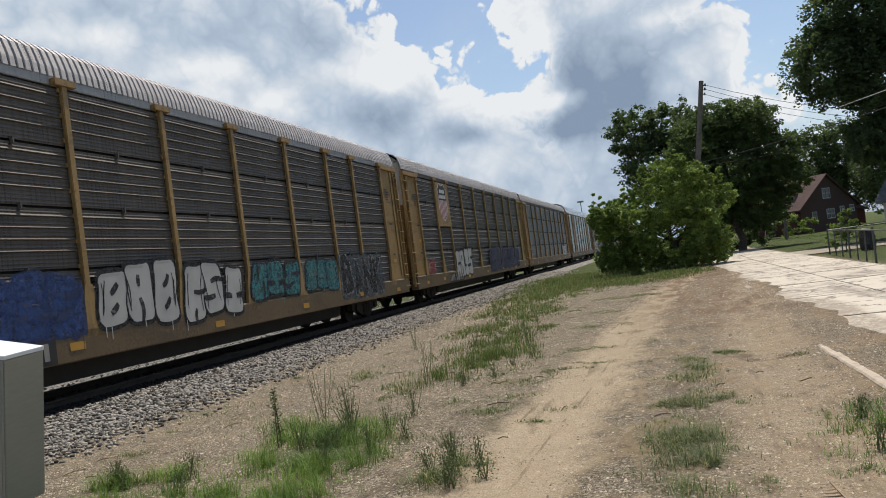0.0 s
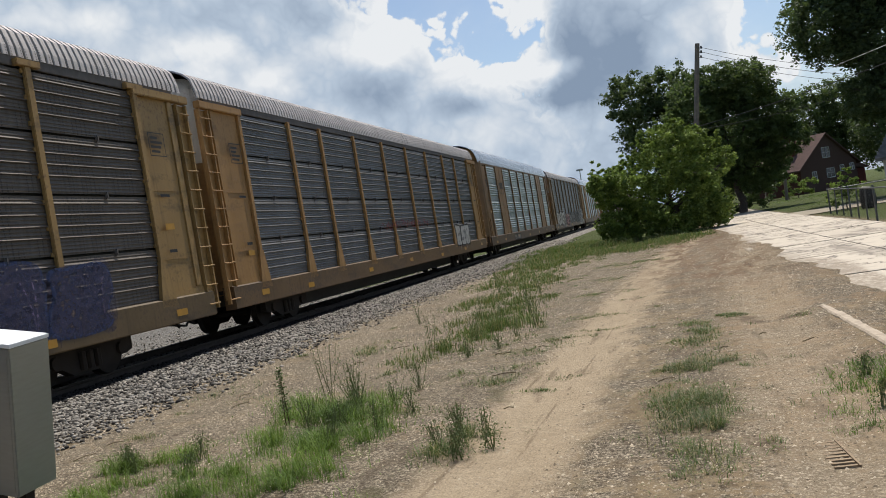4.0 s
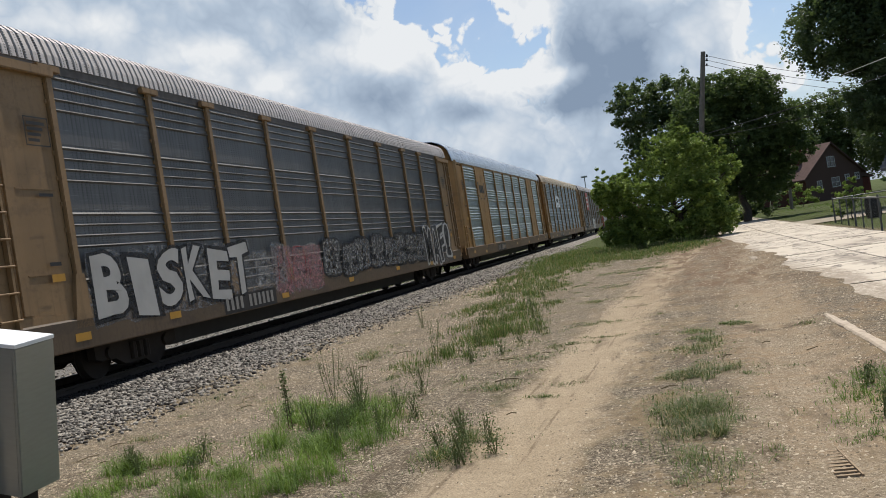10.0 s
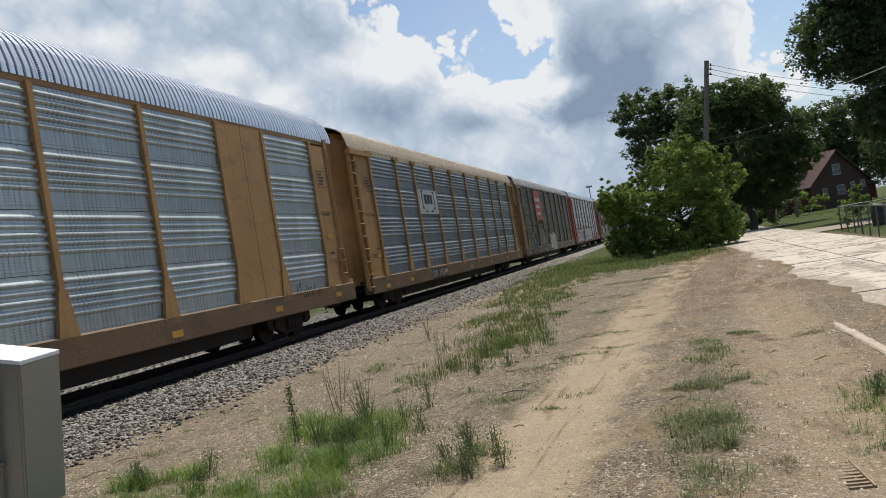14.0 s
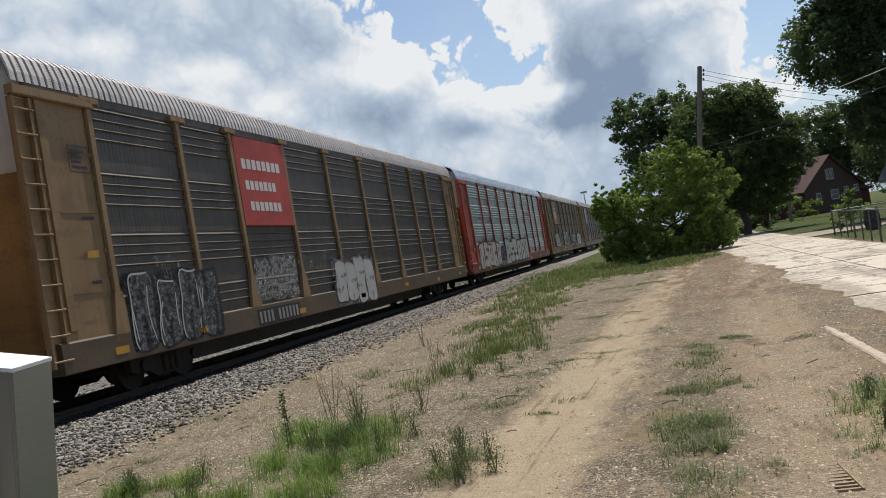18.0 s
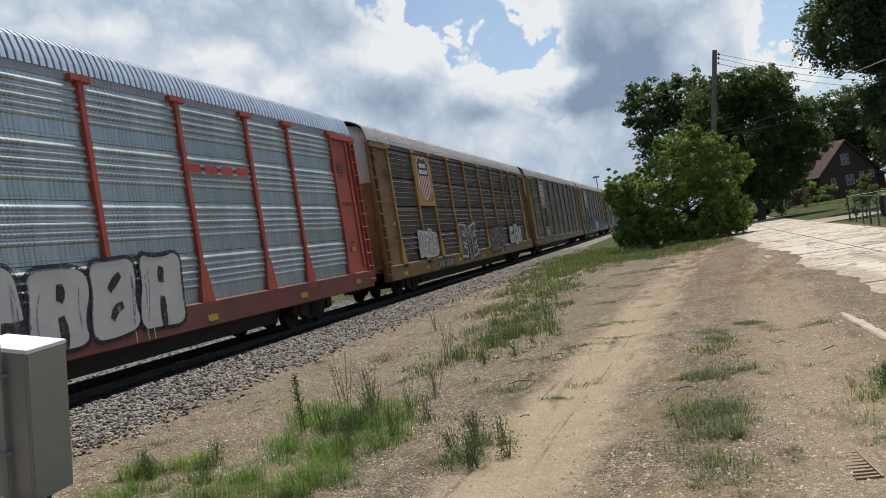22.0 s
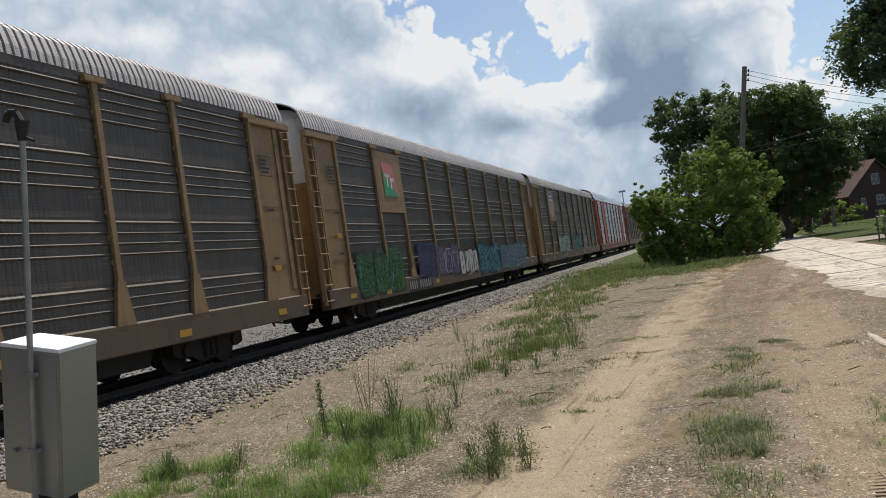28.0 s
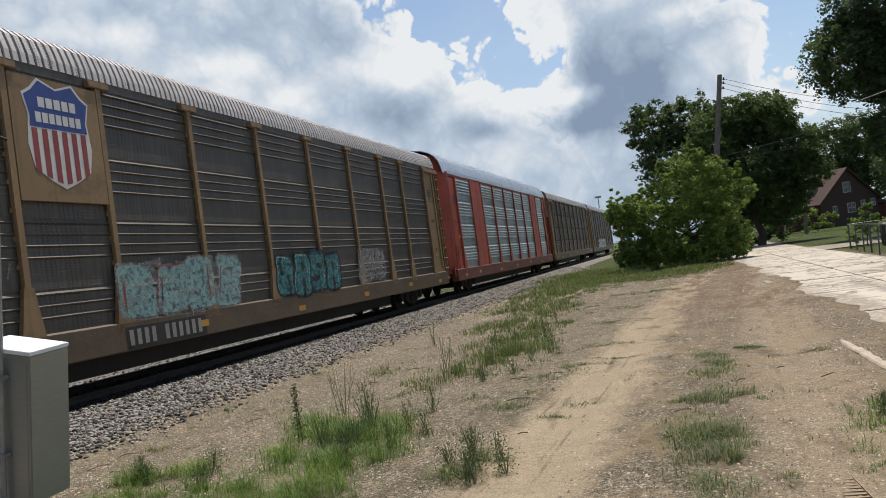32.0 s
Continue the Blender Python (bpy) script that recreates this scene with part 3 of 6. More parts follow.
def sheet_mesh(width, height, style, mat):
    """One side sheet, its foot at 0, pressed in level ribs."""
    def make():
        prof = [(0.0, 0.0)]
        if style == "wave":
            prof += [(0.0, 0.05), (0.006, 0.06), (0.0, 0.07)]
            pitch = 0.135
            k = max(2, round((height * 0.72) / pitch))
            for i in range(k):
                lo = height - 0.05 - (k - i) * pitch
                for q, d in ((0.10, 0.0), (0.30, 0.034), (0.48, 0.044), (0.62, 0.036), (0.86, 0.003)):
                    prof.append((d * (0.8 + 0.1 * ((i * 7) % 3)), lo + q * pitch))
        elif style == "ribbed":
            for i, d in enumerate((0.036, 0.034, 0.034, 0.036)):
                c = height - 0.06 - 0.18 * i
                if c > 0.08:
                    prof += [(0.0, c - d), (d, c - d * 0.42), (d + 0.002, c - d * 0.2), (0.002, c + d * 0.7)]
        else:
            k = 15
            for i in range(k):
                c = height * (i + 0.7) / (k + 0.6)
                d = 0.036 if i in (4, 7, 10, 13) else 0.008
                prof += [(0.0, c - 0.026), (d, c - 0.010), (d, c - 0.006), (0.0, c + 0.010 + d * 0.5)]
        prof += [(0.0, height - 0.012), (0.004, height - 0.010), (0.004, height)]
        prof = sorted(prof, key=lambda q: q[1])
        verts, faces = [], []
        for x, z in prof:
            verts += [(x, 0, z), (x, width, z)]
        for i in range(len(prof) - 1):
            faces.append((2 * i, 2 * i + 1, 2 * i + 3, 2 * i + 2))
        n = len(verts)
        verts += [(-0.02, 0, 0), (-0.02, width, 0), (-0.02, 0, height), (-0.02, width, height)]
        faces += [(n, n + 1, 1, 0), (n + 2, n - 2, n - 1, n + 3), (n + 1, n, n + 2, n + 3)]
        return raw_mesh("panel", verts, faces, mat)
    return shared(("sheet", round(width, 2), round(height, 2), style, mat), make)


def post_mesh(mat, style):
    def make():
        bm = bmesh.new()
        box(bm, 0, 0.075, -0.075, 0.075, Z0 - 0.02, Z1 + 0.02, 0.012)
        prism(bm, [(-0.27, Z0 - 0.15), (0.27, Z0 - 0.15), (0.10, Z0 + 0.72), (-0.10, Z0 + 0.72)], "x", 0.01, 0.085)
        if style:
            box(bm, 0.01, 0.11, -0.27, 0.27, Z1 - 0.01, Z1 + 0.10, 0.01)
        for z in np.arange(Z0 + 1.0, Z1 - 0.1, 0.42):
            box(bm, 0.0, 0.03, 0.075, 0.115, z, z + 0.07)
            box(bm, 0.0, 0.03, -0.115, -0.075, z, z + 0.07)
        return to_mesh(bm, "post", mat)
    return shared(("post", mat, style), make)


ROOF = [(1.505, 5.31), (1.47, 5.45), (1.425, 5.60), (1.375, 5.74), (1.24, 5.86), (1.0, 5.98), (0.7, 6.07), (0.35, 6.12), (0.0, 6.135)]
TALL_ROOF = [(1.505, 5.26), (1.475, 5.40), (1.435, 5.56), (1.36, 5.79), (1.22, 5.98), (1.02, 6.14), (0.67, 6.29), (0.3, 6.35), (0.0, 6.36)]


def roof_mesh(mat, tall):
    """Bent roof sheets with close raised ribs across the car and narrow grooves between them."""
    def make():
        side = TALL_ROOF if tall else ROOF
        prof = side + [(-x, z) for x, z in side[-2::-1]]
        step, half = 0.17, 14.025
        ys, k = [], round(2 * half / step)
        for i in range(k):
            y = -half + i * step
            ys += [(y, 0), (y + 0.036, 0), (y + 0.050, 1), (y + 0.156, 1)]
        verts, faces = [], []
        w = len(prof)
        for y, up in ys:
            for j, (x, z) in enumerate(prof):
                g = 0.026 * up * (1.0 if 0 < j < w - 1 else 0.3)
                verts.append((x * (1 + g / 1.6), y, z + g))
        for i in range(len(ys) - 1):
            for j in range(w - 1):
                a = i * w + j
                faces.append((a, a + w, a + w + 1, a + 1))
        me = raw_mesh("roof", verts, faces, mat, "roof_groove_shade")
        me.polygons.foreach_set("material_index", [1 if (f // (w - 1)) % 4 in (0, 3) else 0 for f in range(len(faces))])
        return me
    return shared(("roof", mat, tall), make)


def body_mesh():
    """Added black box that closes the car and paints the dark behind its seams."""
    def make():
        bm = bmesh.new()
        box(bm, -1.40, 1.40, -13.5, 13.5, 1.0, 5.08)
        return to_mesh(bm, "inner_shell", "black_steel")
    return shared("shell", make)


def sill_mesh(mat):
    def make():
        bm = bmesh.new()
        for s in (-1, 1):
            prism(bm, [(s * 1.30, 0.62), (s * 1.555, 0.62), (s * 1.575, 0.64), (s * 1.575, 1.10), (s * 1.53, 1.13), (s * 1.30, 1.13)], "y", -13.9, 13.9)
        return to_mesh(bm, "side_sill", mat)
    return shared(("sill", mat), make)


def underframe_mesh():
    def make():
        bm = bmesh.new()
        box(bm, -0.35, 0.35, -13.9, 13.9, 0.66, 1.05)
        prism(bm, [(-9.0, 0.66), (-8.75, 0.25), (8.75, 0.25), (9.0, 0.66)], "x", -0.75, 0.75)
        box(bm, -1.35, 1.35, -13.7, 13.7, 0.98, 1.06)
        for y in np.arange(-12, 12.1, 3.0):
            prism(bm, [(-1.35, 0.98), (-0.35, 0.70), (0.35, 0.70), (1.35, 0.98)], "y", y - 0.08, y + 0.08)
        box(bm, 0.75, 1.25, -2.2, -1.1, 0.62, 0.95, 0.03)
        rod(bm, (0.95, 1.0, 0.78), (0.95, 2.2, 0.78), 0.18, n=12)
        for s in (-1, 1):
            box(bm, -0.16, 0.16, s * 13.9, s * 14.56, 0.72, 0.98, 0.03)
            box(bm, -0.22, 0.14, s * 14.42, s * 14.68, 0.70, 1.0, 0.04)
            tube(bm, [(0.5, s * 13.7, 0.9), (0.45, s * 14.2, 0.45), (0.2, s * 14.6, 0.55)], 0.025)
        return to_mesh(bm, "underframe", "black_steel")
    return shared("under", make)


def side_frame_mesh():
    def make():
        bm = bmesh.new()
        prism(bm, [(-1.25, 0.36), (-1.05, 0.30), (-0.70, 0.30), (-0.42, 0.16), (0.42, 0.16), (0.70, 0.30), (1.05, 0.30), (1.25, 0.36), (1.25, 0.60), (0.85, 0.62), (0.45, 0.72), (-0.45, 0.72), (-0.85, 0.62), (-1.25, 0.60)], "x", -0.08, 0.08)
        for y in (-0.875, 0.875):
            rod(bm, (-0.14, y, 0.42), (0.14, y, 0.42), 0.11, n=12)
        for y in (-0.2, 0.0, 0.2):
            rod(bm, (0.10, y, 0.22), (0.10, y, 0.52), 0.07, n=8)
        return to_mesh(bm, "side_frame", "rusty_steel")
    return shared("sideframe", make)


def wheelset_mesh():
    def make():
        bm = bmesh.new()
        for s in (-1, 1):
            rod(bm, (s * 0.70, 0, 0), (s * 0.82, 0, 0), 0.42, n=24)
            rod(bm, (s * 0.67, 0, 0), (s * 0.70, 0, 0), 0.45, n=24)
            rod(bm, (s * 0.82, 0, 0), (s * 0.90, 0, 0), 0.13, n=12)
        rod(bm, (-0.95, 0, 0), (0.95, 0, 0), 0.08, n=10)
        return to_mesh(bm, "wheelset", "rusty_steel")
    return shared("wheelset", make)


def end_panel_mesh(mat):
    """Solid sheet with a raised rim between the last post and the ladder."""
    def make():
        bm = bmesh.new()
        box(bm, -0.04, 0.0, 0.08, 1.36, Z0 + 0.12, Z1 - 0.05, 0.006)
        box(bm, -0.02, 0.035, 1.12, 1.32, Z0 + 0.16, Z1 - 0.10, 0.008)
        for z in (Z0 + 0.75, Z0 + 2.1):
            box(bm, -0.01, 0.012, 0.12, 1.08, z, z + 0.02)
        box(bm, -0.03, 0.02, 0.02, 1.40, Z0 - 0.12, Z0 + 0.13, 0.01)
        return to_mesh(bm, "end_panel", mat)
    return shared(("endpanel", mat), make)


def ladder_mesh(mat):
    def make():
        bm = bmesh.new()
        for y in (1.46, 1.82):
            box(bm, -0.02, 0.06, y - 0.025, y + 0.025, 0.75, Z1 - 0.12)
        box(bm, -0.06, -0.03, 1.38, 1.84, 0.85, Z1 - 0.12)
        for z in np.arange(0.85, Z1 - 0.3, 0.40):
            rod(bm, (0.075, 1.41, z), (0.075, 1.86, z), 0.016, n=6)
        return to_mesh(bm, "ladder", mat)
    return shared(("ladder", mat), make)


def grab_iron_mesh(mat):
    def make():
        bm = bmesh.new()
        box(bm, -0.02, 0.0, 0.62, 1.8, 0.80, 1.25, 0.01)
        for y in (0.95, 1.35):
            box(bm, 0.02, 0.05, y - 0.02, y + 0.02, 0.62, 2.15)
        for z in (0.68, 1.05, 1.42, 1.79, 2.13):
            rod(bm, (0.06, 0.93, z), (0.06, 1.37, z), 0.014, n=6)
        return to_mesh(bm, "ladder", mat)
    return shared(("grab", mat), make)


def end_door_mesh(mat, top, tall):
    """Pair of curved end doors, painted in two colours."""
    def make():
        verts, faces, idx = [], [], []
        pts = [(-1.42 + 2.84 * i / 12, 13.53 + 0.42 * (1 - ((i - 6) / 6) ** 2)) for i in range(13)]
        up = 0.24 if tall else 0.0
        zs = [0.95, 2.9, 2.95, 3.95, 5.22, 5.62 + up * 0.6, 5.88 + up]
        for z, k in zip(zs, (1, 1, 1, 1, 1, 0.95, 0.74)):
            verts += [(x * k, y, z) for x, y in pts]
        for j in range(len(zs) - 1):
            for i in range(12):
                a = j * 13 + i
                faces.append((a, a + 1, a + 14, a + 13))
                idx.append(1 if j >= 3 else 0)
        n = len(verts)
        verts += [(0, 13.85, 6.07 + up), (0, 13.55, 6.05), (-1.42, 13.45, 0.95), (1.42, 13.45, 0.95), (-1.42, 13.45, 5.3), (1.42, 13.45, 5.3)]
        faces += [tuple(range(78, 91)) + (n,), (n + 2, 0, 13, 26, 39, 52, n + 4), (n + 3, n + 5, 64, 51, 38, 25, 12)]
        idx += [1, 0, 0]
        me = raw_mesh("end_door", verts, faces, mat, top)
        me.polygons.foreach_set("material_index", idx)
        return me
    return shared(("enddoor", mat, top, tall), make)


def head_beam_mesh(mat):
    def make():
        bm = boxed(-0.05, 0.10, -0.1, 1.86, Z1 - 0.10, Z1 + 0.06, 0.015)
        return to_mesh(bm, "head_beam", mat)
    return shared(("headbeam", mat), make)


def far_side_mesh(mat, post):
    def make():
        verts, faces = [], []
        zs = np.arange(Z0, Z1 + 0.01, 0.1)
        for i, z in enumerate(zs):
            x = -1.50 - (0.03 if i % 2 else 0.0)
            verts += [(x, -12.2, z), (x, 12.2, z)]
        faces = [(2 * i, 2 * i + 2, 2 * i + 3, 2 * i + 1) for i in range(len(zs) - 1)]
        n = len(faces)
        for p in POSTS:
            b = len(verts)
            verts += [(-1.5, p - .075, Z0), (-1.57, p - .075, Z0), (-1.57, p + .075, Z0), (-1.5, p + .075, Z0), (-1.5, p - .075, Z1), (-1.57, p - .075, Z1), (-1.57, p + .075, Z1), (-1.5, p + .075, Z1)]
            faces += [(b, b + 1, b + 5, b + 4), (b + 1, b + 2, b + 6, b + 5), (b + 2, b + 3, b + 7, b + 6)]
        me = raw_mesh("far_side", verts, faces, mat, post)
        me.polygons.foreach_set("material_index", [0] * n + [1] * (len(faces) - n))
        return me
    return shared(("farside", mat, post), make)


def truck_on(car, y):
    m = Matrix.Translation((0, y, 0))
    truck = link("truck", to_mesh(box(boxed(-0.95, 0.95, -0.2, 0.2, 0.38, 0.62, 0.03), -0.6, 0.6, -1.2, 1.2, 0.62, 0.66), "bolster", "rusty_steel"), car, "rusty black two-axle truck", m)
    for s in (-1, 1):
        link("side_frame", side_frame_mesh(), truck, m=Matrix.Translation((s * 1.0, 0, 0)))
    for s in (-0.875, 0.875):
        WHEELS.append(link("wheelset", wheelset_mesh(), truck, m=Matrix.Translation((0, s, 0.42))))


WHEELS, CARS = [], []


def car_carrier(label, sheet, paint, roof, end, top, style="ribbed", heads=True, wide=False, ends=None, beams=True, chord=None):
    """A closed car carrier about its middle, rail tops at 0; the side that the road sees is +x."""
    car = tagged(new("autorack_car"), label, "railway car", "cars of the freight train")
    ends = ends or paint
    link("underframe", underframe_mesh(), car, "black steel underframe and couplers")
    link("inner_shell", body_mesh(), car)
    link("side_sill", sill_mesh("dark_sill_" + paint), car)
    chord = chord or (paint if wide else "eave_steel")
    link("top_chord", shared(("chord", chord), lambda: to_mesh(box(boxed(1.40, 1.497, -13.7, 13.7, Z1 - 0.01, Z1 + 0.17 - 0.06 * wide, 0.01), -1.497, -1.40, -13.7, 13.7, Z1 - 0.01, Z1 + 0.17 - 0.06 * wide, 0.01), "top_chord", chord)), car, "painted eave beam" if wide else "steel eave beam")
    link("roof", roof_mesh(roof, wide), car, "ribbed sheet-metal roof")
    link("far_side", far_side_mesh(sheet, paint), car)
    for y in (-10.3, 10.3):
        truck_on(car, y)
    rows = [(Z0 + 1.0125 * k, 0.967 if style == "fine" else 1.0) for k in range(4)] if style != "ribbed" else [(Z0, 0.676), (1.80, 1.096), (2.90, 1.096), (4.0, 1.166)]
    for i, (a, b) in enumerate(zip(POSTS, POSTS[1:])):
        if wide and i in (1, 7):
            def make(w=b - a):
                bm = bmesh.new()
                box(bm, 0.0, 0.04, 0.05, w / 2 - 0.006, Z0, Z1, 0.006)
                box(bm, 0.0, 0.04, w / 2 + 0.006, w - 0.05, Z0, Z1, 0.006)
                return to_mesh(bm, "solid_panel", paint)
            link("solid_panel", shared(("solid", paint), make), car, m=Matrix.Translation((FACE - 0.05, a, 0)))
            continue
        for z, h in rows:
            link("panel", sheet_mesh(b - a - 0.02, h, style, sheet), car, m=Matrix.Translation((FACE - 0.065, a + 0.01, z)))
    if style == "fine":
        for i, (a, b) in enumerate(zip(POSTS, POSTS[1:])):
            for k in (1, 2, 3):
                link("latch", shared("latch", lambda: to_mesh(box(boxed(0, 0.035, -0.03, 0.03, -0.07, 0.03, 0.006), 0.02, 0.05, -0.018, 0.018, -0.05, 0.05), "latch", "eave_steel")), car, m=Matrix.Translation((FACE - 0.062, (a + b) / 2 + 0.12 * (i % 3 - 1), Z0 + 1.0125 * k - 0.02)))
    for y in POSTS:
        link("post", post_mesh(paint, heads), car, m=Matrix.Translation((FACE - 0.06, y, 0)))
    flip = Matrix.Diagonal((1, -1, 1, 1))
    for s in (1, -1):
        k = Matrix.Translation((FACE - 0.05, s * 12.25, 0)) @ (Matrix.Identity(4) if s > 0 else flip)
        link("end_panel", end_panel_mesh(ends), car, m=k)
        link("ladder", grab_iron_mesh(ends) if wide else ladder_mesh(ends), car, m=k)
        if wide:
            link("corner_plate", shared(("corner", paint), lambda: to_mesh(prism(bmesh.new(), [(1.535, 13.35), (1.535, 13.58), (1.47, 13.76), (1.24, 13.98), (1.16, 13.93), (1.40, 13.70), (1.43, 13.35)], "z", 0.95, 5.34), "corner_plate", paint)), car, "bent corner plate", Matrix.Identity(4) if s > 0 else flip)
        if beams:
            link("head_beam", head_beam_mesh(ends), car, m=k)
        link("end_door", end_door_mesh(end, top, wide), car, m=Matrix.Identity(4) if s > 0 else flip)
    CARS.append(car)
    return car

D, B, S = "dark_sheet", "blue_grey_sheet", "silver_sheet"
R, RB, RP = "roof_sheet", "bright_roof_sheet", "pale_roof_sheet"
car_carrier("autorack with soot-dark grey sheets and yellow posts", D, "yellow_paint", R, "yellow_paint", "white_paint", "fine", chord="zinc_beam")
car_carrier("autorack with dark grey sheets and a yellow shield sign", D, "yellow_paint", R, "yellow_paint", "white_paint", "fine")
car_carrier("autorack with blue-grey sheets and amber posts", B, "amber_paint", R, "amber_paint", "white_paint", "fine", heads=False)
car_carrier("autorack with bright zinc sheets and wide brown panels", S, "brown_paint", RB, "white_paint", "amber_paint", wide=True, heads=False, beams=False, style="wave")
car_carrier("autorack with dark blue-grey sheets, tan posts and heavy graffiti", B, "tan_paint", R, "amber_paint", "white_paint")
car_carrier("autorack with bright zinc sheets and wide amber panels", S, "amber_paint", RB, "white_paint", "amber_paint", wide=True, heads=False, beams=False, style="wave")
car_carrier("autorack with silver sheets, amber posts and a cream roof", "dull_silver_sheet", "amber_paint", RP, "amber_paint", "amber_paint", style="wave", chord="pale_roof_sheet")
car_carrier("autorack with dark sheets, tan posts and a red sign", D, "tan_paint", R, "amber_paint", "white_paint")
car_carrier("autorack with silver sheets, red posts and large graffiti", S, "red_paint", RB, "red_paint", "white_paint", style="wave", chord="zinc_beam")
car_carrier("autorack with rusty brown sheets and peeling yellow posts", "brown_sheet", "rusty_yellow_paint", R, "yellow_paint", "white_paint", "fine", ends="peeling_paint")
car_carrier("autorack with dark sheets, tan posts and a shield sign", D, "tan_paint", R, "amber_paint", "white_paint")
car_carrier("autorack with dark sheets, tan posts and colourful graffiti", D, "tan_paint", R, "amber_paint", "white_paint")
car_carrier("autorack with dark sheets, tan posts and a blue shield sign", D, "tan_paint", R, "amber_paint", "white_paint")
car_carrier("autorack with silver sheets and wide red panels", S, "red_paint", RB, "red_paint", "red_paint", wide=True, heads=False, beams=False, style="wave")
car_carrier("autorack with rusty brown sheets and brown posts", "brown_sheet", "brown_paint", R, "brown_paint", "white_paint", "fine")
car_carrier("autorack with dark sheets and tan posts", D, "tan_paint", R, "amber_paint", "white_paint")
CENTRES = [16.89, 45.95, 74.63, 103.98, 133.10, 162.34, 191.71, 221.11, 250.35, 279.86, 309.32, 338.42, 367.93, 397.3, 426.7, 456.1]
SPEED = 10.871

# ---- signs, stencils, graffiti on the car sides ----
def spray(name, colour, thick=0.9):
    """Sprayed paint, patchy and fading into the sheet below."""
    s = Shade(name, 0.55, 0.0, 0.3)
    p = s.pos()
    patch = s.noise(p, 2.2, 5)
    cover = s.math("MULTIPLY", s.step(s.noise(s.scaled(p, (1, 1, 1.4)), 7.0, 8, 0.7), 0.50 - 0.30 * thick, 0.80 - 0.24 * thick), 0.55 + 0.45 * thick)
    clear = s.n.new("ShaderNodeBsdfTransparent")
    mx = s.n.new("ShaderNodeMixShader")
    s.l.new(cover, mx.inputs[0])
    s.l.new(clear.outputs[0], mx.inputs[1])
    s.l.new(s.b.outputs[0], mx.inputs[2])
    s.l.new(mx.outputs[0], s.n["Material Output"].inputs[0])
    s.done(s.mix(patch, dark(colour, 0.7), dark(colour, 1.15)))


for name, colour, thick in (("white", (0.42, 0.405, 0.375), 1.5), ("faded_white", (0.38, 0.37, 0.35), 0.42), ("slate", (0.06, 0.07, 0.08), 0.9), ("grey", (0.22, 0.22, 0.22), 0.5), ("black", (0.02, 0.02, 0.022), 0.95), ("red", (0.30, 0.045, 0.045), 0.8), ("blue", (0.035, 0.07, 0.20), 0.75),
                            ("navy", (0.03, 0.045, 0.11), 0.9), ("teal", (0.065, 0.22, 0.225), 0.75), ("pale_teal", (0.26, 0.42, 0.40), 0.75), ("purple", (0.075, 0.066, 0.11), 0.55), ("violet", (0.20, 0.16, 0.26), 0.6), ("green", (0.05, 0.17, 0.055), 0.6), ("pink", (0.42, 0.20, 0.20), 0.5)):
    spray("spray_" + name, colour, thick)
plain("sign_blue", (0.035, 0.06, 0.22), 0.5, 0.0, 0.2)
plain("sign_ink", (0.022, 0.021, 0.021), 0.6, 0.0, 0.3)
plain("sign_white", (0.60, 0.57, 0.53), 0.55, 0.0, 0.12)
plain("sign_stripe", (0.26, 0.05, 0.045), 0.55, 0.0, 0.15)
plain("sign_green", (0.06, 0.27, 0.12), 0.55, 0.0, 0.2)
plain("sign_pink", (0.48, 0.16, 0.14), 0.55, 0.0, 0.2)
plain("faded_stencil", (0.23, 0.215, 0.19), 0.6, 0.0, 0.25)
plain("reflector", (0.40, 0.21, 0.03), 0.4, 0.0, 0.15)
LAYER = FACE + 0.027


def flat_poly(bm, pts, layer, index=0):
    """A thin plate on the car side from an outline in (y, z)."""
    f = bm.faces.new([bm.verts.new((LAYER + 0.003 * layer, y, z)) for y, z in pts])
    f.material_index = index
    if f.normal.length == 0:
        f.normal_update()
    if f.normal.x < 0:
        f.normal_flip()
    return f


def rounded(pts, times=2):
    for _ in range(times):
        out = []
        for a, b in zip(pts, pts[1:] + pts[:1]):
            out += [(a[0] * .75 + b[0] * .25, a[1] * .75 + b[1] * .25), (a[0] * .25 + b[0] * .75, a[1] * .25 + b[1] * .75)]
        pts = out
    return pts


def ribbon(bm, pts, half, layer, index):
    """A fat brush stroke along points in (y, z), with blunt ends."""
    p = [Vector(q) for q in pts]
    rim = []
    for i, q in enumerate(p):
        d = (p[min(i + 1, len(p) - 1)] - p[max(i - 1, 0)]).normalized()
        o = Vector((-d.y, d.x)) * half * (0.75 if i in (0, len(p) - 1) else 1.0)
        e = d * half * (-0.4 if i == 0 else 0.4 if i == len(p) - 1 else 0.0)
        rim.append([bm.verts.new((LAYER + 0.003 * layer, *(q + e + k * o))) for k in (-1, 1)])
    for a, b in zip(rim, rim[1:]):
        f = bm.faces.new((a[0], b[0], b[1], a[1]))
        f.material_index = index
        f.normal_update()
        if f.normal.x < 0:
            f.normal_flip()


def tied(bm):
    """Joins the strokes of one sprayed or stencilled mark into one piece."""
    bm.verts.ensure_lookup_table()
    seen, first = set(), []
    for v in bm.verts:
        if v not in seen:
            first.append(v)
            todo = [v]
            while todo:
                q = todo.pop()
                if q not in seen:
                    seen.add(q)
                    todo += [e.other_vert(q) for e in q.link_edges]
    for a, b in zip(first, first[1:]):
        bm.edges.new((a, b))
    return bm


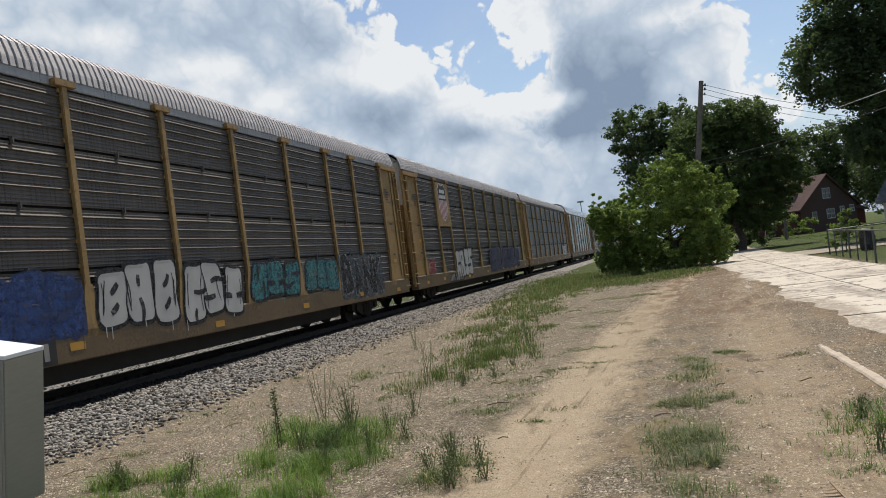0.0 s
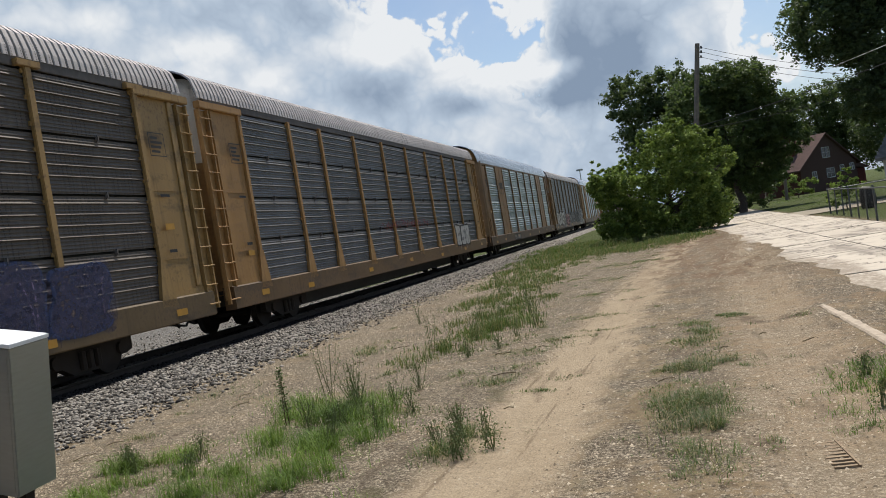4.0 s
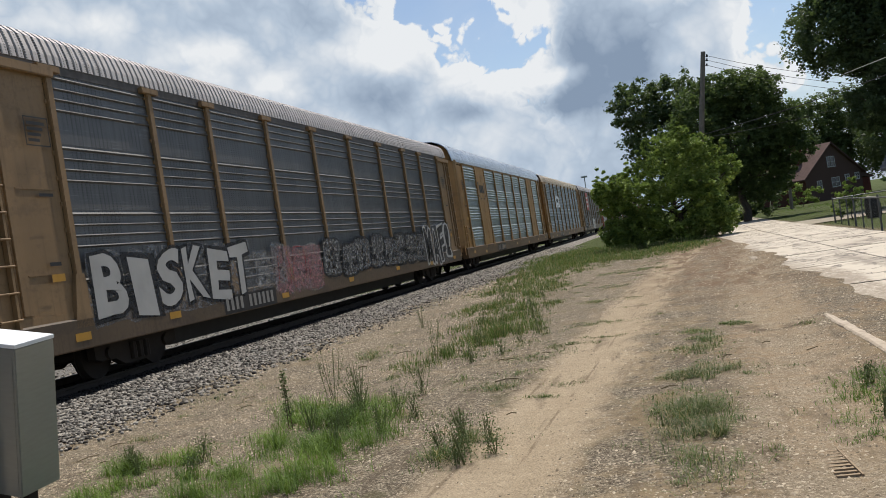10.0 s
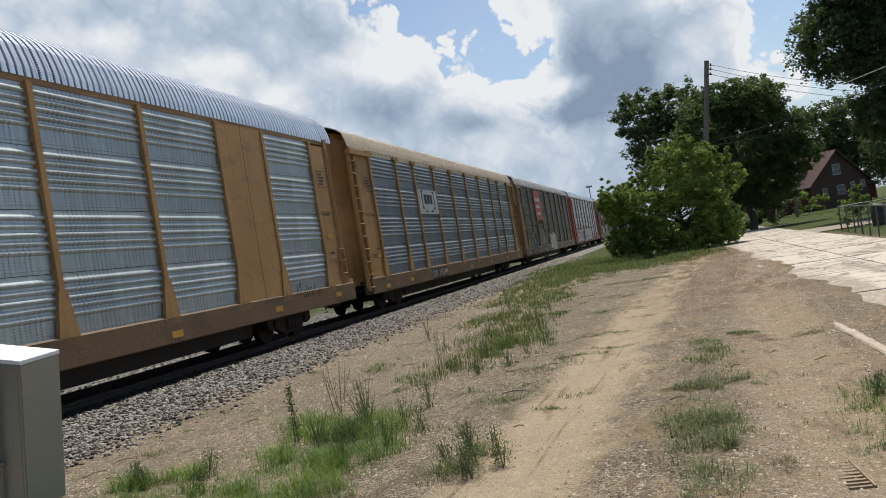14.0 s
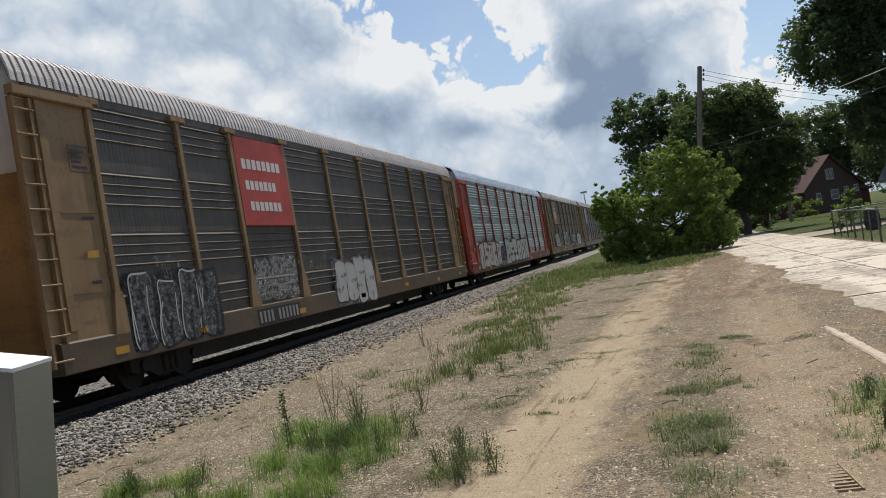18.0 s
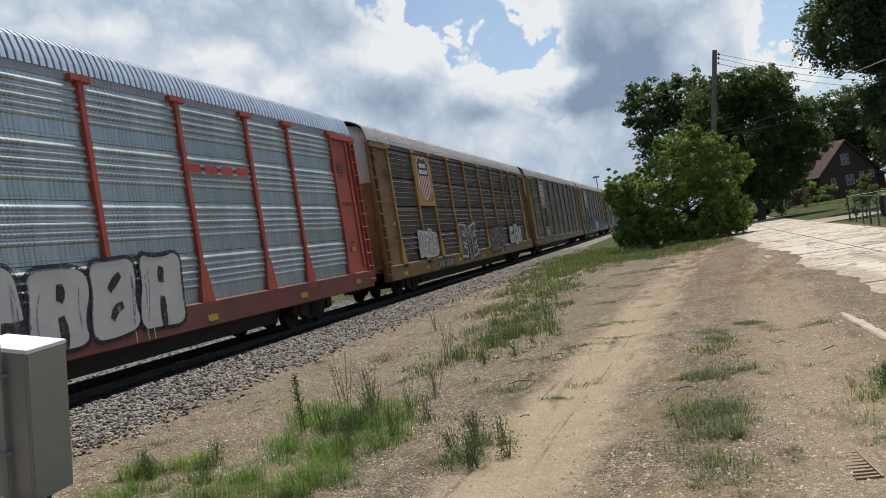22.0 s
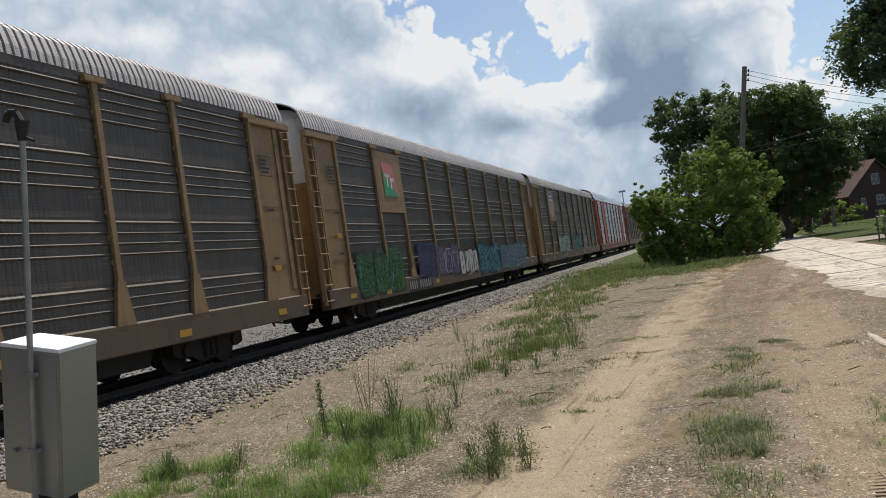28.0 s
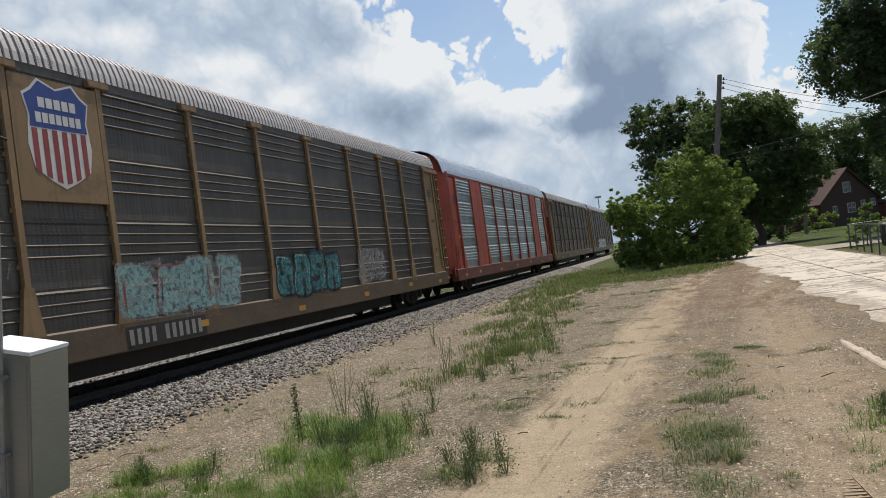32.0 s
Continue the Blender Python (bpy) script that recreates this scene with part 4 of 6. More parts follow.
def bowed(a, b, bow, n=5):
    """Points of a bowed line from a to b."""
    a, b = Vector(a), Vector(b)
    o = Vector((a.y - b.y, b.x - a.x)) * bow
    return [tuple(a.lerp(b, i / n) + o * 4 * (i / n) * (1 - i / n)) for i in range(n + 1)]


def graffiti(car, y0, y1, z0, z1, letters, fill, line, inner, seed, label, cloud=None):
    """A row of fat sprayed shapes, each of a few bowed strokes with a dark edge; no legible letters."""
    rnd = random.Random(seed)
    mats = ["spray_" + k for k in (fill, line, inner, cloud or fill)]
    z1 = min(z1, 2.22)
    w = (y1 - y0) / letters
    if cloud:
        bm = bmesh.new()
        n = 6 * letters
        top = [(y0 - 0.1 + (y1 - y0 + 0.2) * i / n, z1 - 0.02 + rnd.uniform(-0.22, 0.06)) for i in range(n + 1)]
        low = [(y1 + 0.1 - (y1 - y0 + 0.2) * i / n, z0 + rnd.uniform(-0.06, 0.14)) for i in range(n + 1)]
        flat_poly(bm, rounded(top + low), 0, 3)
        link("graffiti_ground", to_mesh(bm, "graffiti_ground", *mats), car, cloud.replace("_", " ") + " sprayed cloud")
    for k in range(letters):
        bm = bmesh.new()
        a, b = y0 + (k - 0.02) * w, y0 + (k + 1.02) * w
        lo, hi = z0 + rnd.uniform(0.0, 0.10) * (z1 - z0), z1 - rnd.uniform(0.0, 0.16) * (z1 - z0)
        h, lean = hi - lo, rnd.uniform(-0.10, 0.18) * w
        j = lambda q: rnd.uniform(-q, q)
        at = lambda u, v: (a + (b - a) * u + lean * v, lo + h * v)
        edge = [at(0.02 + j(.04), 0.02 + j(.03)), at(0.5 + j(.1), j(.04)), at(0.98 + j(.04), 0.03 + j(.05)), at(0.90 + j(.09), 0.35 + j(.06)), at(0.99 + j(.05), 0.62 + j(.08)),
                at(0.95 + j(.06), 0.98 + j(.05)), at(0.5 + j(.12), 0.98 + j(.06)), at(0.03 + j(.06), 0.99 + j(.05)), at(0.10 + j(.08), 0.62 + j(.08)), at(j(.05), 0.36 + j(.08))]
        mid = Vector(at(0.5, 0.5))
        rim = 0.055 + 0.03 * (cloud is None)
        fat = [tuple(Vector(q) + (Vector(q) - mid).normalized() * rim) for q in edge]
        flat_poly(bm, rounded(fat, 2), 1 + 0.04 * (k % 2), 1)
        flat_poly(bm, rounded(edge, 2), 2 + 0.04 * (k % 2), 0)
        # slots and counters that part the legs and bowls of the letter
        t = rnd.uniform(0.09, 0.14)
        slots = {0: [((0.5, 0.0), (0.5, 0.38)), ((0.5, 0.62), (0.52, 0.78))], 1: [((0.34, 1.0), (0.36, 0.55)), ((0.66, 0.0), (0.62, 0.48))], 2: [((1.0, 0.66), (0.46, 0.64)), ((0.0, 0.33), (0.55, 0.35))],
                 3: [((0.42, 0.60), (0.62, 0.76)), ((0.42, 0.24), (0.62, 0.38))], 4: [((1.0, 0.52), (0.45, 0.5)), ((0.5, 0.0), (0.5, 0.2))], 5: [((0.0, 0.35), (0.36, 0.34)), ((1.0, 0.35), (0.66, 0.34))]}[rnd.randrange(6)]
        for p, q in slots:
            line_ = bowed(at(*p), at(*q), j(0.15), 4)
            ribbon(bm, line_, t * min(w, h) * 0.62, 3 + 0.03 * (k % 2), 3 if cloud else 1)
        for _ in range(2):
            u = rnd.choice((0.14, 0.82))
            ribbon(bm, bowed(at(u, 0.2 + j(.1)), at(u + j(.1), 0.75 + j(.1)), j(0.1), 4), 0.016, 3.5, 2)
        ribbon(bm, [(q[0], q[1]) for q in rounded(edge, 2)[20:]], 0.018, 4, 2 if rnd.random() < 0.4 else 1)
        # runs of paint below the strokes
        for _ in range(rnd.choice((0, 1, 1, 2))):
            y, l = rnd.uniform(a, b), rnd.uniform(0.08, 0.3)
            ribbon(bm, [(y, lo + 0.05), (y, lo - l * 0.5), (y + j(.01), max(lo - l, 0.64))], 0.014, 2.5, 0)
        link("graffiti", to_mesh(tied(bm), "graffiti", *mats), car, label)


def sprayed_word(car, text, y0, y1, z0, z1, fill, line, seed, label, cloud):
    """A legible sprayed word: swollen block letters, a thick edge and a sprayed cloud."""
    rnd = random.Random(seed)
    mats = ["spray_" + k for k in (fill, line, cloud)]
    w = (y1 - y0) / len(text)
    bm = bmesh.new()
    n = 5 * len(text)
    top = [(y0 - 0.12 + (y1 - y0 + 0.24) * i / n, z1 + 0.06 + rnd.uniform(-0.10, 0.06)) for i in range(n + 1)]
    low = [(y1 + 0.12 - (y1 - y0 + 0.24) * i / n, z0 - 0.06 + rnd.uniform(-0.06, 0.08)) for i in range(n + 1)]
    flat_poly(bm, rounded(top + low), 0, 2)
    link("graffiti_ground", to_mesh(bm, "graffiti_ground", *mats), car, cloud + " sprayed cloud")
    for k, ch in enumerate(text):
        bm = bmesh.new()
        for fat, layer, index in ((0.085, 1, 1), (0.035, 2, 0)):
            cu = bpy.data.curves.new("letter", "FONT")
            cu.body, cu.offset, cu.resolution_u = ch, fat, 3
            tmp = bpy.data.objects.new("letter", cu)
            me = bpy.data.meshes.new_from_object(tmp)
            xs = [v.co.x for v in me.vertices]
            ys = [v.co.y for v in me.vertices]
            if fat > 0.05:
                x0, x1, b0, b1 = min(xs), max(xs), min(ys), max(ys)
                tilt, drop = rnd.uniform(-0.12, 0.12), rnd.uniform(-0.05, 0.05)
            made = []
            for v in me.vertices:
                u, q = (v.co.x - x0) / (x1 - x0), (v.co.y - b0) / (b1 - b0)
                y = y0 + (k - 0.04 + 1.08 * u + tilt * (q - 0.5) + 0.05 * math.sin(5 * q + k)) * w
                made.append(bm.verts.new((LAYER + 0.003 * (layer + 0.04 * (k % 2)), y, z0 + (q + drop + 0.05 * math.sin(4 * u + 2 * k)) * (z1 - z0))))
            for f in me.polygons:
                g = bm.faces.new([made[i] for i in f.vertices])
                g.material_index = index
                g.normal_update()
                if g.normal.x < 0:
                    g.normal_flip()
            bpy.data.objects.remove(tmp)
            bpy.data.curves.remove(cu)
            bpy.data.meshes.remove(me)
        link("graffiti", to_mesh(tied(bm), "graffiti", *mats), car, label)


def tag_lines(car, y0, y1, z0, z1, ink, seed, label):
    """Thin looping spray lines."""
    rnd = random.Random(seed)
    bm = bmesh.new()
    n = max(3, int((y1 - y0) / 0.22))
    for k in range(n):
        y = y0 + (y1 - y0) * k / n
        pts = [(y + rnd.uniform(0, .25), rnd.uniform(z0, z1)) for _ in range(4)]
        pts = rounded(pts, 2)
        for a, b in zip(pts, pts[1:]):
            d = Vector((b[0] - a[0], b[1] - a[1]))
            if d.length < 0.01:
                continue
            o = Vector((-d.y, d.x)).normalized() * 0.014
            flat_poly(bm, [(a[0] - o.x, a[1] - o.y), (b[0] - o.x, b[1] - o.y), (b[0] + o.x, b[1] + o.y), (a[0] + o.x, a[1] + o.y)], 1)
    link("graffiti", to_mesh(tied(bm), "graffiti", "spray_" + ink), car, label)


def bars(car, rows, mat, label, layer=3, name="stencil"):
    """Plain bars that stand for lettering: (y0, y1, z0, z1)."""
    bm = bmesh.new()
    for y0, y1, z0, z1 in rows:
        flat_poly(bm, [(y0, z0), (y1, z0), (y1, z1), (y0, z1)], layer)
    return link(name, to_mesh(tied(bm), name, mat), car, label)


def words(y0, y1, z0, z1, n, gap=0.25):
    """n glyph-sized bars in a row."""
    w = (y1 - y0) / n
    return [(y0 + i * w, y0 + (i + 1 - gap) * w, z0, z1) for i in range(n)]


def road_number(car, y0=-7.7, y1=-5.4, z0=0.68, z1=0.98):
    bars(car, [(y0 - 0.08, y1 + 0.08, z0 - 0.04, z1 + 0.05)], "black_steel", "black stencil ground", 1, "number_board")
    m = y0 + (y1 - y0) * 0.36
    for row in words(y0, m, z0 + .03, z1, 4, 0.45) + words(m + 0.2, y1, z0 + .03, z1, 6, 0.45):
        bars(car, [row], "faded_stencil", "", 3)


SHIELD = [(-0.5, 0.34), (-0.38, 0.40), (-0.26, 0.5), (0.0, 0.43), (0.26, 0.5), (0.38, 0.40), (0.5, 0.34), (0.44, 0.15), (0.48, -0.12), (0.42, -0.34), (0.2, -0.45), (0.0, -0.52), (-0.2, -0.45), (-0.42, -0.34), (-0.48, -0.12), (-0.44, 0.15)]


def shield_sign(car, y0, y1, z0, z1, plate, blue, size=1.0):
    """Painted plate with a striped shield."""
    def make():
        return to_mesh(boxed(-0.02, 0.03, 0.03, y1 - y0 - 0.03, 0, z1 - z0, 0.006), "sign_plate", plate)
    ob = link("sign_plate", shared(("plate", plate, round(y1 - y0, 2), round(z1 - z0, 2)), make), car, "painted sign plate", Matrix.Translation((FACE - 0.01, y0, z0)))
    cy, cz, w, h = (y0 + y1) / 2, (z0 + z1) / 2 + 0.12, 1.45 * size, 1.62 * size
    bm = bmesh.new()
    flat_poly(bm, [(cy + y * w * 1.06, cz + z * h * 1.05) for y, z in SHIELD], 1, 0)
    flat_poly(bm, [(cy + y * w, cz + z * h) for y, z in SHIELD[:8]] + [(cy + 0.455 * w, cz + 0.04 * h), (cy - 0.455 * w, cz + 0.04 * h)] + [(cy + SHIELD[15][0] * w, cz + SHIELD[15][1] * h)], 2, 1)
    for i in range(6):
        a = -0.44 + i * 0.155
        b = a + 0.085
        low = lambda q: -0.50 + 0.36 * abs(q) ** 1.3
        flat_poly(bm, [(cy + a * w, cz + low(a) * h), (cy + b * w, cz + low(b) * h), (cy + b * w, cz + 0.03 * h), (cy + a * w, cz + 0.03 * h)], 2, 2)
    for (a, b, n), zz in (((-0.3, 0.32, 5), 0.24), ((-0.36, 0.38, 7), 0.09)):
        for y0_, y1_, z0_, z1_ in words(a, b, zz, zz + 0.10, n, 0.2):
            flat_poly(bm, [(cy + y0_ * w, cz + z0_ * h), (cy + y1_ * w, cz + z0_ * h), (cy + y1_ * w, cz + z1_ * h), (cy + y0_ * w, cz + z1_ * h)], 3, 0)
    me = to_mesh(tied(bm), "shield", "sign_white", blue, "sign_stripe")
    for v in me.vertices:
        v.co.x -= 0.006
    link("shield", me, car, "striped shield emblem")


def bracket_mark(car, y0, y1, z0, z1, mat, layer):
    """Square brackets round three blocks, with four dots below."""
    w, h = y1 - y0, z1 - z0
    rows = []
    for e, d in ((y0, w), (y1, -w)):
        rows.append(tuple(sorted((e, e + 0.055 * d))) + (z0 + 0.14 * h, z1))
        for lo, hi in ((z1 - 0.09 * h, z1), (z0 + 0.14 * h, z0 + 0.22 * h)):
            rows.append(tuple(sorted((e + 0.055 * d, e + 0.13 * d))) + (lo, hi))
    lo, hi = z0 + 0.38 * h, z0 + 0.82 * h
    for i in range(3):
        a = y0 + w * (0.19 + 0.22 * i)
        b = a + 0.19 * w
        rows.append((a, b, lo, hi))
    for q in (0.2, 0.3, 0.64, 0.74):
        rows.append((y0 + q * w, y0 + (q + 0.07) * w, z0, z0 + 0.1 * h))
    bars(car, rows, mat, "dark bracket emblem", layer, "emblem")


for i, car in enumerate(CARS):
    for k, y in enumerate((-12.6, -9.9, -5.0, -0.4, 4.2, 8.6, 12.4)):
        z = 0.72 + 0.04 * ((i + k) % 3)
        bars(car, [(y, y + 0.38, z, z + 0.13)], "reflector", "", 2, "reflector")
    # small stencilled notices on the end panels
    for s in (-1, 1):
        y = s * 12.25 + (0.2 if s > 0 else -0.75)
        rows = [(y, y + 0.55, z, z + 0.02) for z in (3.9, 4.35)] + [(y, y + 0.02, 3.9, 4.37), (y + 0.53, y + 0.55, 3.9, 4.37)]
        rows += [(y + 0.06, y + 0.06 + 0.05 * (5 + (i + j) % 4), 3.97 + 0.09 * j, 4.02 + 0.09 * j) for j in range(4)]
        rows += [(y + 0.1, y + 0.42, 3.1, 3.15), (y + 0.1, y + 0.36, 2.0, 2.06)]
        for row in rows:
            bars(car, [row], "sign_ink", "", -4, "stencil_line")
        bars(car, [(y + 0.1, y + 0.4, 2.45 if i % 2 else 1.75, 2.57 if i % 2 else 1.87)], "reflector", "", -4, "label")
for i, (a, b) in {0: (-7.7, -5.4), 1: (-8.7, -6.1), 3: (-6.4, -4.05), 4: (-7.75, -5.4), 5: (-6.4, -4.2), 6: (-6.9, -4.7), 7: (-7.2, -5.0), 8: (-7.35, -5.25), 9: (-8.1, -5.8), 10: (-7.85, -5.3), 11: (-7.8, -5.5), 12: (-7.2, -4.8)}.items():
    road_number(CARS[i], a, b)

shield_sign(CARS[1], -9.35, -7.25, 3.15, 5.10, "yellow_paint", "sign_ink")
shield_sign(CARS[9], -9.35, -7.25, 3.15, 5.10, "rusty_yellow_paint", "sign_ink")
shield_sign(CARS[10], -9.35, -7.25, 3.15, 5.10, "tan_paint", "sign_blue")
shield_sign(CARS[12], -9.35, -7.25, 3.15, 5.10, "tan_paint", "sign_blue")
link("sign_plate", to_mesh(boxed(-0.02, 0.03, 0.03, 2.12, 0, 1.9, 0.006), "sign_plate", "tan_paint"), CARS[11], "tan sign plate", Matrix.Translation((FACE - 0.01, -9.38, 3.2)))
bm = bmesh.new()
flat_poly(bm, [(-8.9, 4.78), (-7.95, 4.72), (-7.62, 3.75), (-8.88, 3.72)], 2, 1)
flat_poly(bm, [(-8.9, 4.5), (-8.25, 4.15), (-7.62, 3.72), (-8.88, 3.70)], 3, 0)
for y0, y1, z0, z1 in ((-8.75, -8.35, 4.32, 4.42), (-8.6, -8.5, 4.0, 4.4), (-8.28, -8.18, 3.95, 4.3), (-8.18, -7.98, 4.2, 4.3)):
    flat_poly(bm, [(y0, z0), (y1, z0), (y1, z1), (y0, z1)], 4, 2)
link("emblem", to_mesh(tied(bm), "emblem", "sign_green", "sign_pink", "sign_white"), CARS[11], "green and pink slanted emblem")
link("sign_plate", to_mesh(boxed(-0.02, 0.03, 0.08, 2.78, 0, 2.12, 0.006), "sign_plate", "sign_red"), CARS[7], "red sign plate", Matrix.Translation((FACE - 0.01, -7.2, 3.0)))
bars(CARS[7], words(-6.85, -4.75, 4.36, 4.60, 8) + words(-6.80, -5.15, 3.86, 4.08, 7) + words(-6.70, -5.0, 3.36, 3.58, 7), "sign_white", "white painted lettering as bars", -1, "sign_lettering")
bracket_mark(CARS[3], -9.05, -7.5, 3.55, 4.40, "sign_ink", -11)
bracket_mark(CARS[5], -9.25, -7.6, 3.50, 4.42, "sign_ink", -11)
link("sign_plate", to_mesh(boxed(-0.005, 0.004, 0.06, 2.79, 0, 0.98, 0.001), "sign_plate", "bright_roof_sheet"), CARS[6], "whitewashed sheet", Matrix.Translation((FACE - 0.002, -7.2, 3.22)))
bracket_mark(CARS[6], -6.7, -4.85, 3.30, 4.16, "sign_ink", -7)
bars(CARS[8], words(4.35, 7.0, 3.74, 3.92, 4), "sign_red", "red slanted emblem as bars", 1, "emblem")

for i, y0, y1, z0, z1, n, fill, line, inner, cloud in (
        (0, -6.9, -4.6, 0.95, 2.1, 3, "blue", "navy", "blue", "navy"), (0, -4.2, -1.7, 1.0, 2.2, 3, "white", "black", "black", None), (0, -1.5, 0.9, 0.9, 2.15, 3, "white", "black", "black", None),
        (0, 1.4, 4.1, 1.15, 2.1, 3, "teal", "black", "navy", None), (0, 4.5, 6.9, 1.15, 2.05, 3, "teal", "black", "navy", "grey"), 
        (1, -12.1, -10.9, 1.15, 1.8, 2, "red", "grey", "white", None), (1, -7.3, -3.9, 0.75, 2.3, 4, "white", "black", "black", None), (1, 0.7, 10.5, 0.75, 2.1, 6, "purple", "navy", "violet", "purple"),
        (2, 7.4, 10.1, 0.95, 2.05, 3, "white", "black", "black", "grey"),
        (4, -5.2, -2.3, 0.75, 2.0, 3, "pink", "faded_white", "red", "pink"), (4, -2.1, 8.2, 0.95, 2.1, 8, "faded_white", "black", "grey", None), 
        (7, -12.0, -8.9, 0.70, 2.15, 4, "grey", "black", "white", "black"), (7, -7.1, -4.8, 1.2, 2.55, 3, "faded_white", "faded_white", "grey", None), (7, -2.3, 1.1, 0.62, 2.1, 4, "white", "grey", "grey", "grey"),
        (8, -11.9, -6.3, 0.70, 2.25, 5, "white", "black", "red", "red"), (8, -6.2, -4.75, 1.05, 1.8, 2, "violet", "black", "purple", None), (8, -4.7, 3.4, 0.68, 2.2, 6, "white", "black", "violet", None),
        (9, -10.4, -7.9, 1.15, 2.3, 4, "faded_white", "white", "grey", None), (9, 1.6, 5.3, 0.85, 2.3, 3, "faded_white", "black", "grey", None), (9, 6.8, 10.4, 1.0, 2.2, 3, "white", "black", "black", None),
        (10, -8.7, -7.55, 1.1, 2.0, 2, "white", "black", "grey", None),
        (11, -11.9, -8.2, 0.72, 2.15, 3, "green", "black", "teal", "green"), (11, -6.6, -4.6, 0.95, 2.2, 2, "purple", "navy", "blue", "purple"), (11, -4.4, -1.8, 0.9, 2.1, 3, "violet", "purple", "white", "purple"), (11, -1.6, 1.0, 0.85, 1.95, 4, "white", "black", "grey", None),
        (11, 1.3, 5.0, 0.70, 2.05, 4, "teal", "navy", "navy", "navy"), (11, 5.4, 11.0, 0.72, 1.95, 5, "violet", "teal", "pale_teal", "teal"),
        (12, -7.3, -3.2, 1.12, 2.3, 4, "pale_teal", "faded_white", "red", "faded_white"), (12, -1.4, 2.5, 1.1, 2.35, 4, "teal", "black", "pale_teal", None), (12, 4.0, 6.4, 1.15, 2.55, 2, "faded_white", "faded_white", "faded_white", None),
        (15, -8.0, 1.0, 0.9, 2.1, 6, "white", "black", "grey", None)):
    graffiti(CARS[i], y0, y1, z0, z1, n, fill, line, inner, i * 50 + int((y0 + 14) * 7), fill.replace("_", " ") + " sprayed graffiti shapes", cloud)
sprayed_word(CARS[4], "BISKET", -12.0, -6.4, 0.95, 2.15, "white", "black", 3, "white block letters sprayed with a black edge", "grey")
sprayed_word(CARS[0], "BANK", 7.2, 11.0, 0.80, 2.05, "black", "faded_white", 6, "black letters sprayed with a faded white edge", "slate")
sprayed_word(CARS[9], "EYE", -4.2, -1.2, 0.85, 2.35, "slate", "white", 4, "slate grey swollen letters sprayed with a white edge", "black")
graffiti(CARS[4], -6.2, -4.5, 1.0, 2.1, 2, "faded_white", "grey", "grey", 8, "faded white sprayed graffiti shapes")
sprayed_word(CARS[4], "MAF!", 8.3, 12.3, 0.75, 2.3, "black", "white", 5, "black block letters sprayed with a white edge", "grey")
for i, y0, y1, z0, z1, ink in ((1, -12.1, -11.0, 2.15, 2.45, "faded_white"), (7, -11.3, -9.9, 1.6, 2.5, "faded_white"), (7, -4.7, -2.6, 1.7, 2.4, "faded_white"), (9, -11.8, -10.5, 1.4, 2.2, "faded_white"), (12, -12.0, -9.6, 1.9, 2.4, "faded_white"), (2, -3.0, 3.0, 2.0, 2.4, "red"), (11, -8.1, -6.8, 1.2, 2.0, "black"), (5, 9.8, 11.4, 0.9, 1.4, "black"), (1, -4.0, -2.2, 1.4, 2.1, "faded_white")):
    tag_lines(CARS[i], y0, y1, z0, z1, ink, i * 9 + int(y1), "thin looping spray lines")

# ---- road, kerb, driveway ----
s = Shade("concrete", 0.85, 0.0, 0.3)
p = s.pos("World")
x, y, z = s.xyz(p)
grain, stain, wide = s.noise(p, 12, 7, 0.65), s.noise(p, 0.9, 6, 0.6), s.noise(s.scaled(p, (0.9, 0.22, 1)), 1.0, 5)
c = s.mix(s.random(), (0.484, 0.417, 0.328), (0.569, 0.499, 0.398))
c = s.mix(s.step(stain, 0.5, 0.72), c, (0.281, 0.242, 0.199))
c = s.mix(s.math("MULTIPLY", s.step(wide, 0.55, 0.68), 0.75), c, (0.211, 0.176, 0.14))
vein = s.math("ABSOLUTE", s.math("SUBTRACT", s.noise(p, 0.55, 5, 0.6), 0.5))
c = s.mix(s.math("MULTIPLY", s.step(vein, 0.016, 0.005), 0.85), c, (0.0936, 0.078, 0.0624))
edge = s.math("ADD", s.math("SUBTRACT", x, 2.5), s.math("MULTIPLY_ADD", wide, 2.6, -1.3))
edge = s.math("SUBTRACT", edge, s.math("MULTIPLY", s.step(y, 26.0, 8.0), 0.45))
drift = s.math("MULTIPLY", s.step(edge, 0.35, -0.15), s.step(grain, 0.3, 0.6))
c = s.mix(drift, c, s.mix(grain, (0.211, 0.168, 0.121), (0.335, 0.269, 0.195)))
s.bump(grain, 0.35, 0.01)
s.done(s.mix(s.math("MULTIPLY", grain, 0.3), c, (0.234, 0.203, 0.172)))
plain("tar", (0.039, 0.0328, 0.0273), 0.9)
plain("kerb_concrete", (0.406, 0.335, 0.254), 0.95, 0.0, 0.35, 14.0, 0.8)
plain("drive_gravel", (0.273, 0.234, 0.172), 0.95)


def road_x(y):
    """Left edge of the carriageway."""
    return 1.95 + max(0.0, y - 45) * 0.035


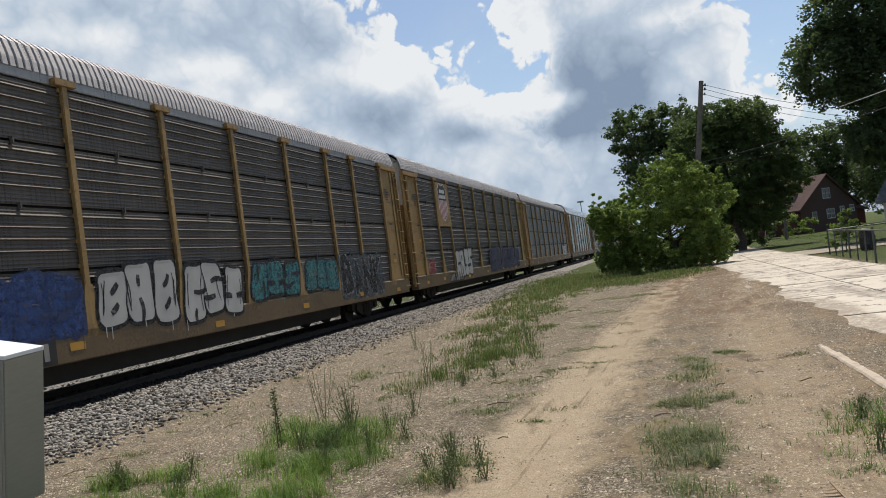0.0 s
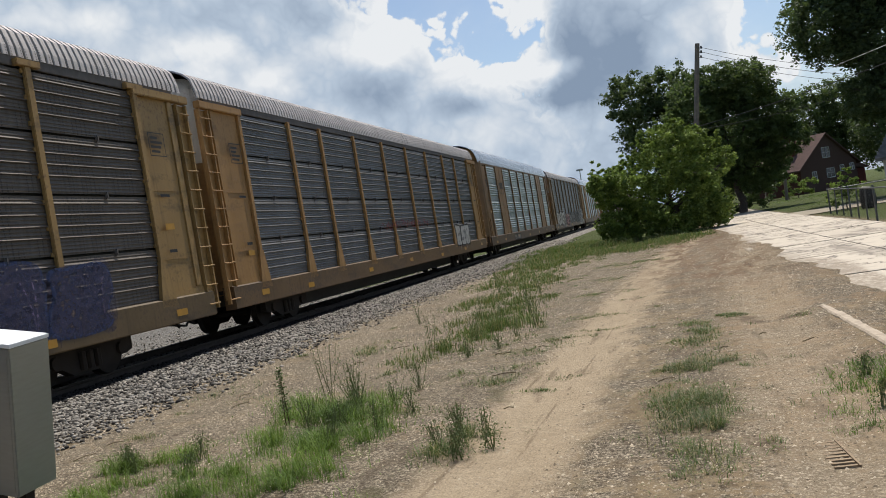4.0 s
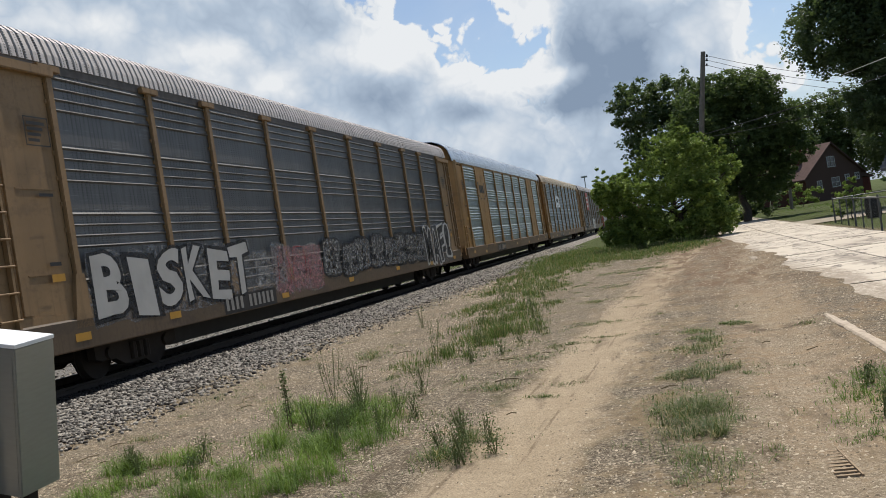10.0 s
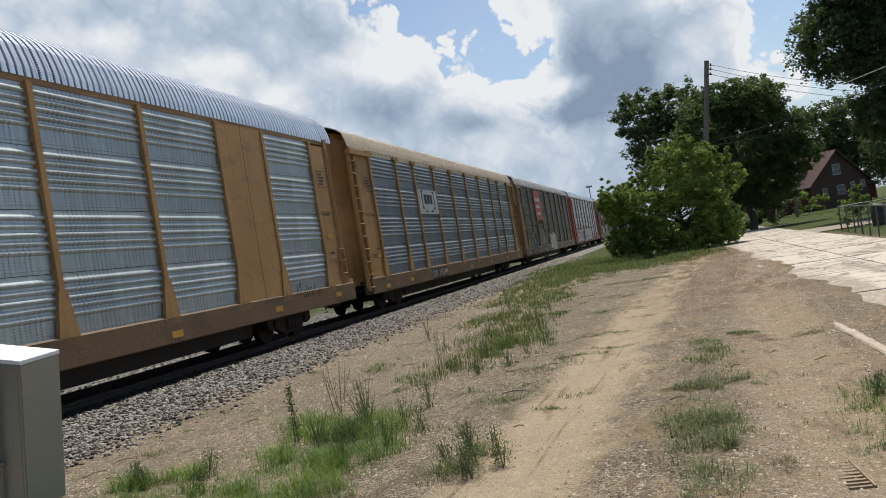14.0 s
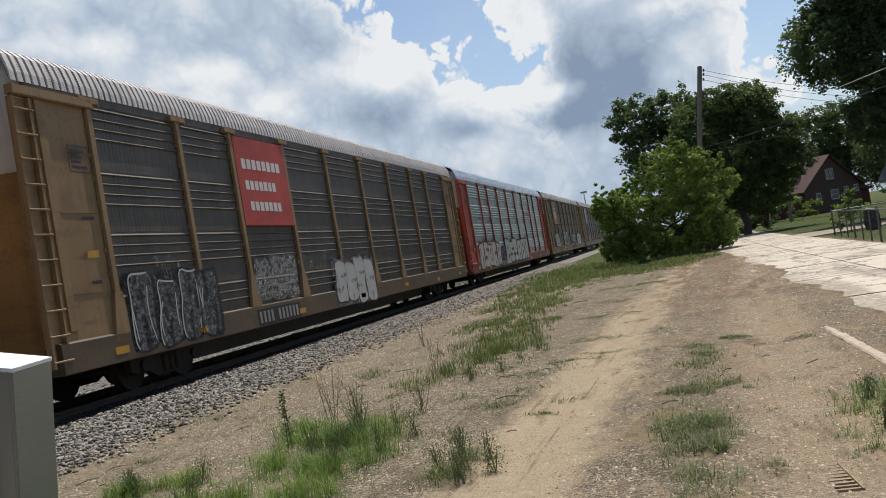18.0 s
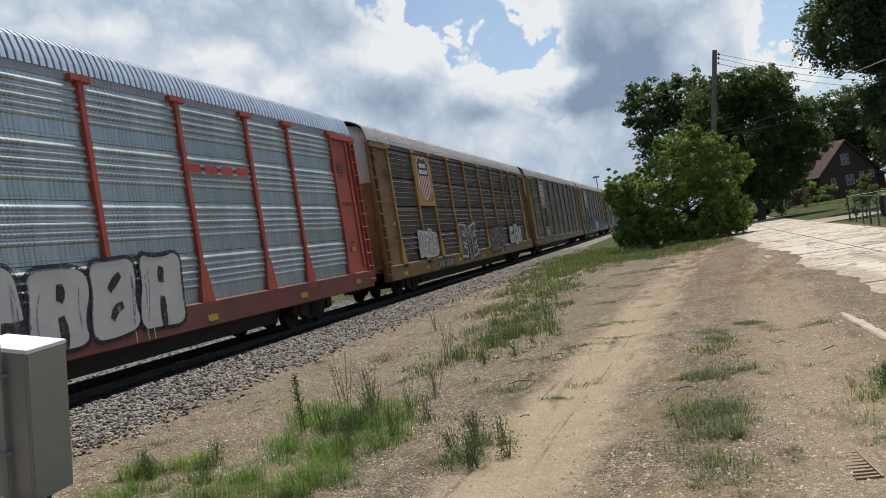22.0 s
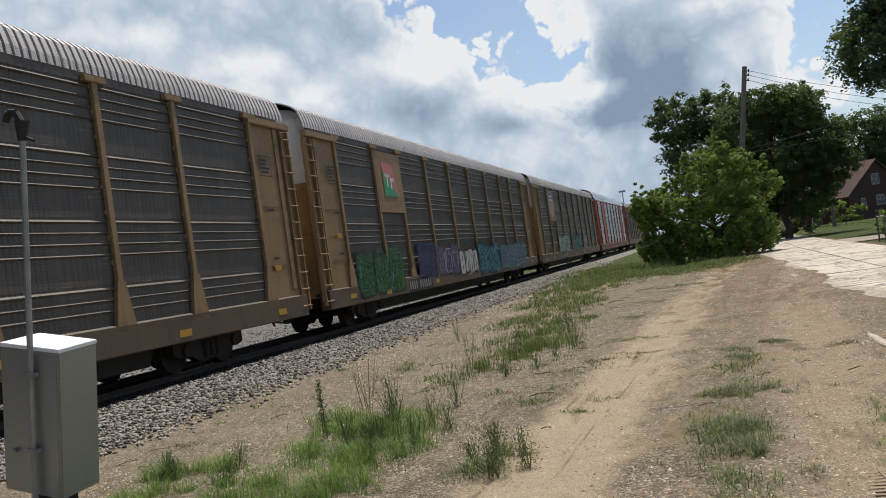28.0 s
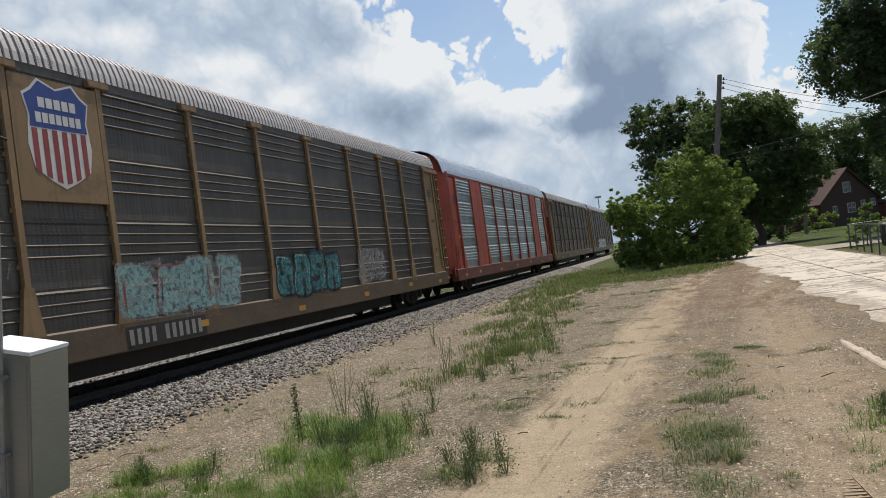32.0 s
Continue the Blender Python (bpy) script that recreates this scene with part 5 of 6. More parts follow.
road = tagged(new("road"), "pale worn concrete road with tarred joints and drifted dirt", "road", kind="structure")
bm = bmesh.new()
prev = None
for k in range(-8, 24):
    y = 2.0 + k * 4.4
    cur = [bm.verts.new((road_x(y) - 0.02, y, 0.012)), bm.verts.new((road_x(y) + 4.25 - max(0, y - 45) * 0.02, y, 0.012))]
    if prev:
        bm.faces.new((prev[0], prev[1], cur[1], cur[0]))
    prev = cur
part("joint_filler", bm, "tar", road, "black tar in the joints")
rr = random.Random(3)
for k in range(-8, 23):
    for lane in (0, 1):
        y0, y1 = 2.0 + k * 4.4 + 0.06, 2.0 + (k + 1) * 4.4 - 0.06
        w0, w1 = 4.25 - max(0, y0 - 45) * 0.02, 4.25 - max(0, y1 - 45) * 0.02
        a0, a1 = road_x(y0) + lane * w0 / 2 + 0.02, road_x(y1) + lane * w1 / 2 + 0.02
        b0, b1 = a0 + w0 / 2 - 0.04, a1 + w1 / 2 - 0.04
        t = 0.022 + rr.uniform(0, 0.008)
        me = raw_mesh("slab", [(a0, y0, -0.1), (b0, y0, -0.1), (b1, y1, -0.1), (a1, y1, -0.1), (a0, y0, t), (b0, y0, t), (b1, y1, t), (a1, y1, t)],
                      [(4, 5, 6, 7), (0, 1, 5, 4), (1, 2, 6, 5), (2, 3, 7, 6), (3, 0, 4, 7)], "concrete")
        link("slab", me, road)

bm = bmesh.new()
krnd = random.Random(17)
rows = []
for i in range(50):
    y = 4.5 + 7.3 * i / 49
    x = 1.81 - 0.0028 * max(0.0, y - 6.0) ** 2 + krnd.uniform(-0.008, 0.008)
    w = (0.062 if y < 11 else 0.062 - 0.03 * (y - 11)) * krnd.uniform(0.9, 1.06)
    t = 0.068 + krnd.uniform(-0.009, 0.004)
    rows.append([bm.verts.new(q) for q in ((x - w, y, -0.05), (x - w, y, t - 0.016), (x - w + 0.02, y, t), (x + w - 0.02, y, t - krnd.uniform(0, 0.006)), (x + w, y, t - 0.016), (x + w, y, -0.05))])
for a, b in zip(rows, rows[1:]):
    for i in range(5):
        bm.faces.new((a[i], a[i + 1], b[i + 1], b[i]))
bm.faces.new(rows[-1])
bmesh.ops.recalc_face_normals(bm, faces=bm.faces)
tagged(part("kerb", bm, "kerb_concrete", None), "pale broken concrete kerb half buried in dirt", "kerb", kind="structure")
me = raw_mesh("driveway", [(6.1, 43.5, 0.02), (16, 45, 0.02), (16, 49.5, 0.02), (6.3, 50, 0.02)], [(0, 1, 2, 3)], "drive_gravel")
tagged(link("driveway", me), "pale gravel driveway beside the lawn", "driveway", kind="structure")

# ---- plants ----
def leaf_mat(name, lo, hi, dry=None):
    s = Shade(name, 0.6, 0.0, 0.3)
    i = s.island()
    clump = s.noise(s.pos("World"), 1.3, 3)
    c = s.mix(s.math("MULTIPLY_ADD", i, 0.5, s.math("MULTIPLY_ADD", clump, 1.6, -0.55), True), lo, hi)
    if dry:
        c = s.mix(s.step(s.math("MULTIPLY_ADD", clump, -0.5, s.math("ADD", i, 0.25)), 0.70, 0.74), c, dry)
    s.b.inputs["Subsurface Weight"].default_value = 0.0
    tr = s.n.new("ShaderNodeBsdfTranslucent")
    s.put(tr.inputs["Color"], s.mix(0.35, c, (0.22, 0.32, 0.06)))
    mx = s.n.new("ShaderNodeMixShader")
    mx.inputs[0].default_value = 0.34
    s.l.new(s.b.outputs[0], mx.inputs[1])
    s.l.new(tr.outputs[0], mx.inputs[2])
    s.l.new(mx.outputs[0], s.n["Material Output"].inputs[0])
    s.done(c)


leaf_mat("grass_blade", (0.03, 0.066, 0.010), (0.17, 0.27, 0.035))
leaf_mat("verge_blade", (0.024, 0.054, 0.012), (0.115, 0.18, 0.034), (0.26, 0.22, 0.10))
leaf_mat("dry_grass_blade", (0.045, 0.07, 0.022), (0.13, 0.155, 0.055), (0.30, 0.25, 0.14))
leaf_mat("weed_leaf", (0.05, 0.08, 0.03), (0.13, 0.165, 0.065))
leaf_mat("bush_leaf", (0.035, 0.075, 0.014), (0.36, 0.45, 0.10))
leaf_mat("tree_leaf", (0.04, 0.068, 0.026), (0.13, 0.175, 0.06))
leaf_mat("dark_tree_leaf", (0.036, 0.06, 0.03), (0.10, 0.135, 0.055))
plain("bark", (0.085, 0.065, 0.05), 0.9, 0.0, 0.35, 9.0, 0.8)
plain("seed_stalk", (0.10, 0.075, 0.035), 0.9, 0.0, 0.4)
plain("green_stem", (0.12, 0.14, 0.05), 0.8, 0.0, 0.3)
prng = np.random.default_rng(11)


def blades(centres, heights, widths, lean=0.55):
    """Curved grass blades, two joints each: verts and quads."""
    n = len(centres)
    a = prng.uniform(0, 6.283, n)
    d = np.stack([np.cos(a), np.sin(a), np.zeros(n)], 1)
    side = np.stack([-np.sin(a), np.cos(a), np.zeros(n)], 1)
    k = (prng.uniform(0.1, 1.0, n) * lean * heights)[:, None]
    w = widths[:, None]
    up = np.array([0, 0, 1.0])
    hgt = heights[:, None]
    p0 = centres
    p1 = p0 + up * hgt * 0.55 + d * k * 0.3
    p2 = p0 + up * (hgt * 0.95 - np.minimum(k * 0.28, hgt * 0.5)) + d * k
    v = np.stack([p0 - side * w, p0 + side * w, p1 - side * w * 0.75, p1 + side * w * 0.75, p2 - side * w * 0.08, p2 + side * w * 0.08], 1)
    f = np.array([(0, 1, 3, 2), (2, 3, 5, 4)])[None] + (np.arange(n) * 6)[:, None, None]
    return v.reshape(-1, 3), f.reshape(-1, 4)


def grass_patch(rows, per, name, mat, label, lean=0.9):
    """rows: x, y, half width, half length, blade height, blades per square metre."""
    cs, hs, ws = [], [], []
    for x, y, rx, ry, hgt, dens in rows:
        n = int(3.1416 * rx * ry * dens * per * 1.7)
        r, a = np.abs(prng.normal(0, 0.72, n)), prng.uniform(0, 6.283, n)
        px, py = x + rx * r * np.cos(a), y + ry * r * np.sin(a)
        # tufts: pull blades towards a few centres
        m = max(3, int(n / 26))
        tx, ty = x + rx * prng.uniform(-1, 1, m), y + ry * prng.uniform(-1, 1, m)
        i = prng.integers(0, m, n)
        pull = prng.random(n) < 0.6
        inside = ((tx[i] - x) / rx) ** 2 + ((ty[i] - y) / ry) ** 2 < 1.1
        pull &= inside
        px = np.where(pull, tx[i] + prng.normal(0, 0.07, n), px)
        py = np.where(pull, ty[i] + prng.normal(0, 0.07, n), py)
        ok = (px < 1.95) | (py > 60)
        ok &= np.array([noise.noise((a * 1.7, b * 1.7, 7.0)) + 0.7 * noise.noise((a * 5.0, b * 5.0, 2.0)) for a, b in zip(px, py)]) > prng.uniform(-0.22, 0.42, len(px))
        px, py = px[ok], py[ok]
        cs.append(np.stack([px, py, np.array([ground_z(a, b) for a, b in zip(px, py)]) - 0.01], 1))
        hs.append((1.5 if y < 16 else 1.1) * hgt * prng.uniform(0.2, 1.0, len(px)) ** 1.2 * 0.95 * np.exp(-0.6 * (((px - x) / rx) ** 2 + ((py - y) / ry) ** 2)))
        ws.append(prng.uniform(0.5, 1.4, len(px)) * 0.0019 * (1 + y / 13))
    v, f = blades(np.concatenate(cs), np.concatenate(hs), np.concatenate(ws), lean)
    tagged(link(name, fast_mesh(name, v, f, [mat])), label, "grass", kind="stuff")


grass_patch([(-3.55, 12.6, 0.75, 1.3, 0.20, 1.0), (-3.0, 14.6, 0.8, 1.4, 0.23, 1.2), (-3.6, 16.4, 1.0, 1.6, 0.23, 1.2), (-3.4, 18.8, 0.9, 1.6, 0.22, 1.1), (-4.3, 20.5, 1.1, 2.2, 0.22, 0.9),
             (-3.9, 24.0, 1.0, 2.4, 0.23, 0.8), (-4.9, 27.0, 1.6, 3.0, 0.23, 0.7), (-4.9, 33.0, 2.0, 4.0, 0.24, 0.7), (-4.6, 40.0, 2.8, 5.0, 0.29, 0.7), (-1.6, 37.0, 2.4, 3.5, 0.20, 0.45),
             (0.2, 40.5, 2.0, 4.2, 0.26, 0.7), (-2.6, 44.5, 1.4, 1.6, 0.54, 0.9), (0.0, 44.3, 2.4, 1.2, 0.41, 0.8), (-6.0, 50.0, 2.4, 8.0, 0.34, 0.4)], 560, "verge_grass", "verge_blade", "rough green grass along the railway verge")
grass_patch([(-5.0, 6.6, 0.35, 0.3, 0.20, 1.4), (-4.3, 6.6, 0.4, 0.3, 0.18, 1.0), (-3.75, 6.5, 0.4, 0.35, 0.18, 1.0), (-3.2, 6.5, 0.35, 0.4, 0.26, 1.4), (-3.1, 7.1, 0.4, 0.4, 0.28, 1.4), (-2.8, 6.3, 0.3, 0.3, 0.20, 1.2), (-3.0, 5.9, 0.35, 0.3, 0.22, 1.3), (-2.9, 7.7, 0.35, 0.4, 0.20, 0.8), (-3.7, 9.2, 0.5, 0.5, 0.2, 0.7), (1.2, 6.8, 0.3, 0.6, 0.10, 0.66), (1.1, 6.2, 0.25, 0.4, 0.08, 0.55), (1.35, 7.9, 0.3, 0.5, 0.08, 0.44), (-3.55, 8.3, 0.75, 0.75, 0.24, 1.2), (-3.9, 7.5, 0.8, 0.5, 0.22, 1.1), (-3.35, 7.4, 0.45, 0.45, 0.18, 1.3), (-4.75, 7.3, 0.45, 0.4, 0.20, 1.0), (-5.25, 7.15, 0.28, 0.22, 0.24, 2.6), (-4.5, 9.5, 0.55, 0.6, 0.22, 0.6),
             (1.45, 7.2, 0.5, 0.95, 0.11, 0.83), (1.5, 6.0, 0.35, 0.35, 0.09, 0.66), (1.75, 8.0, 0.25, 0.5, 0.10, 0.55), (2.0, 6.9, 0.4, 0.7, 0.09, 0.50), (1.25, 5.3, 0.25, 0.2, 0.07, 0.55), (-4.05, 8.9, 0.4, 0.4, 0.3, 1.0), (-3.9, 6.0, 0.5, 0.25, 0.20, 1.6), (-4.5, 6.1, 0.5, 0.25, 0.22, 1.6), (-3.3, 5.7, 0.5, 0.3, 0.20, 1.6), (-2.7, 5.5, 0.4, 0.3, 0.18, 1.4), (-5.05, 6.2, 0.3, 0.2, 0.2, 1.6)], 1150, "near_grass", "grass_blade", "bright green grass tufts in the gravel", 1.9)
grass_patch([(0.0, 7.2, 0.3, 0.4, 0.16, 0.7), (0.12, 6.5, 0.34, 0.5, 0.14, 0.7), (0.02, 6.0, 0.28, 0.35, 0.12, 0.7), (0.1, 5.6, 0.2, 0.3, 0.10, 0.5), (0.05, 7.9, 0.35, 0.4, 0.10, 0.5), (0.02, 8.9, 0.32, 0.9, 0.10, 0.6), (0.35, 9.1, 0.38, 0.30, 0.08, 1.0), (0.12, 10.7, 0.35, 1.1, 0.08, 0.5), (0.5, 12.3, 0.32, 0.25, 0.06, 1.6), (0.2, 12.2, 0.3, 0.6, 0.07, 0.6), (-1.85, 7.0, 0.32, 0.42, 0.15, 0.9),
             (-1.5, 7.0, 0.3, 0.1, 0.06, 1.2), (-1.35, 9.4, 0.35, 0.15, 0.06, 0.9), (-2.2, 9.6, 0.6, 0.5, 0.07, 0.35), (-2.0, 11.6, 0.6, 0.7, 0.06, 0.4), (-1.6, 14.5, 0.5, 0.4, 0.06, 0.6), (-1.5, 18.5, 0.8, 0.4, 0.08, 0.6), (-1.9, 22, 0.9, 0.5, 0.09, 0.5), (-1.3, 27.5, 1.3, 0.7, 0.1, 0.5),
             (-0.55, 6.4, 0.16, 0.1, 0.06, 1.2), (0.9, 9.0, 0.12, 0.1, 0.05, 1.2), (1.45, 11.6, 0.2, 0.12, 0.05, 1.0), (0.75, 7.0, 0.18, 0.12, 0.06, 1.0), (-6.1, 8.6, 0.5, 0.35, 0.08, 0.35), (-6.5, 11.0, 0.5, 0.5, 0.09, 0.25), (-5.2, 10.4, 0.6, 0.6, 0.08, 0.25), (-5.2, 14.0, 0.5, 1.2, 0.12, 0.3), (0.0, 6.4, 0.36, 0.6, 0.13, 0.7), (-0.05, 7.3, 0.36, 0.5, 0.14, 0.7), (0.22, 8.75, 0.36, 0.16, 0.07, 2.2), (-0.1, 9.0, 0.3, 0.22, 0.08, 1.6), (0.07, 10.9, 0.28, 0.5, 0.08, 1.4), (0.49, 12.5, 0.34, 0.2, 0.06, 2.4), (-0.2, 5.4, 0.25, 0.25, 0.06, 0.8), (-2.7, 10.3, 0.3, 0.3, 0.1, 0.8)], 1500, "sparse_grass", "dry_grass_blade", "sparse dry grass and weeds in the gravel track", 2.5)
grass_patch([(-0.05, 7.5, 0.34, 0.35, 0.13, 1.0), (-0.10, 7.0, 0.30, 0.35, 0.14, 1.0), (0.15, 6.9, 0.22, 0.3, 0.12, 0.8), (0.10, 6.4, 0.32, 0.35, 0.14, 1.0), (-0.1, 6.0, 0.2, 0.3, 0.10, 0.8), (0.18, 5.9, 0.26, 0.30, 0.13, 1.0), (0.0, 5.4, 0.26, 0.30, 0.10, 0.8), (0.05, 8.0, 0.32, 0.35, 0.08, 0.8), (0.22, 8.75, 0.40, 0.16, 0.08, 3.0), (-0.12, 9.0, 0.30, 0.25, 0.08, 2.0), (0.05, 9.7, 0.25, 0.3, 0.06, 1.2),
             (0.07, 10.9, 0.28, 0.5, 0.09, 2.2), (0.49, 12.5, 0.36, 0.2, 0.07, 3.0), (0.1, 12.0, 0.25, 0.4, 0.05, 1.0), (-1.5, 8.75, 0.28, 0.12, 0.05, 2.0), (-2.1, 9.3, 0.4, 0.25, 0.07, 1.0), (-2.0, 10.3, 0.4, 0.3, 0.06, 1.0), (-1.95, 6.5, 0.3, 0.3, 0.16, 1.0)], 1050, "lane_grass", "verge_blade", "dark green grass down the middle of the lane", 2.5)
mats, mrng = [], random.Random(21)
for k in range(70):
    y = 12 + 24 * mrng.random() ** 1.2
    x = mrng.uniform(-3.4, -0.7) + 0.02 * (y - 12)
    mats.append((x, y, mrng.uniform(0.12, 0.5), mrng.uniform(0.08, 0.3), mrng.uniform(0.03, 0.08), mrng.uniform(0.5, 1.4)))
for k in range(45):
    mats.append((mrng.uniform(-6.8, -2.2), mrng.uniform(7, 22), mrng.uniform(0.1, 0.4), mrng.uniform(0.08, 0.3), mrng.uniform(0.03, 0.10), mrng.uniform(0.3, 0.9)))
for k in range(40):
    mats.append((mrng.uniform(-0.6, 1.6), mrng.uniform(5.2, 15), mrng.uniform(0.04, 0.16), mrng.uniform(0.03, 0.12), mrng.uniform(0.03, 0.07), mrng.uniform(0.5, 1.4)))
grass_patch(mats, 1500, "low_grass", "dry_grass_blade", "low matted grass and dry stalks in the dirt", 1.8)
grass_patch([(11.0, 60.0, 5.0, 9.0, 0.10, 0.35), (8.8, 30.0, 1.8, 10.0, 0.12, 0.35), (14.0, 85.0, 8.0, 14.0, 0.12, 0.12), (6.6, 33, 0.5, 9.0, 0.22, 0.8)], 140, "lawn_grass", "grass_blade", "mown green lawn grass")


def leafy(centres, size, normal_up=0.4):
    """Pointed leaves, folded along the midrib."""
    n = len(centres)
    a = prng.normal(0, 1, (n, 3))
    a[:, 2] *= 0.6
    a /= np.linalg.norm(a, axis=1, keepdims=True)
    b = prng.normal(0, 1, (n, 3)) + np.array([0, 0, 0.0])
    b = np.cross(a, b)
    b /= np.linalg.norm(b, axis=1, keepdims=True)
    c = np.cross(a, b)
    s = (size * prng.uniform(0.6, 1.3, n))[:, None]
    p = centres
    v = np.stack([p - a * s * 0.5, p + b * s * 0.3 + c * s * 0.08, p + a * s * 0.5, p - b * s * 0.3 + c * s * 0.08], 1)
    f = np.array([(0, 1, 2), (0, 2, 3)])[None] + (np.arange(n) * 4)[:, None, None]
    return v.reshape(-1, 3), f.reshape(-1, 3)


def crown_points(lobes, n, shell=0.62):
    """Points in twig clumps spread through lobes: (x, y, z, radius x, radius y, radius z)."""
    lob = np.array(lobes)
    vol = lob[:, 3] * lob[:, 4] * lob[:, 5]
    per = 40
    k = max(8, int(n / per))
    vol = vol ** 0.62
    i = prng.choice(len(lob), k, p=vol / vol.sum())
    d = prng.normal(0, 1, (k, 3))
    d /= np.linalg.norm(d, axis=1, keepdims=True)
    r = 1 - (1 - shell) * prng.random(k) ** 1.3
    r *= prng.uniform(0.82, 1.2, k)
    cc = lob[i, :3] + d * r[:, None] * lob[i, 3:6]
    rad = prng.uniform(0.10, 0.24, k) * lob[i, 3:6].mean(1) ** 0.8
    q = np.repeat(np.arange(k), per)
    off = prng.normal(0, 0.55, (len(q), 3)) * rad[q][:, None]
    off[:, 2] *= 0.75
    return cc[q] + off


def limb(bm, a, b, r0, r1, rnd, bends=3):
    pts = [Vector(a).lerp(Vector(b), i / bends) + (Vector((rnd.uniform(-1, 1), rnd.uniform(-1, 1), rnd.uniform(-.4, .4))) * 0.06 * (Vector(b) - Vector(a)).length if 0 < i < bends else Vector()) for i in range(bends + 1)]
    for i, (p, q) in enumerate(zip(pts, pts[1:])):
        rod(bm, p, q, r0 + (r1 - r0) * i / bends, r0 + (r1 - r0) * (i + 1) / bends, 7)


def tree(name, base, lobes, n, size, mat, label, trunk=0.25, fork=0.3, category="tree", stems=1):
    rnd = random.Random(name + label)
    root = tagged(new(name), label, category)
    root.location = base
    bm = bmesh.new()
    top = max(l[2] for l in lobes)
    for k in range(stems):
        sx, sy = (rnd.uniform(-0.5, 0.5), rnd.uniform(-0.4, 0.4)) if stems > 1 else (0, 0)
        knee = Vector((sx * 1.5, sy * 1.5, top * fork))
        limb(bm, (sx, sy, -0.1), knee, trunk, trunk * 0.75, rnd)
        for l in (lobes if stems == 1 else rnd.sample(lobes, min(3, len(lobes)))):
            limb(bm, knee, (l[0], l[1], l[2]), trunk * 0.5, trunk * 0.12, rnd)
            for _ in range(3):
                e = (l[0] + rnd.uniform(-.8, .8) * l[3], l[1] + rnd.uniform(-.8, .8) * l[4], l[2] + rnd.uniform(-.6, .8) * l[5])
                limb(bm, (l[0], l[1], l[2]), e, trunk * 0.14, trunk * 0.04, rnd, 2)
    part("trunk", bm, "bark", root)
    v, f = leafy(crown_points(lobes, n), size)
    link("crown", fast_mesh("crown", v, f, [mat]), root)
    return root


bush_lobes = [(0.6, 0, 3.7, 1.7, 1.5, 1.9), (2.0, 0.2, 3.0, 1.3, 1.4, 1.7), (-1.6, -0.2, 2.5, 1.5, 1.4, 1.5), (0.5, -0.8, 1.6, 2.2, 1.2, 1.4), (-2.7, 0, 2.6, 0.8, 0.9, 1.1), (-1.6, -0.7, 0.8, 1.5, 0.9, 0.8), (1.6, -0.7, 0.8, 1.5, 0.9, 0.9), (0.0, 0.4, 0.7, 2.6, 1.0, 1.0), (2.4, 0.3, 0.9, 1.0, 0.9, 1.0), (-2.5, -0.4, 0.5, 1.0, 0.9, 0.9), (-2.3, -0.2, 1.4, 1.0, 0.9, 1.0), (-2.9, -0.2, 1.0, 0.6, 0.8, 0.9)]
brnd = random.Random(4)
for x, y, z, rx, ry, rz in bush_lobes[:5]:
    for k in range(11):
        a, e = brnd.uniform(0, 6.283), brnd.uniform(-0.2, 1.4)
        r = brnd.uniform(0.22, 0.55)
        bush_lobes.append((x + rx * 1.02 * math.cos(a) * math.cos(e), y + ry * math.sin(a) * math.cos(e), z + rz * 1.02 * math.sin(e), r, r, r * brnd.uniform(0.8, 1.5)))
# long leafy shoots
for x, z, h in ((-3.3, 3.6, 0.8), (-2.9, 4.2, 0.6), (3.1, 4.2, 0.9), (2.6, 4.7, 0.6), (0.3, 5.7, 0.6), (1.1, 5.6, 0.5), (-0.5, 5.2, 0.5), (-1.8, 4.0, 0.6), (3.4, 3.4, 0.5), (-3.6, 2.9, 0.5), (1.8, 5.0, 0.5)):
    bush_lobes.append((x, 0.0, z, 0.20, 0.25, h))
tree("bush", (0.0, 46.5, 0), bush_lobes, 70000, 0.155, "bush_leaf", "large bright green bush at the road's edge", 0.09, 0.25, "bush", 5)
tree("tree", (0.4, 77, 0), [(-1.6, 0, 10.8, 2.3, 2.2, 2.3), (1.6, 0.5, 11.0, 2.6, 2.2, 2.2), (-0.3, 0, 8.0, 3.0, 2.6, 2.4), (3.2, 0, 9.0, 2.4, 2.4, 2.8), (0, 0, 5, 2.6, 2.4, 2.4)], 34000, 0.26, "dark_tree_leaf", "tall dark green tree behind the bush", 0.3)
tree("tree", (5.4, 67, 0), [(-2.2, 0, 7.8, 2.2, 2.2, 2.2), (-0.4, 0.3, 9.2, 2.0, 2.0, 1.9), (1.7, 0, 9.0, 2.0, 2.2, 1.8), (2.9, 0, 6.6, 2.0, 2.0, 1.8), (3.6, 0, 4.8, 1.6, 1.8, 1.2), (0, 0, 5.6, 3.0, 2.6, 2.2), (-2.0, 0.2, 3.6, 2.0, 2.0, 2.0), (1.2, 0.6, 3.2, 2.4, 2.0, 1.8)], 80000, 0.23, "tree_leaf", "broad green shade tree beside the road", 0.3)
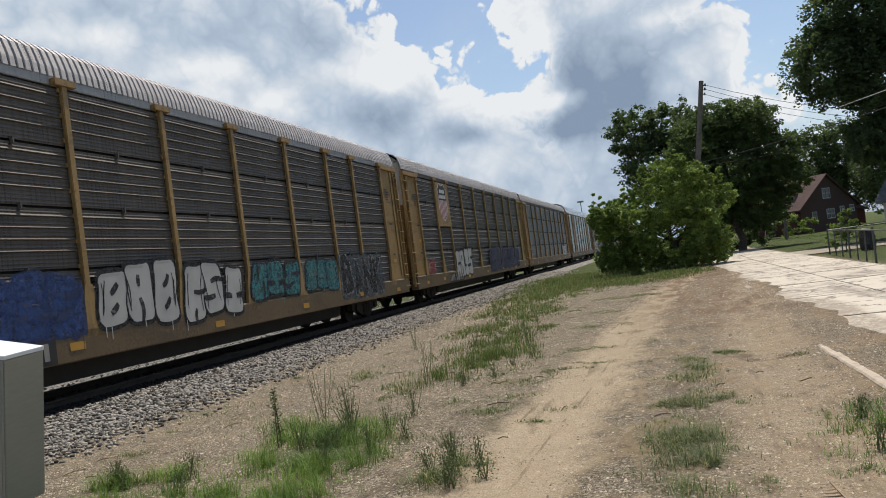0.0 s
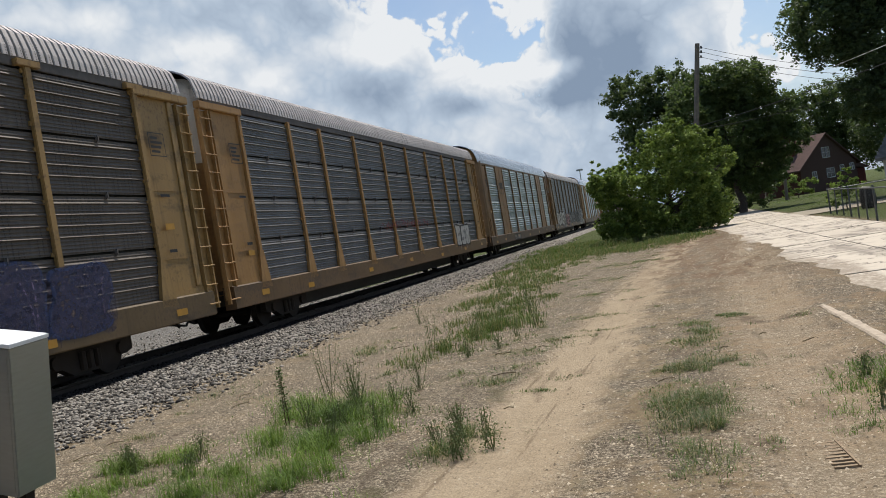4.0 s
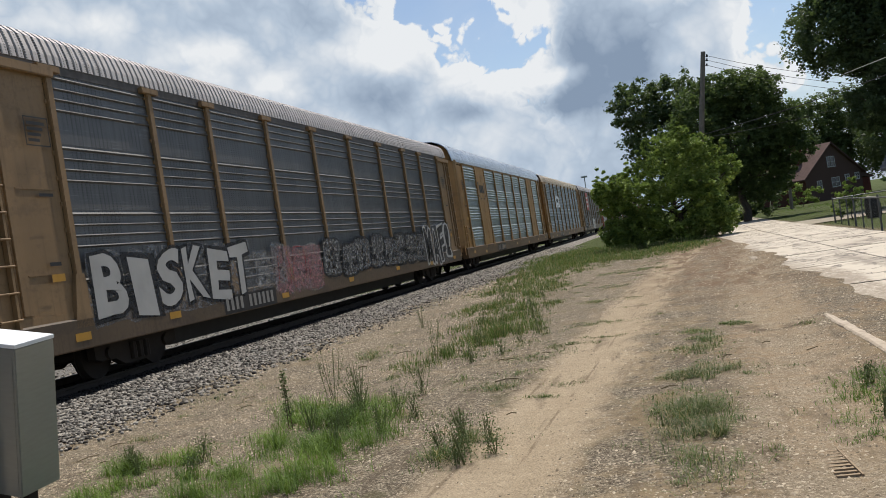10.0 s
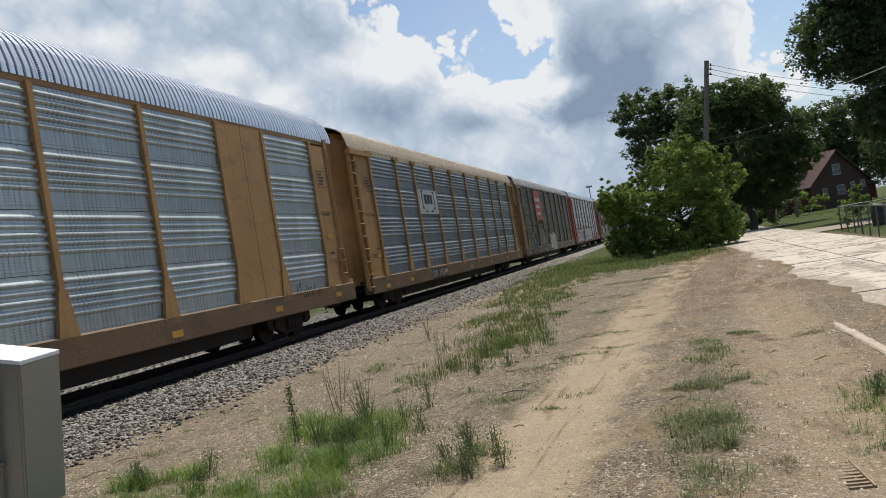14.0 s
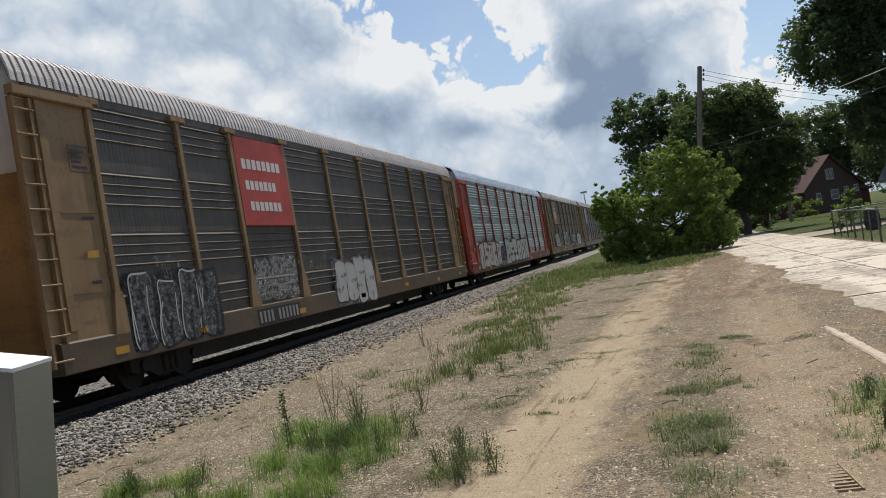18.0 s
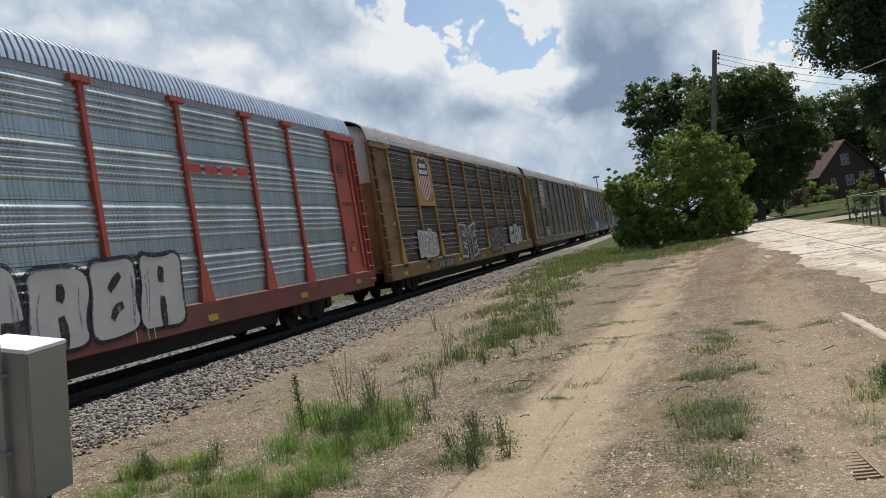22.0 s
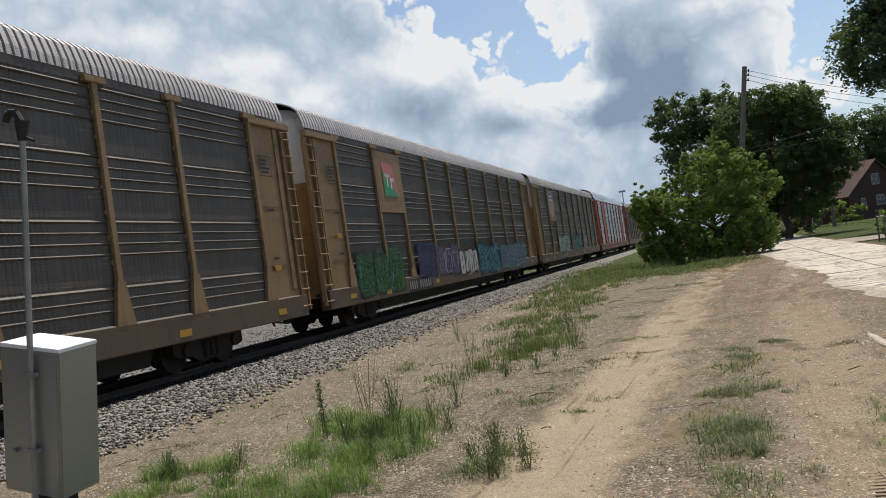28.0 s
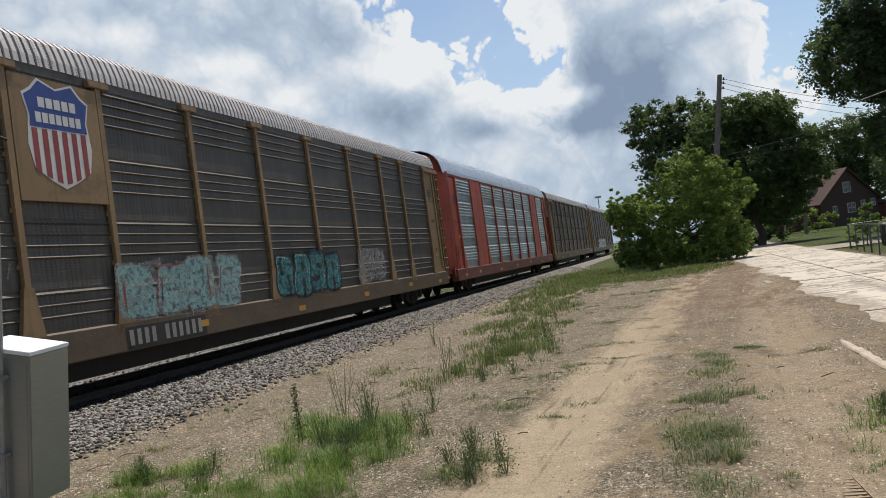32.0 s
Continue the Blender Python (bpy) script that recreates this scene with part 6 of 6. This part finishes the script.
tree("tree", (14.5, 56, 0), [(-3.4, 0, 10.5, 2.6, 2.6, 2.6), (0, 0, 9.5, 3.4, 3.0, 3.4), (-1.4, 0, 13.4, 3.0, 3.0, 2.8), (3, 0, 11.5, 3.5, 3.2, 4.0), (-1.8, -0.4, 5.8, 1.8, 2.2, 1.4), (2.8, 0, 6.6, 3.2, 3.0, 2.4), (0.8, 0, 16, 3.4, 3, 2.6), (6, 0, 8, 2.6, 2.6, 3.4)], 150000, 0.23, "dark_tree_leaf", "very tall dark maple over the garage", 0.42, 0.28)
tree("tree", (21.0, 130, 0), [(0, 0, 10.0, 4.4, 3.0, 4.0), (-4.4, 0, 7.5, 3.2, 2.6, 3.4), (4.2, 0, 10.0, 4.4, 3.0, 4.4), (0, 0, 5.4, 5.6, 3.0, 3.0), (8, 0, 7.5, 4.4, 3.0, 5.0)], 60000, 0.34, "tree_leaf", "green tree behind the brick house roof", 0.3)
tree("tree", (30.5, 116, 0), [(0, 0, 9.0, 5.4, 4.0, 4.0), (-4.0, 0, 6.0, 3.2, 3.4, 3.0), (5.2, 0, 7.0, 4.0, 4.0, 4.0)], 20000, 0.36, "dark_tree_leaf", "dark tree beside the brick house", 0.35)
tree("tree", (9.0, 102, 0), [(0, 0, 6.5, 3.0, 3.0, 3.0), (-3.4, 0, 5.0, 2.8, 2.6, 2.8), (2.4, 0, 4.0, 2.2, 2.2, 2.2)], 20000, 0.32, "dark_tree_leaf", "dark tree at the end of the road", 0.3)
tree("shrub", (5.2, 72, 0), [(0, 0, 1.4, 1.8, 1.5, 1.5), (2.2, 0.5, 1.2, 1.4, 1.2, 1.2), (-2.0, 0.4, 1.6, 1.6, 1.4, 1.6)], 5000, 0.26, "dark_tree_leaf", "dark shrub under the trees", 0.05, 0.3, "shrub", 3)
tree("shrub", (12.4, 93, 0), [(0, 0, 1.3, 1.0, 1.0, 1.2), (1.8, 0.3, 1.0, 1.0, 1.0, 0.9)], 1800, 0.24, "bush_leaf", "light green shrub by the house", 0.04, 0.3, "shrub", 2)
tree("sapling", (8.0, 43.2, 0), [(0, 0, 1.1, 0.5, 0.5, 0.5), (0.4, 0, 0.8, 0.5, 0.4, 0.5), (-0.4, 0, 0.6, 0.4, 0.4, 0.5), (0.1, 0, 1.6, 0.3, 0.3, 0.3)], 2600, 0.13, "bush_leaf", "light green sapling behind the wire fence", 0.03, 0.4, "sapling")
tree("sapling", (7.3, 27.4, 0), [(0, 0, 1.75, 0.35, 0.35, 0.3), (0.3, 0.1, 1.5, 0.3, 0.3, 0.25)], 500, 0.10, "bush_leaf", "young tree with a pale thin trunk by the fence", 0.03, 0.6, "sapling")

# far woods along the horizon
lobes = []
for i in range(70):
    x = -190 + i * 7.5 + prng.uniform(-2, 2)
    if x < -70 or x > 25:
        lobes.append((x, 330 + prng.uniform(-15, 15), 3.5 + prng.uniform(0, 2.5), 6.0, 5.0, 4.0 + prng.uniform(0, 2.0)))
v, f = leafy(crown_points(lobes, 12000), 1.1)
tagged(link("far_woods", fast_mesh("far_woods", v, f, ["dark_tree_leaf"])), "distant dark green line of woods", "woods", kind="stuff")


def weed(x, y, height, stems, kind):
    """Upright weed: seed stalk or airy stems with small leaves."""
    rnd = random.Random(int(x * 100) + int(y * 1000))
    root = tagged(new("weed"), "tall weed with a dense brown seed stalk" if kind == "dock" else "airy green weed with thin upright stems", "weed")
    root.location = (x, y, ground_z(x, y))
    pts = []
    for k in range(stems):
        a, sp = rnd.uniform(0, 6.28), (0.02 if kind == "dock" else 0.42) * height
        tip = Vector((math.cos(a) * sp * rnd.random(), math.sin(a) * sp * rnd.random(), height * rnd.uniform(0.75, 1.0)))
        foot = Vector((rnd.uniform(-.05, .05), rnd.uniform(-.05, .05), -0.02))
        part("stem", rod(bmesh.new(), foot, tip, 0.006 if kind == "dock" else 0.0035, 0.002, 5), "seed_stalk" if kind == "dock" else "green_stem", root)
        m = 150 if kind == "dock" else 26
        for j in range(m):
            f = rnd.uniform(0.25, 1.0) if kind == "dock" else rnd.uniform(0.12, 1.0)
            w = (0.026 if kind == "dock" else 0.05) * (1.15 - f * 0.5)
            c = foot.lerp(tip, f)
            pts.append((c.x + rnd.gauss(0, w), c.y + rnd.gauss(0, w), c.z))
    v, f = leafy(np.array(pts), 0.03 if kind == "dock" else 0.019)
    link("leaves", fast_mesh("leaves", v, f, ["weed_leaf"]), root)


weed(-4.11, 8.31, 0.66, 2, "dock")
for x, y, h_, n_ in [(-4.0, 9.25, 0.72, 9), (-3.72, 9.3, 0.5, 10), (-3.55, 8.9, 0.4, 9), (-3.0, 8.6, 0.35, 8), (-1.85, 6.75, 0.34, 12), (-1.95, 7.1, 0.3, 10), (-1.7, 7.0, 0.25, 8), (-2.35, 14.3, 0.55, 8), (-3.7, 12.6, 0.6, 7), (-3.2, 13.4, 0.5, 8),
                      (-3.15, 7.15, 0.34, 12), (-2.9, 7.7, 0.30, 10), (-3.4, 8.5, 0.42, 12), (-3.3, 7.8, 0.3, 12), (-4.35, 6.75, 0.22, 12), (-3.75, 8.0, 0.36, 12), (-2.75, 8.3, 0.26, 9), (-3.0, 9.5, 0.4, 9), (-1.6, 6.6, 0.2, 9), (-1.8, 6.35, 0.28, 12), (-2.05, 6.7, 0.24, 10), (1.35, 7.6, 0.2, 10), (1.25, 6.6, 0.22, 10), (-2.5, 13.2, 0.3, 8), (-3.1, 15.2, 0.45, 9), (-3.9, 17.0, 0.45, 9), (-5.25, 7.15, 0.26, 14), (-5.12, 7.05, 0.22, 14), (-4.55, 7.3, 0.26, 10), (-2.9, 11.6, 0.3, 8), (-5.3, 17.5, 0.5, 7), (-2.55, 12.1, 0.24, 8), (-3.0, 17.6, 0.5, 8), (-4.6, 23.0, 0.6, 8), (-3.2, 21.0, 0.5, 8)]:
    weed(x, y, h_, n_, "airy")

# ---- utility poles and wires ----
plain("pole_wood", (0.17, 0.145, 0.12), 0.9, 0.0, 0.3, 5.0, 0.5)
plain("wire_black", (0.02, 0.02, 0.02), 0.6)
plain("pale_cable", (0.55, 0.54, 0.50), 0.5)
plain("pale_wood", (0.42, 0.37, 0.29), 0.8)
plain("old_zinc", (0.30, 0.31, 0.30), 0.5, 0.4)


def utility_pole(foot, top, r, label):
    ob = tagged(new("utility_pole"), label, "utility pole")
    ob.location = foot
    t = Vector(top) - Vector(foot)
    part("pole", rod(bmesh.new(), (0, 0, -0.3), t, r, r * 0.72, 12), "pole_wood", ob)
    for k in (0.3, 0.55, 0.85):
        q = t * (1 - k / t.length)
        part("insulator", rod(rod(bmesh.new(), q, q + Vector((0.28, 0, 0)), 0.02), q + Vector((0.24, 0, -0.05)), q + Vector((0.24, 0, 0.1)), 0.05), "wire_black", ob, "dark insulator pin")


utility_pole((1.55, 55, 0), (3.42, 55, 10.8), 0.19, "weathered grey wooden utility pole, leaning")
utility_pole((11.4, 90, 0), (11.85, 90, 7.7), 0.16, "thin dark wooden utility pole on the lawn")


def hose(pts, r, n=5):
    """One unbroken round tube along points."""
    bm, rings = bmesh.new(), []
    for i, p in enumerate(pts):
        d = (pts[min(i + 1, len(pts) - 1)] - pts[max(i - 1, 0)]).normalized()
        u = d.cross(Vector((0, 0, 1))).normalized()
        w = u.cross(d)
        rings.append([bm.verts.new(p + (u * math.cos(6.283 * k / n) + w * math.sin(6.283 * k / n)) * r) for k in range(n)])
    for a, b in zip(rings, rings[1:]):
        for k in range(n):
            bm.faces.new((a[k], a[(k + 1) % n], b[(k + 1) % n], b[k]))
    return bm


def wire(a, b, sag, r, label="thin black overhead wire", mat="wire_black"):
    a, b = Vector(a), Vector(b)
    pts = [a.lerp(b, i / 14) - Vector((0, 0, sag * 4 * (i / 14) * (1 - i / 14))) for i in range(15)]
    tagged(part("overhead_wire", hose(pts, r), mat, None), label, "wire", "overhead wires")


wire((3.65, 55, 10.5), (26, 62, 7.4), 1.5, 0.013)
wire((3.6, 55, 10.25), (26, 62, 6.9), 1.6, 0.013)
wire((3.55, 55, 9.95), (26, 62, 6.3), 1.6, 0.013)
wire((2.75, 55, 5.9), (24, 34, 9.5), 0.8, 0.022, "thick black service cable")
wire((2.7, 55, 5.7), (20, 66, 8.2), 0.5, 0.014)
wire((10.6, 57, 8.0), (4.9, 11.5, 3.52), 0.0, 0.010, "pale service cable over the road", "pale_cable")
bm = rod(bmesh.new(), (0, 0, -0.1), (0.55, 0.3, 2.6), 0.05, 0.04)
stake = tagged(part("leaning_stake", bm, "pale_wood", None), "pale wooden stake leaning on the lawn", "stake")
stake.location = (8.1, 78, 0)
mast = tagged(new("light_mast"), "tall distant steel light mast", "light mast")
mast.location = (-21.5, 250, 0)
part("pole", rod(bmesh.new(), (0, 0, -0.3), (0, 0, 15), 0.2, 0.12), "old_zinc", mast)
part("lamp_head", boxed(-0.9, 0.9, -0.25, 0.25, 14.8, 15.3, 0.05), "old_zinc", mast)

# ---- brick house ----
s = Shade("brick", 0.9, 0.0, 0.2)
bt = s.n.new("ShaderNodeTexBrick")
s.l.new(s.scaled(s.pos(), (1, 1, 1)), bt.inputs["Vector"])
bt.inputs["Scale"].default_value = 4.0
s.put(bt.inputs["Color1"], (0.11, 0.03, 0.022))
s.put(bt.inputs["Color2"], (0.075, 0.022, 0.018))
s.put(bt.inputs["Mortar"], (0.08, 0.05, 0.04))
s.done(bt.outputs[0])
plain("brown_shingle", (0.085, 0.05, 0.042), 0.95, 0.0, 0.3, 4.0, 0.5)
plain("grey_shingle", (0.12, 0.125, 0.13), 0.95, 0.0, 0.3, 5.0, 0.5)
plain("white_trim", (0.36, 0.36, 0.345), 0.6, 0.0, 0.1)
plain("white_siding", (0.66, 0.66, 0.62), 0.6, 0.0, 0.08)
s = Shade("window_glass", 0.05, 0.0, 0.6)
s.done((0.03, 0.033, 0.036))


def window_on(parent, x, z, w, h, y, name="window"):
    """Sash window on a wall that faces -y."""
    fr = bmesh.new()
    for a in ((-w / 2 - 0.08, w / 2 + 0.08, -h / 2 - 0.1, -h / 2), (-w / 2 - 0.08, w / 2 + 0.08, h / 2, h / 2 + 0.08), (-w / 2 - 0.08, -w / 2, -h / 2, h / 2), (w / 2, w / 2 + 0.08, -h / 2, h / 2), (-w / 2, w / 2, -0.03, 0.03), (-0.025, 0.025, -h / 2, h / 2)):
        box(fr, a[0], a[1], -0.05, 0.03, a[2], a[3])
    ob = part(name, fr, "white_trim", parent, "white-framed sash window", Matrix.Translation((x, y, z)))
    part("pane", boxed(-w / 2, w / 2, -0.01, 0.02, -h / 2, h / 2), "window_glass", ob)


house = tagged(new("brick_house"), "dark red brick house with a steep brown gable roof", "house")
house.matrix_basis = pose(15.6, 108, 0.45, 0, 0, 40)
W, L, E, A = 9.4, 9.0, 2.5, 6.1
part("wall", prism(bmesh.new(), [(0, -0.6), (W, -0.6), (W, E), (W / 2, A), (0, E)], "y", 0, L), "brick", house, "dark red brick walls")
for sgn in (0, 1):
    a, b = ((-0.45, E - 0.32), (W / 2, A + 0.05)) if sgn == 0 else ((W + 0.45, E - 0.32), (W / 2, A + 0.05))
    part("roof", prism(bmesh.new(), [a, b, (b[0], b[1] + 0.16), (a[0], a[1] + 0.16)], "y", -0.35, L + 0.35), "brown_shingle", house, "brown shingle roof slope")
part("chimney", boxed(1.9, 2.5, 2.2, 2.9, 3.4, 6.3), "brick", house)
for x, z, w, h in ((W * 0.5 - 0.15, 4.0, 1.15, 1.1), (2.2, 1.35, 0.6, 1.1), (4.9, 1.55, 1.2, 1.0), (6.9, 1.9, 0.6, 0.6), (8.6, 1.9, 0.6, 0.7)):
    window_on(house, x, z, w, h, -0.01)
part("porch_roof", prism(bmesh.new(), [(W, 1.9), (W + 3.4, 1.5), (W + 3.4, 1.65), (W, 2.9)], "y", 1.0, 6.0), "brown_shingle", house)
part("porch", boxed(W + 0.01, W + 3.0, 1.3, 5.6, -0.5, 1.6), "brick", house)

# ---- white garage ----
garage = tagged(new("garage"), "white-sided garage with a grey shingled mansard roof", "garage")
garage.matrix_basis = pose(10.9, 48, 0, 0, 0, -17)
GW, GD = 9.0, 7.5
part("wall", boxed(0, GW, 0, GD, -0.1, 2.05), "white_siding", garage)
for k in range(11):
    part("siding_board", prism(bmesh.new(), [(-0.035, k * 0.18), (-0.004, k * 0.18 + 0.175), (-0.002, k * 0.18)], "x", -0.01, GW + 0.01), "white_siding", garage)
    part("siding_board", prism(bmesh.new(), [(-0.035, k * 0.18), (-0.004, k * 0.18 + 0.175), (-0.002, k * 0.18)], "y", 0, GD), "white_siding", garage)
bm = bmesh.new()
lo = [(-0.35, -0.35), (GW + 0.35, -0.35), (GW + 0.35, GD + 0.35), (-0.35, GD + 0.35)]
md = [(0.85, 0.85), (GW - 0.85, 0.85), (GW - 0.85, GD - 0.85), (0.85, GD - 0.85)]
v0 = [bm.verts.new((x, y, 1.95)) for x, y in lo]
v1 = [bm.verts.new((x, y, 2.08)) for x, y in lo]
v2 = [bm.verts.new((x, y, 4.2)) for x, y in md]
v3 = [bm.verts.new((3.4, GD / 2, 5.2)), bm.verts.new((GW - 3.4, GD / 2, 5.2))]
bm.faces.new(v0[::-1])
for a, b in ((v0, v1), (v1, v2)):
    for i in range(4):
        bm.faces.new((a[i], a[(i + 1) % 4], b[(i + 1) % 4], b[i]))
bm.faces.new((v2[0], v2[1], v3[1], v3[0]))
bm.faces.new((v2[1], v2[2], v3[1]))
bm.faces.new((v2[2], v2[3], v3[0], v3[1]))
bm.faces.new((v2[3], v2[0], v3[0]))
part("roof", bm, "grey_shingle", garage, "grey shingled mansard roof")
for k in range(13):
    f = k / 13
    z, o = 2.1 + 2.1 * f, -0.35 + 1.2 * f
    part("shingle_course", prism(bmesh.new(), [(o - 0.035, z), (o + 0.08, z + 0.15), (o + 0.08, z)], "x", o, GW - o), "grey_shingle", garage)
part("corner_board", boxed(-0.05, 0.06, -0.05, 0.06, 0, 1.98), "white_trim", garage)

# ---- chain-link fence ----
fence = tagged(new("chain_link_fence"), "low galvanised chain-link fence round a lawn", "fence")
line = [(6.2, 25.0), (6.35, 30.0), (6.75, 36.0), (7.05, 42.0), (14.5, 43.0)]
line2 = [(6.2, 25.0), (9.5, 24.6), (13.0, 24.2)]
mesh_v, mesh_f = [], []
plain("fence_wire", (0.11, 0.112, 0.11), 0.5, 0.5)
for pts in (line, line2):
    for (xa, ya), (xb, yb) in zip(pts, pts[1:]):
        n = max(1, round(math.hypot(xb - xa, yb - ya) / 2.4))
        for i in range(n + 1):
            x, y = xa + (xb - xa) * i / n, ya + (yb - ya) * i / n
            if i < n or (xb, yb) == pts[-1]:
                big = i == 0
                part("fence_post", rod(bmesh.new(), (x, y, -0.2), (x + (0.02 if big else 0.05), y, 1.14 if big else 1.06), 0.035 if big else 0.026, n=8), "fence_wire", fence)
        part("top_rail", rod(bmesh.new(), (xa, ya, 1.05), (xb, yb, 1.05), 0.022, n=6), "fence_wire", fence)
        d = Vector((xb - xa, yb - ya, 0))
        k = int(d.length / 0.075)
        u = d.normalized()
        side = Vector((-u.y, u.x, 0)) * 0.003
        for i in range(k):
            for s_ in (1, -1):
                a = Vector((xa, ya, 0.04 if s_ > 0 else 1.02)) + u * (i * 0.075)
                b = a + u * 0.6 + Vector((0, 0, 0.98 * s_))
                if (b - Vector((xa, ya, b.z))).length > d.length:
                    continue
                o = len(mesh_v)
                w = Vector((0, 0, 0.0022))
                mesh_v += [tuple(a - w), tuple(a + w), tuple(b + w), tuple(b - w)]
                mesh_f.append((o, o + 1, o + 2, o + 3))
tagged(link("wire_mesh", raw_mesh("wire_mesh", mesh_v, mesh_f, "fence_wire"), fence), kind="stuff")
part("brace", rod(bmesh.new(), (6.45, 25.1, 0.0), (6.62, 25.2, 1.0), 0.03), "pale_wood", fence, "pale leaning brace post")
part("brace", rod(bmesh.new(), (7.6, 25.0, 0.0), (7.35, 25.0, 1.05), 0.03), "fence_wire", fence)
barrel = tagged(new("barrel"), "dark weathered barrel behind the fence", "barrel")
barrel.matrix_basis = pose(8.45, 41.0, 0) @ Matrix.Scale(0.7, 4)
bm = bmesh.new()
for a, b, r0, r1 in ((0, 0.35, 0.42, 0.48), (0.35, 0.8, 0.48, 0.47), (0.8, 1.25, 0.47, 0.40)):
    rod(bm, (0, 0, a), (0, 0, b), r0, r1, 16)
part("body", bm, "black_steel", barrel)
part("lid", rod(bmesh.new(), (0, 0, 1.24), (0.02, 0, 1.32), 0.30, 0.24, 14), "pale_wood", barrel, "pale lid")

# ---- signal cabinet and mast beside the track ----
s = Shade("cabinet_metal", 0.38, 0.6, 0.5)
p = s.pos()
g = s.noise(s.scaled(p, (1, 1, 6)), 6, 5)
s.bump(g, 0.05, 0.002)
s.done(s.mix(g, (0.30, 0.305, 0.28), (0.40, 0.405, 0.375)), s.math("MULTIPLY_ADD", g, 0.25, 0.3))
# lid whiter than the body: sun on the top, put into its colour
plain("sunlit_lid", (0.80, 0.81, 0.82), 0.5, 0.0, 0.05)
cabinet = tagged(new("signal_cabinet"), "tilted grey aluminium trackside cabinet, its lid coloured sunlit white", "signal cabinet")
cabinet.matrix_basis = Matrix(((0.074, -0.979, 0.191, -5.409), (0.995, 0.060, -0.080, 5.929), (0.067, 0.196, 0.978, 0.15), (0, 0, 0, 1)))
CX, CY, CZ = 0.430, 0.632, 1.281
part("body", boxed(0, CX, 0, CY, 0, CZ - 0.03, 0.008), "cabinet_metal", cabinet)
part("lid", boxed(-0.003, CX + 0.003, -0.003, CY + 0.003, CZ - 0.03, CZ + 0.004, 0.003), "sunlit_lid", cabinet, "lid coloured white as if in full sun")
part("door", boxed(-0.004, -0.001, 0.03, CY - 0.03, 0.04, CZ - 0.10, 0.003), "cabinet_metal", cabinet)
part("hasp", boxed(-0.04, -0.01, CY * 0.72, CY * 0.72 + 0.05, CZ * 0.28, CZ * 0.28 + 0.03, 0.004), "old_zinc", cabinet)
part("leg", boxed(CX * 0.45, CX * 0.45 + 0.1, 0.12, 0.22, -0.5, 0.0), "tie_wood", cabinet, "dark wooden leg")
part("leg", boxed(CX * 0.45, CX * 0.45 + 0.1, CY - 0.22, CY - 0.12, -0.5, 0.0), "tie_wood", cabinet, "dark wooden leg")
bm = tube(bmesh.new(), [(-0.05, 0.25, -0.45), (-0.05, 0.25, CZ + 1.72)], 0.025, 10)
part("mast", bm, "old_zinc", cabinet, "slim galvanised conduit mast")
for z in (0.4, 1.05):
    part("clamp", boxed(-0.085, -0.012, 0.20, 0.30, z, z + 0.03), "old_zinc", cabinet)
bm = bmesh.new()
rod(bm, (-0.05, 0.25, CZ + 1.70), (-0.05, 0.25, CZ + 1.86), 0.035, 0.06, 10)
tube(bm, [(-0.05, 0.25, CZ + 1.84), (-0.05, 0.31, CZ + 1.92), (-0.05, 0.38, CZ + 1.92), (-0.05, 0.42, CZ + 1.85)], 0.03, 8)
rod(bm, (-0.05, 0.13, CZ + 1.70), (-0.05, 0.25, CZ + 1.74), 0.012)
part("weather_head", bm, "black_steel", cabinet, "black curved weather head")

# small litter: a rusty grating in the dirt
grate = tagged(new("grating"), "rusty steel grating half buried in dirt", "grating")
plain("buried_rust", (0.26, 0.19, 0.12), 0.95)
grate.matrix_basis = pose(0.75, 5.64, ground_z(0.75, 5.64) - 0.002, 0, 0, 4)
for i in range(9):
    part("bar", boxed(-0.06, 0.07, -0.27 + i * 0.065, -0.245 + i * 0.065, -0.02, 0.007), "buried_rust", grate)
for x in (0.075,):
    part("side_bar", boxed(x, x + 0.012, -0.28, 0.29, -0.02, 0.010), "buried_rust", grate)
rnd = random.Random(8)
for k in range(26):
    x, y = rnd.uniform(-6.5, 1.6), rnd.uniform(5.5, 14)
    a = rnd.uniform(0, 3.14)
    l_ = rnd.uniform(0.08, 0.3)
    z = ground_z(x, y) + 0.008
    q = Vector((math.cos(a) * l_, math.sin(a) * l_, 0.0))
    tagged(part("twig", tube(bmesh.new(), [Vector((x, y, z)), Vector((x, y, z + 0.012)) + q * 0.5, Vector((x, y, z)) + q], 0.005, 5), "seed_stalk", None), "dry brown twig on the dirt", "twig", "twigs on the dirt")


# ---- what moves ----
def motions():
    for car, y in zip(CARS, CENTRES):
        walk(car, [(t, pose(TRACK_X, y - SPEED * t, RAIL_Z)) for t in (0, 8, 16, 24, 32)])
    for wheel in WHEELS:
        x, y, z = wheel.location
        walk(wheel, [(k / FPS, pose(x, y, z, (math.degrees(SPEED / 0.42) * k / FPS) % 360)) for k in range(32 * FPS + 1)])


motions()
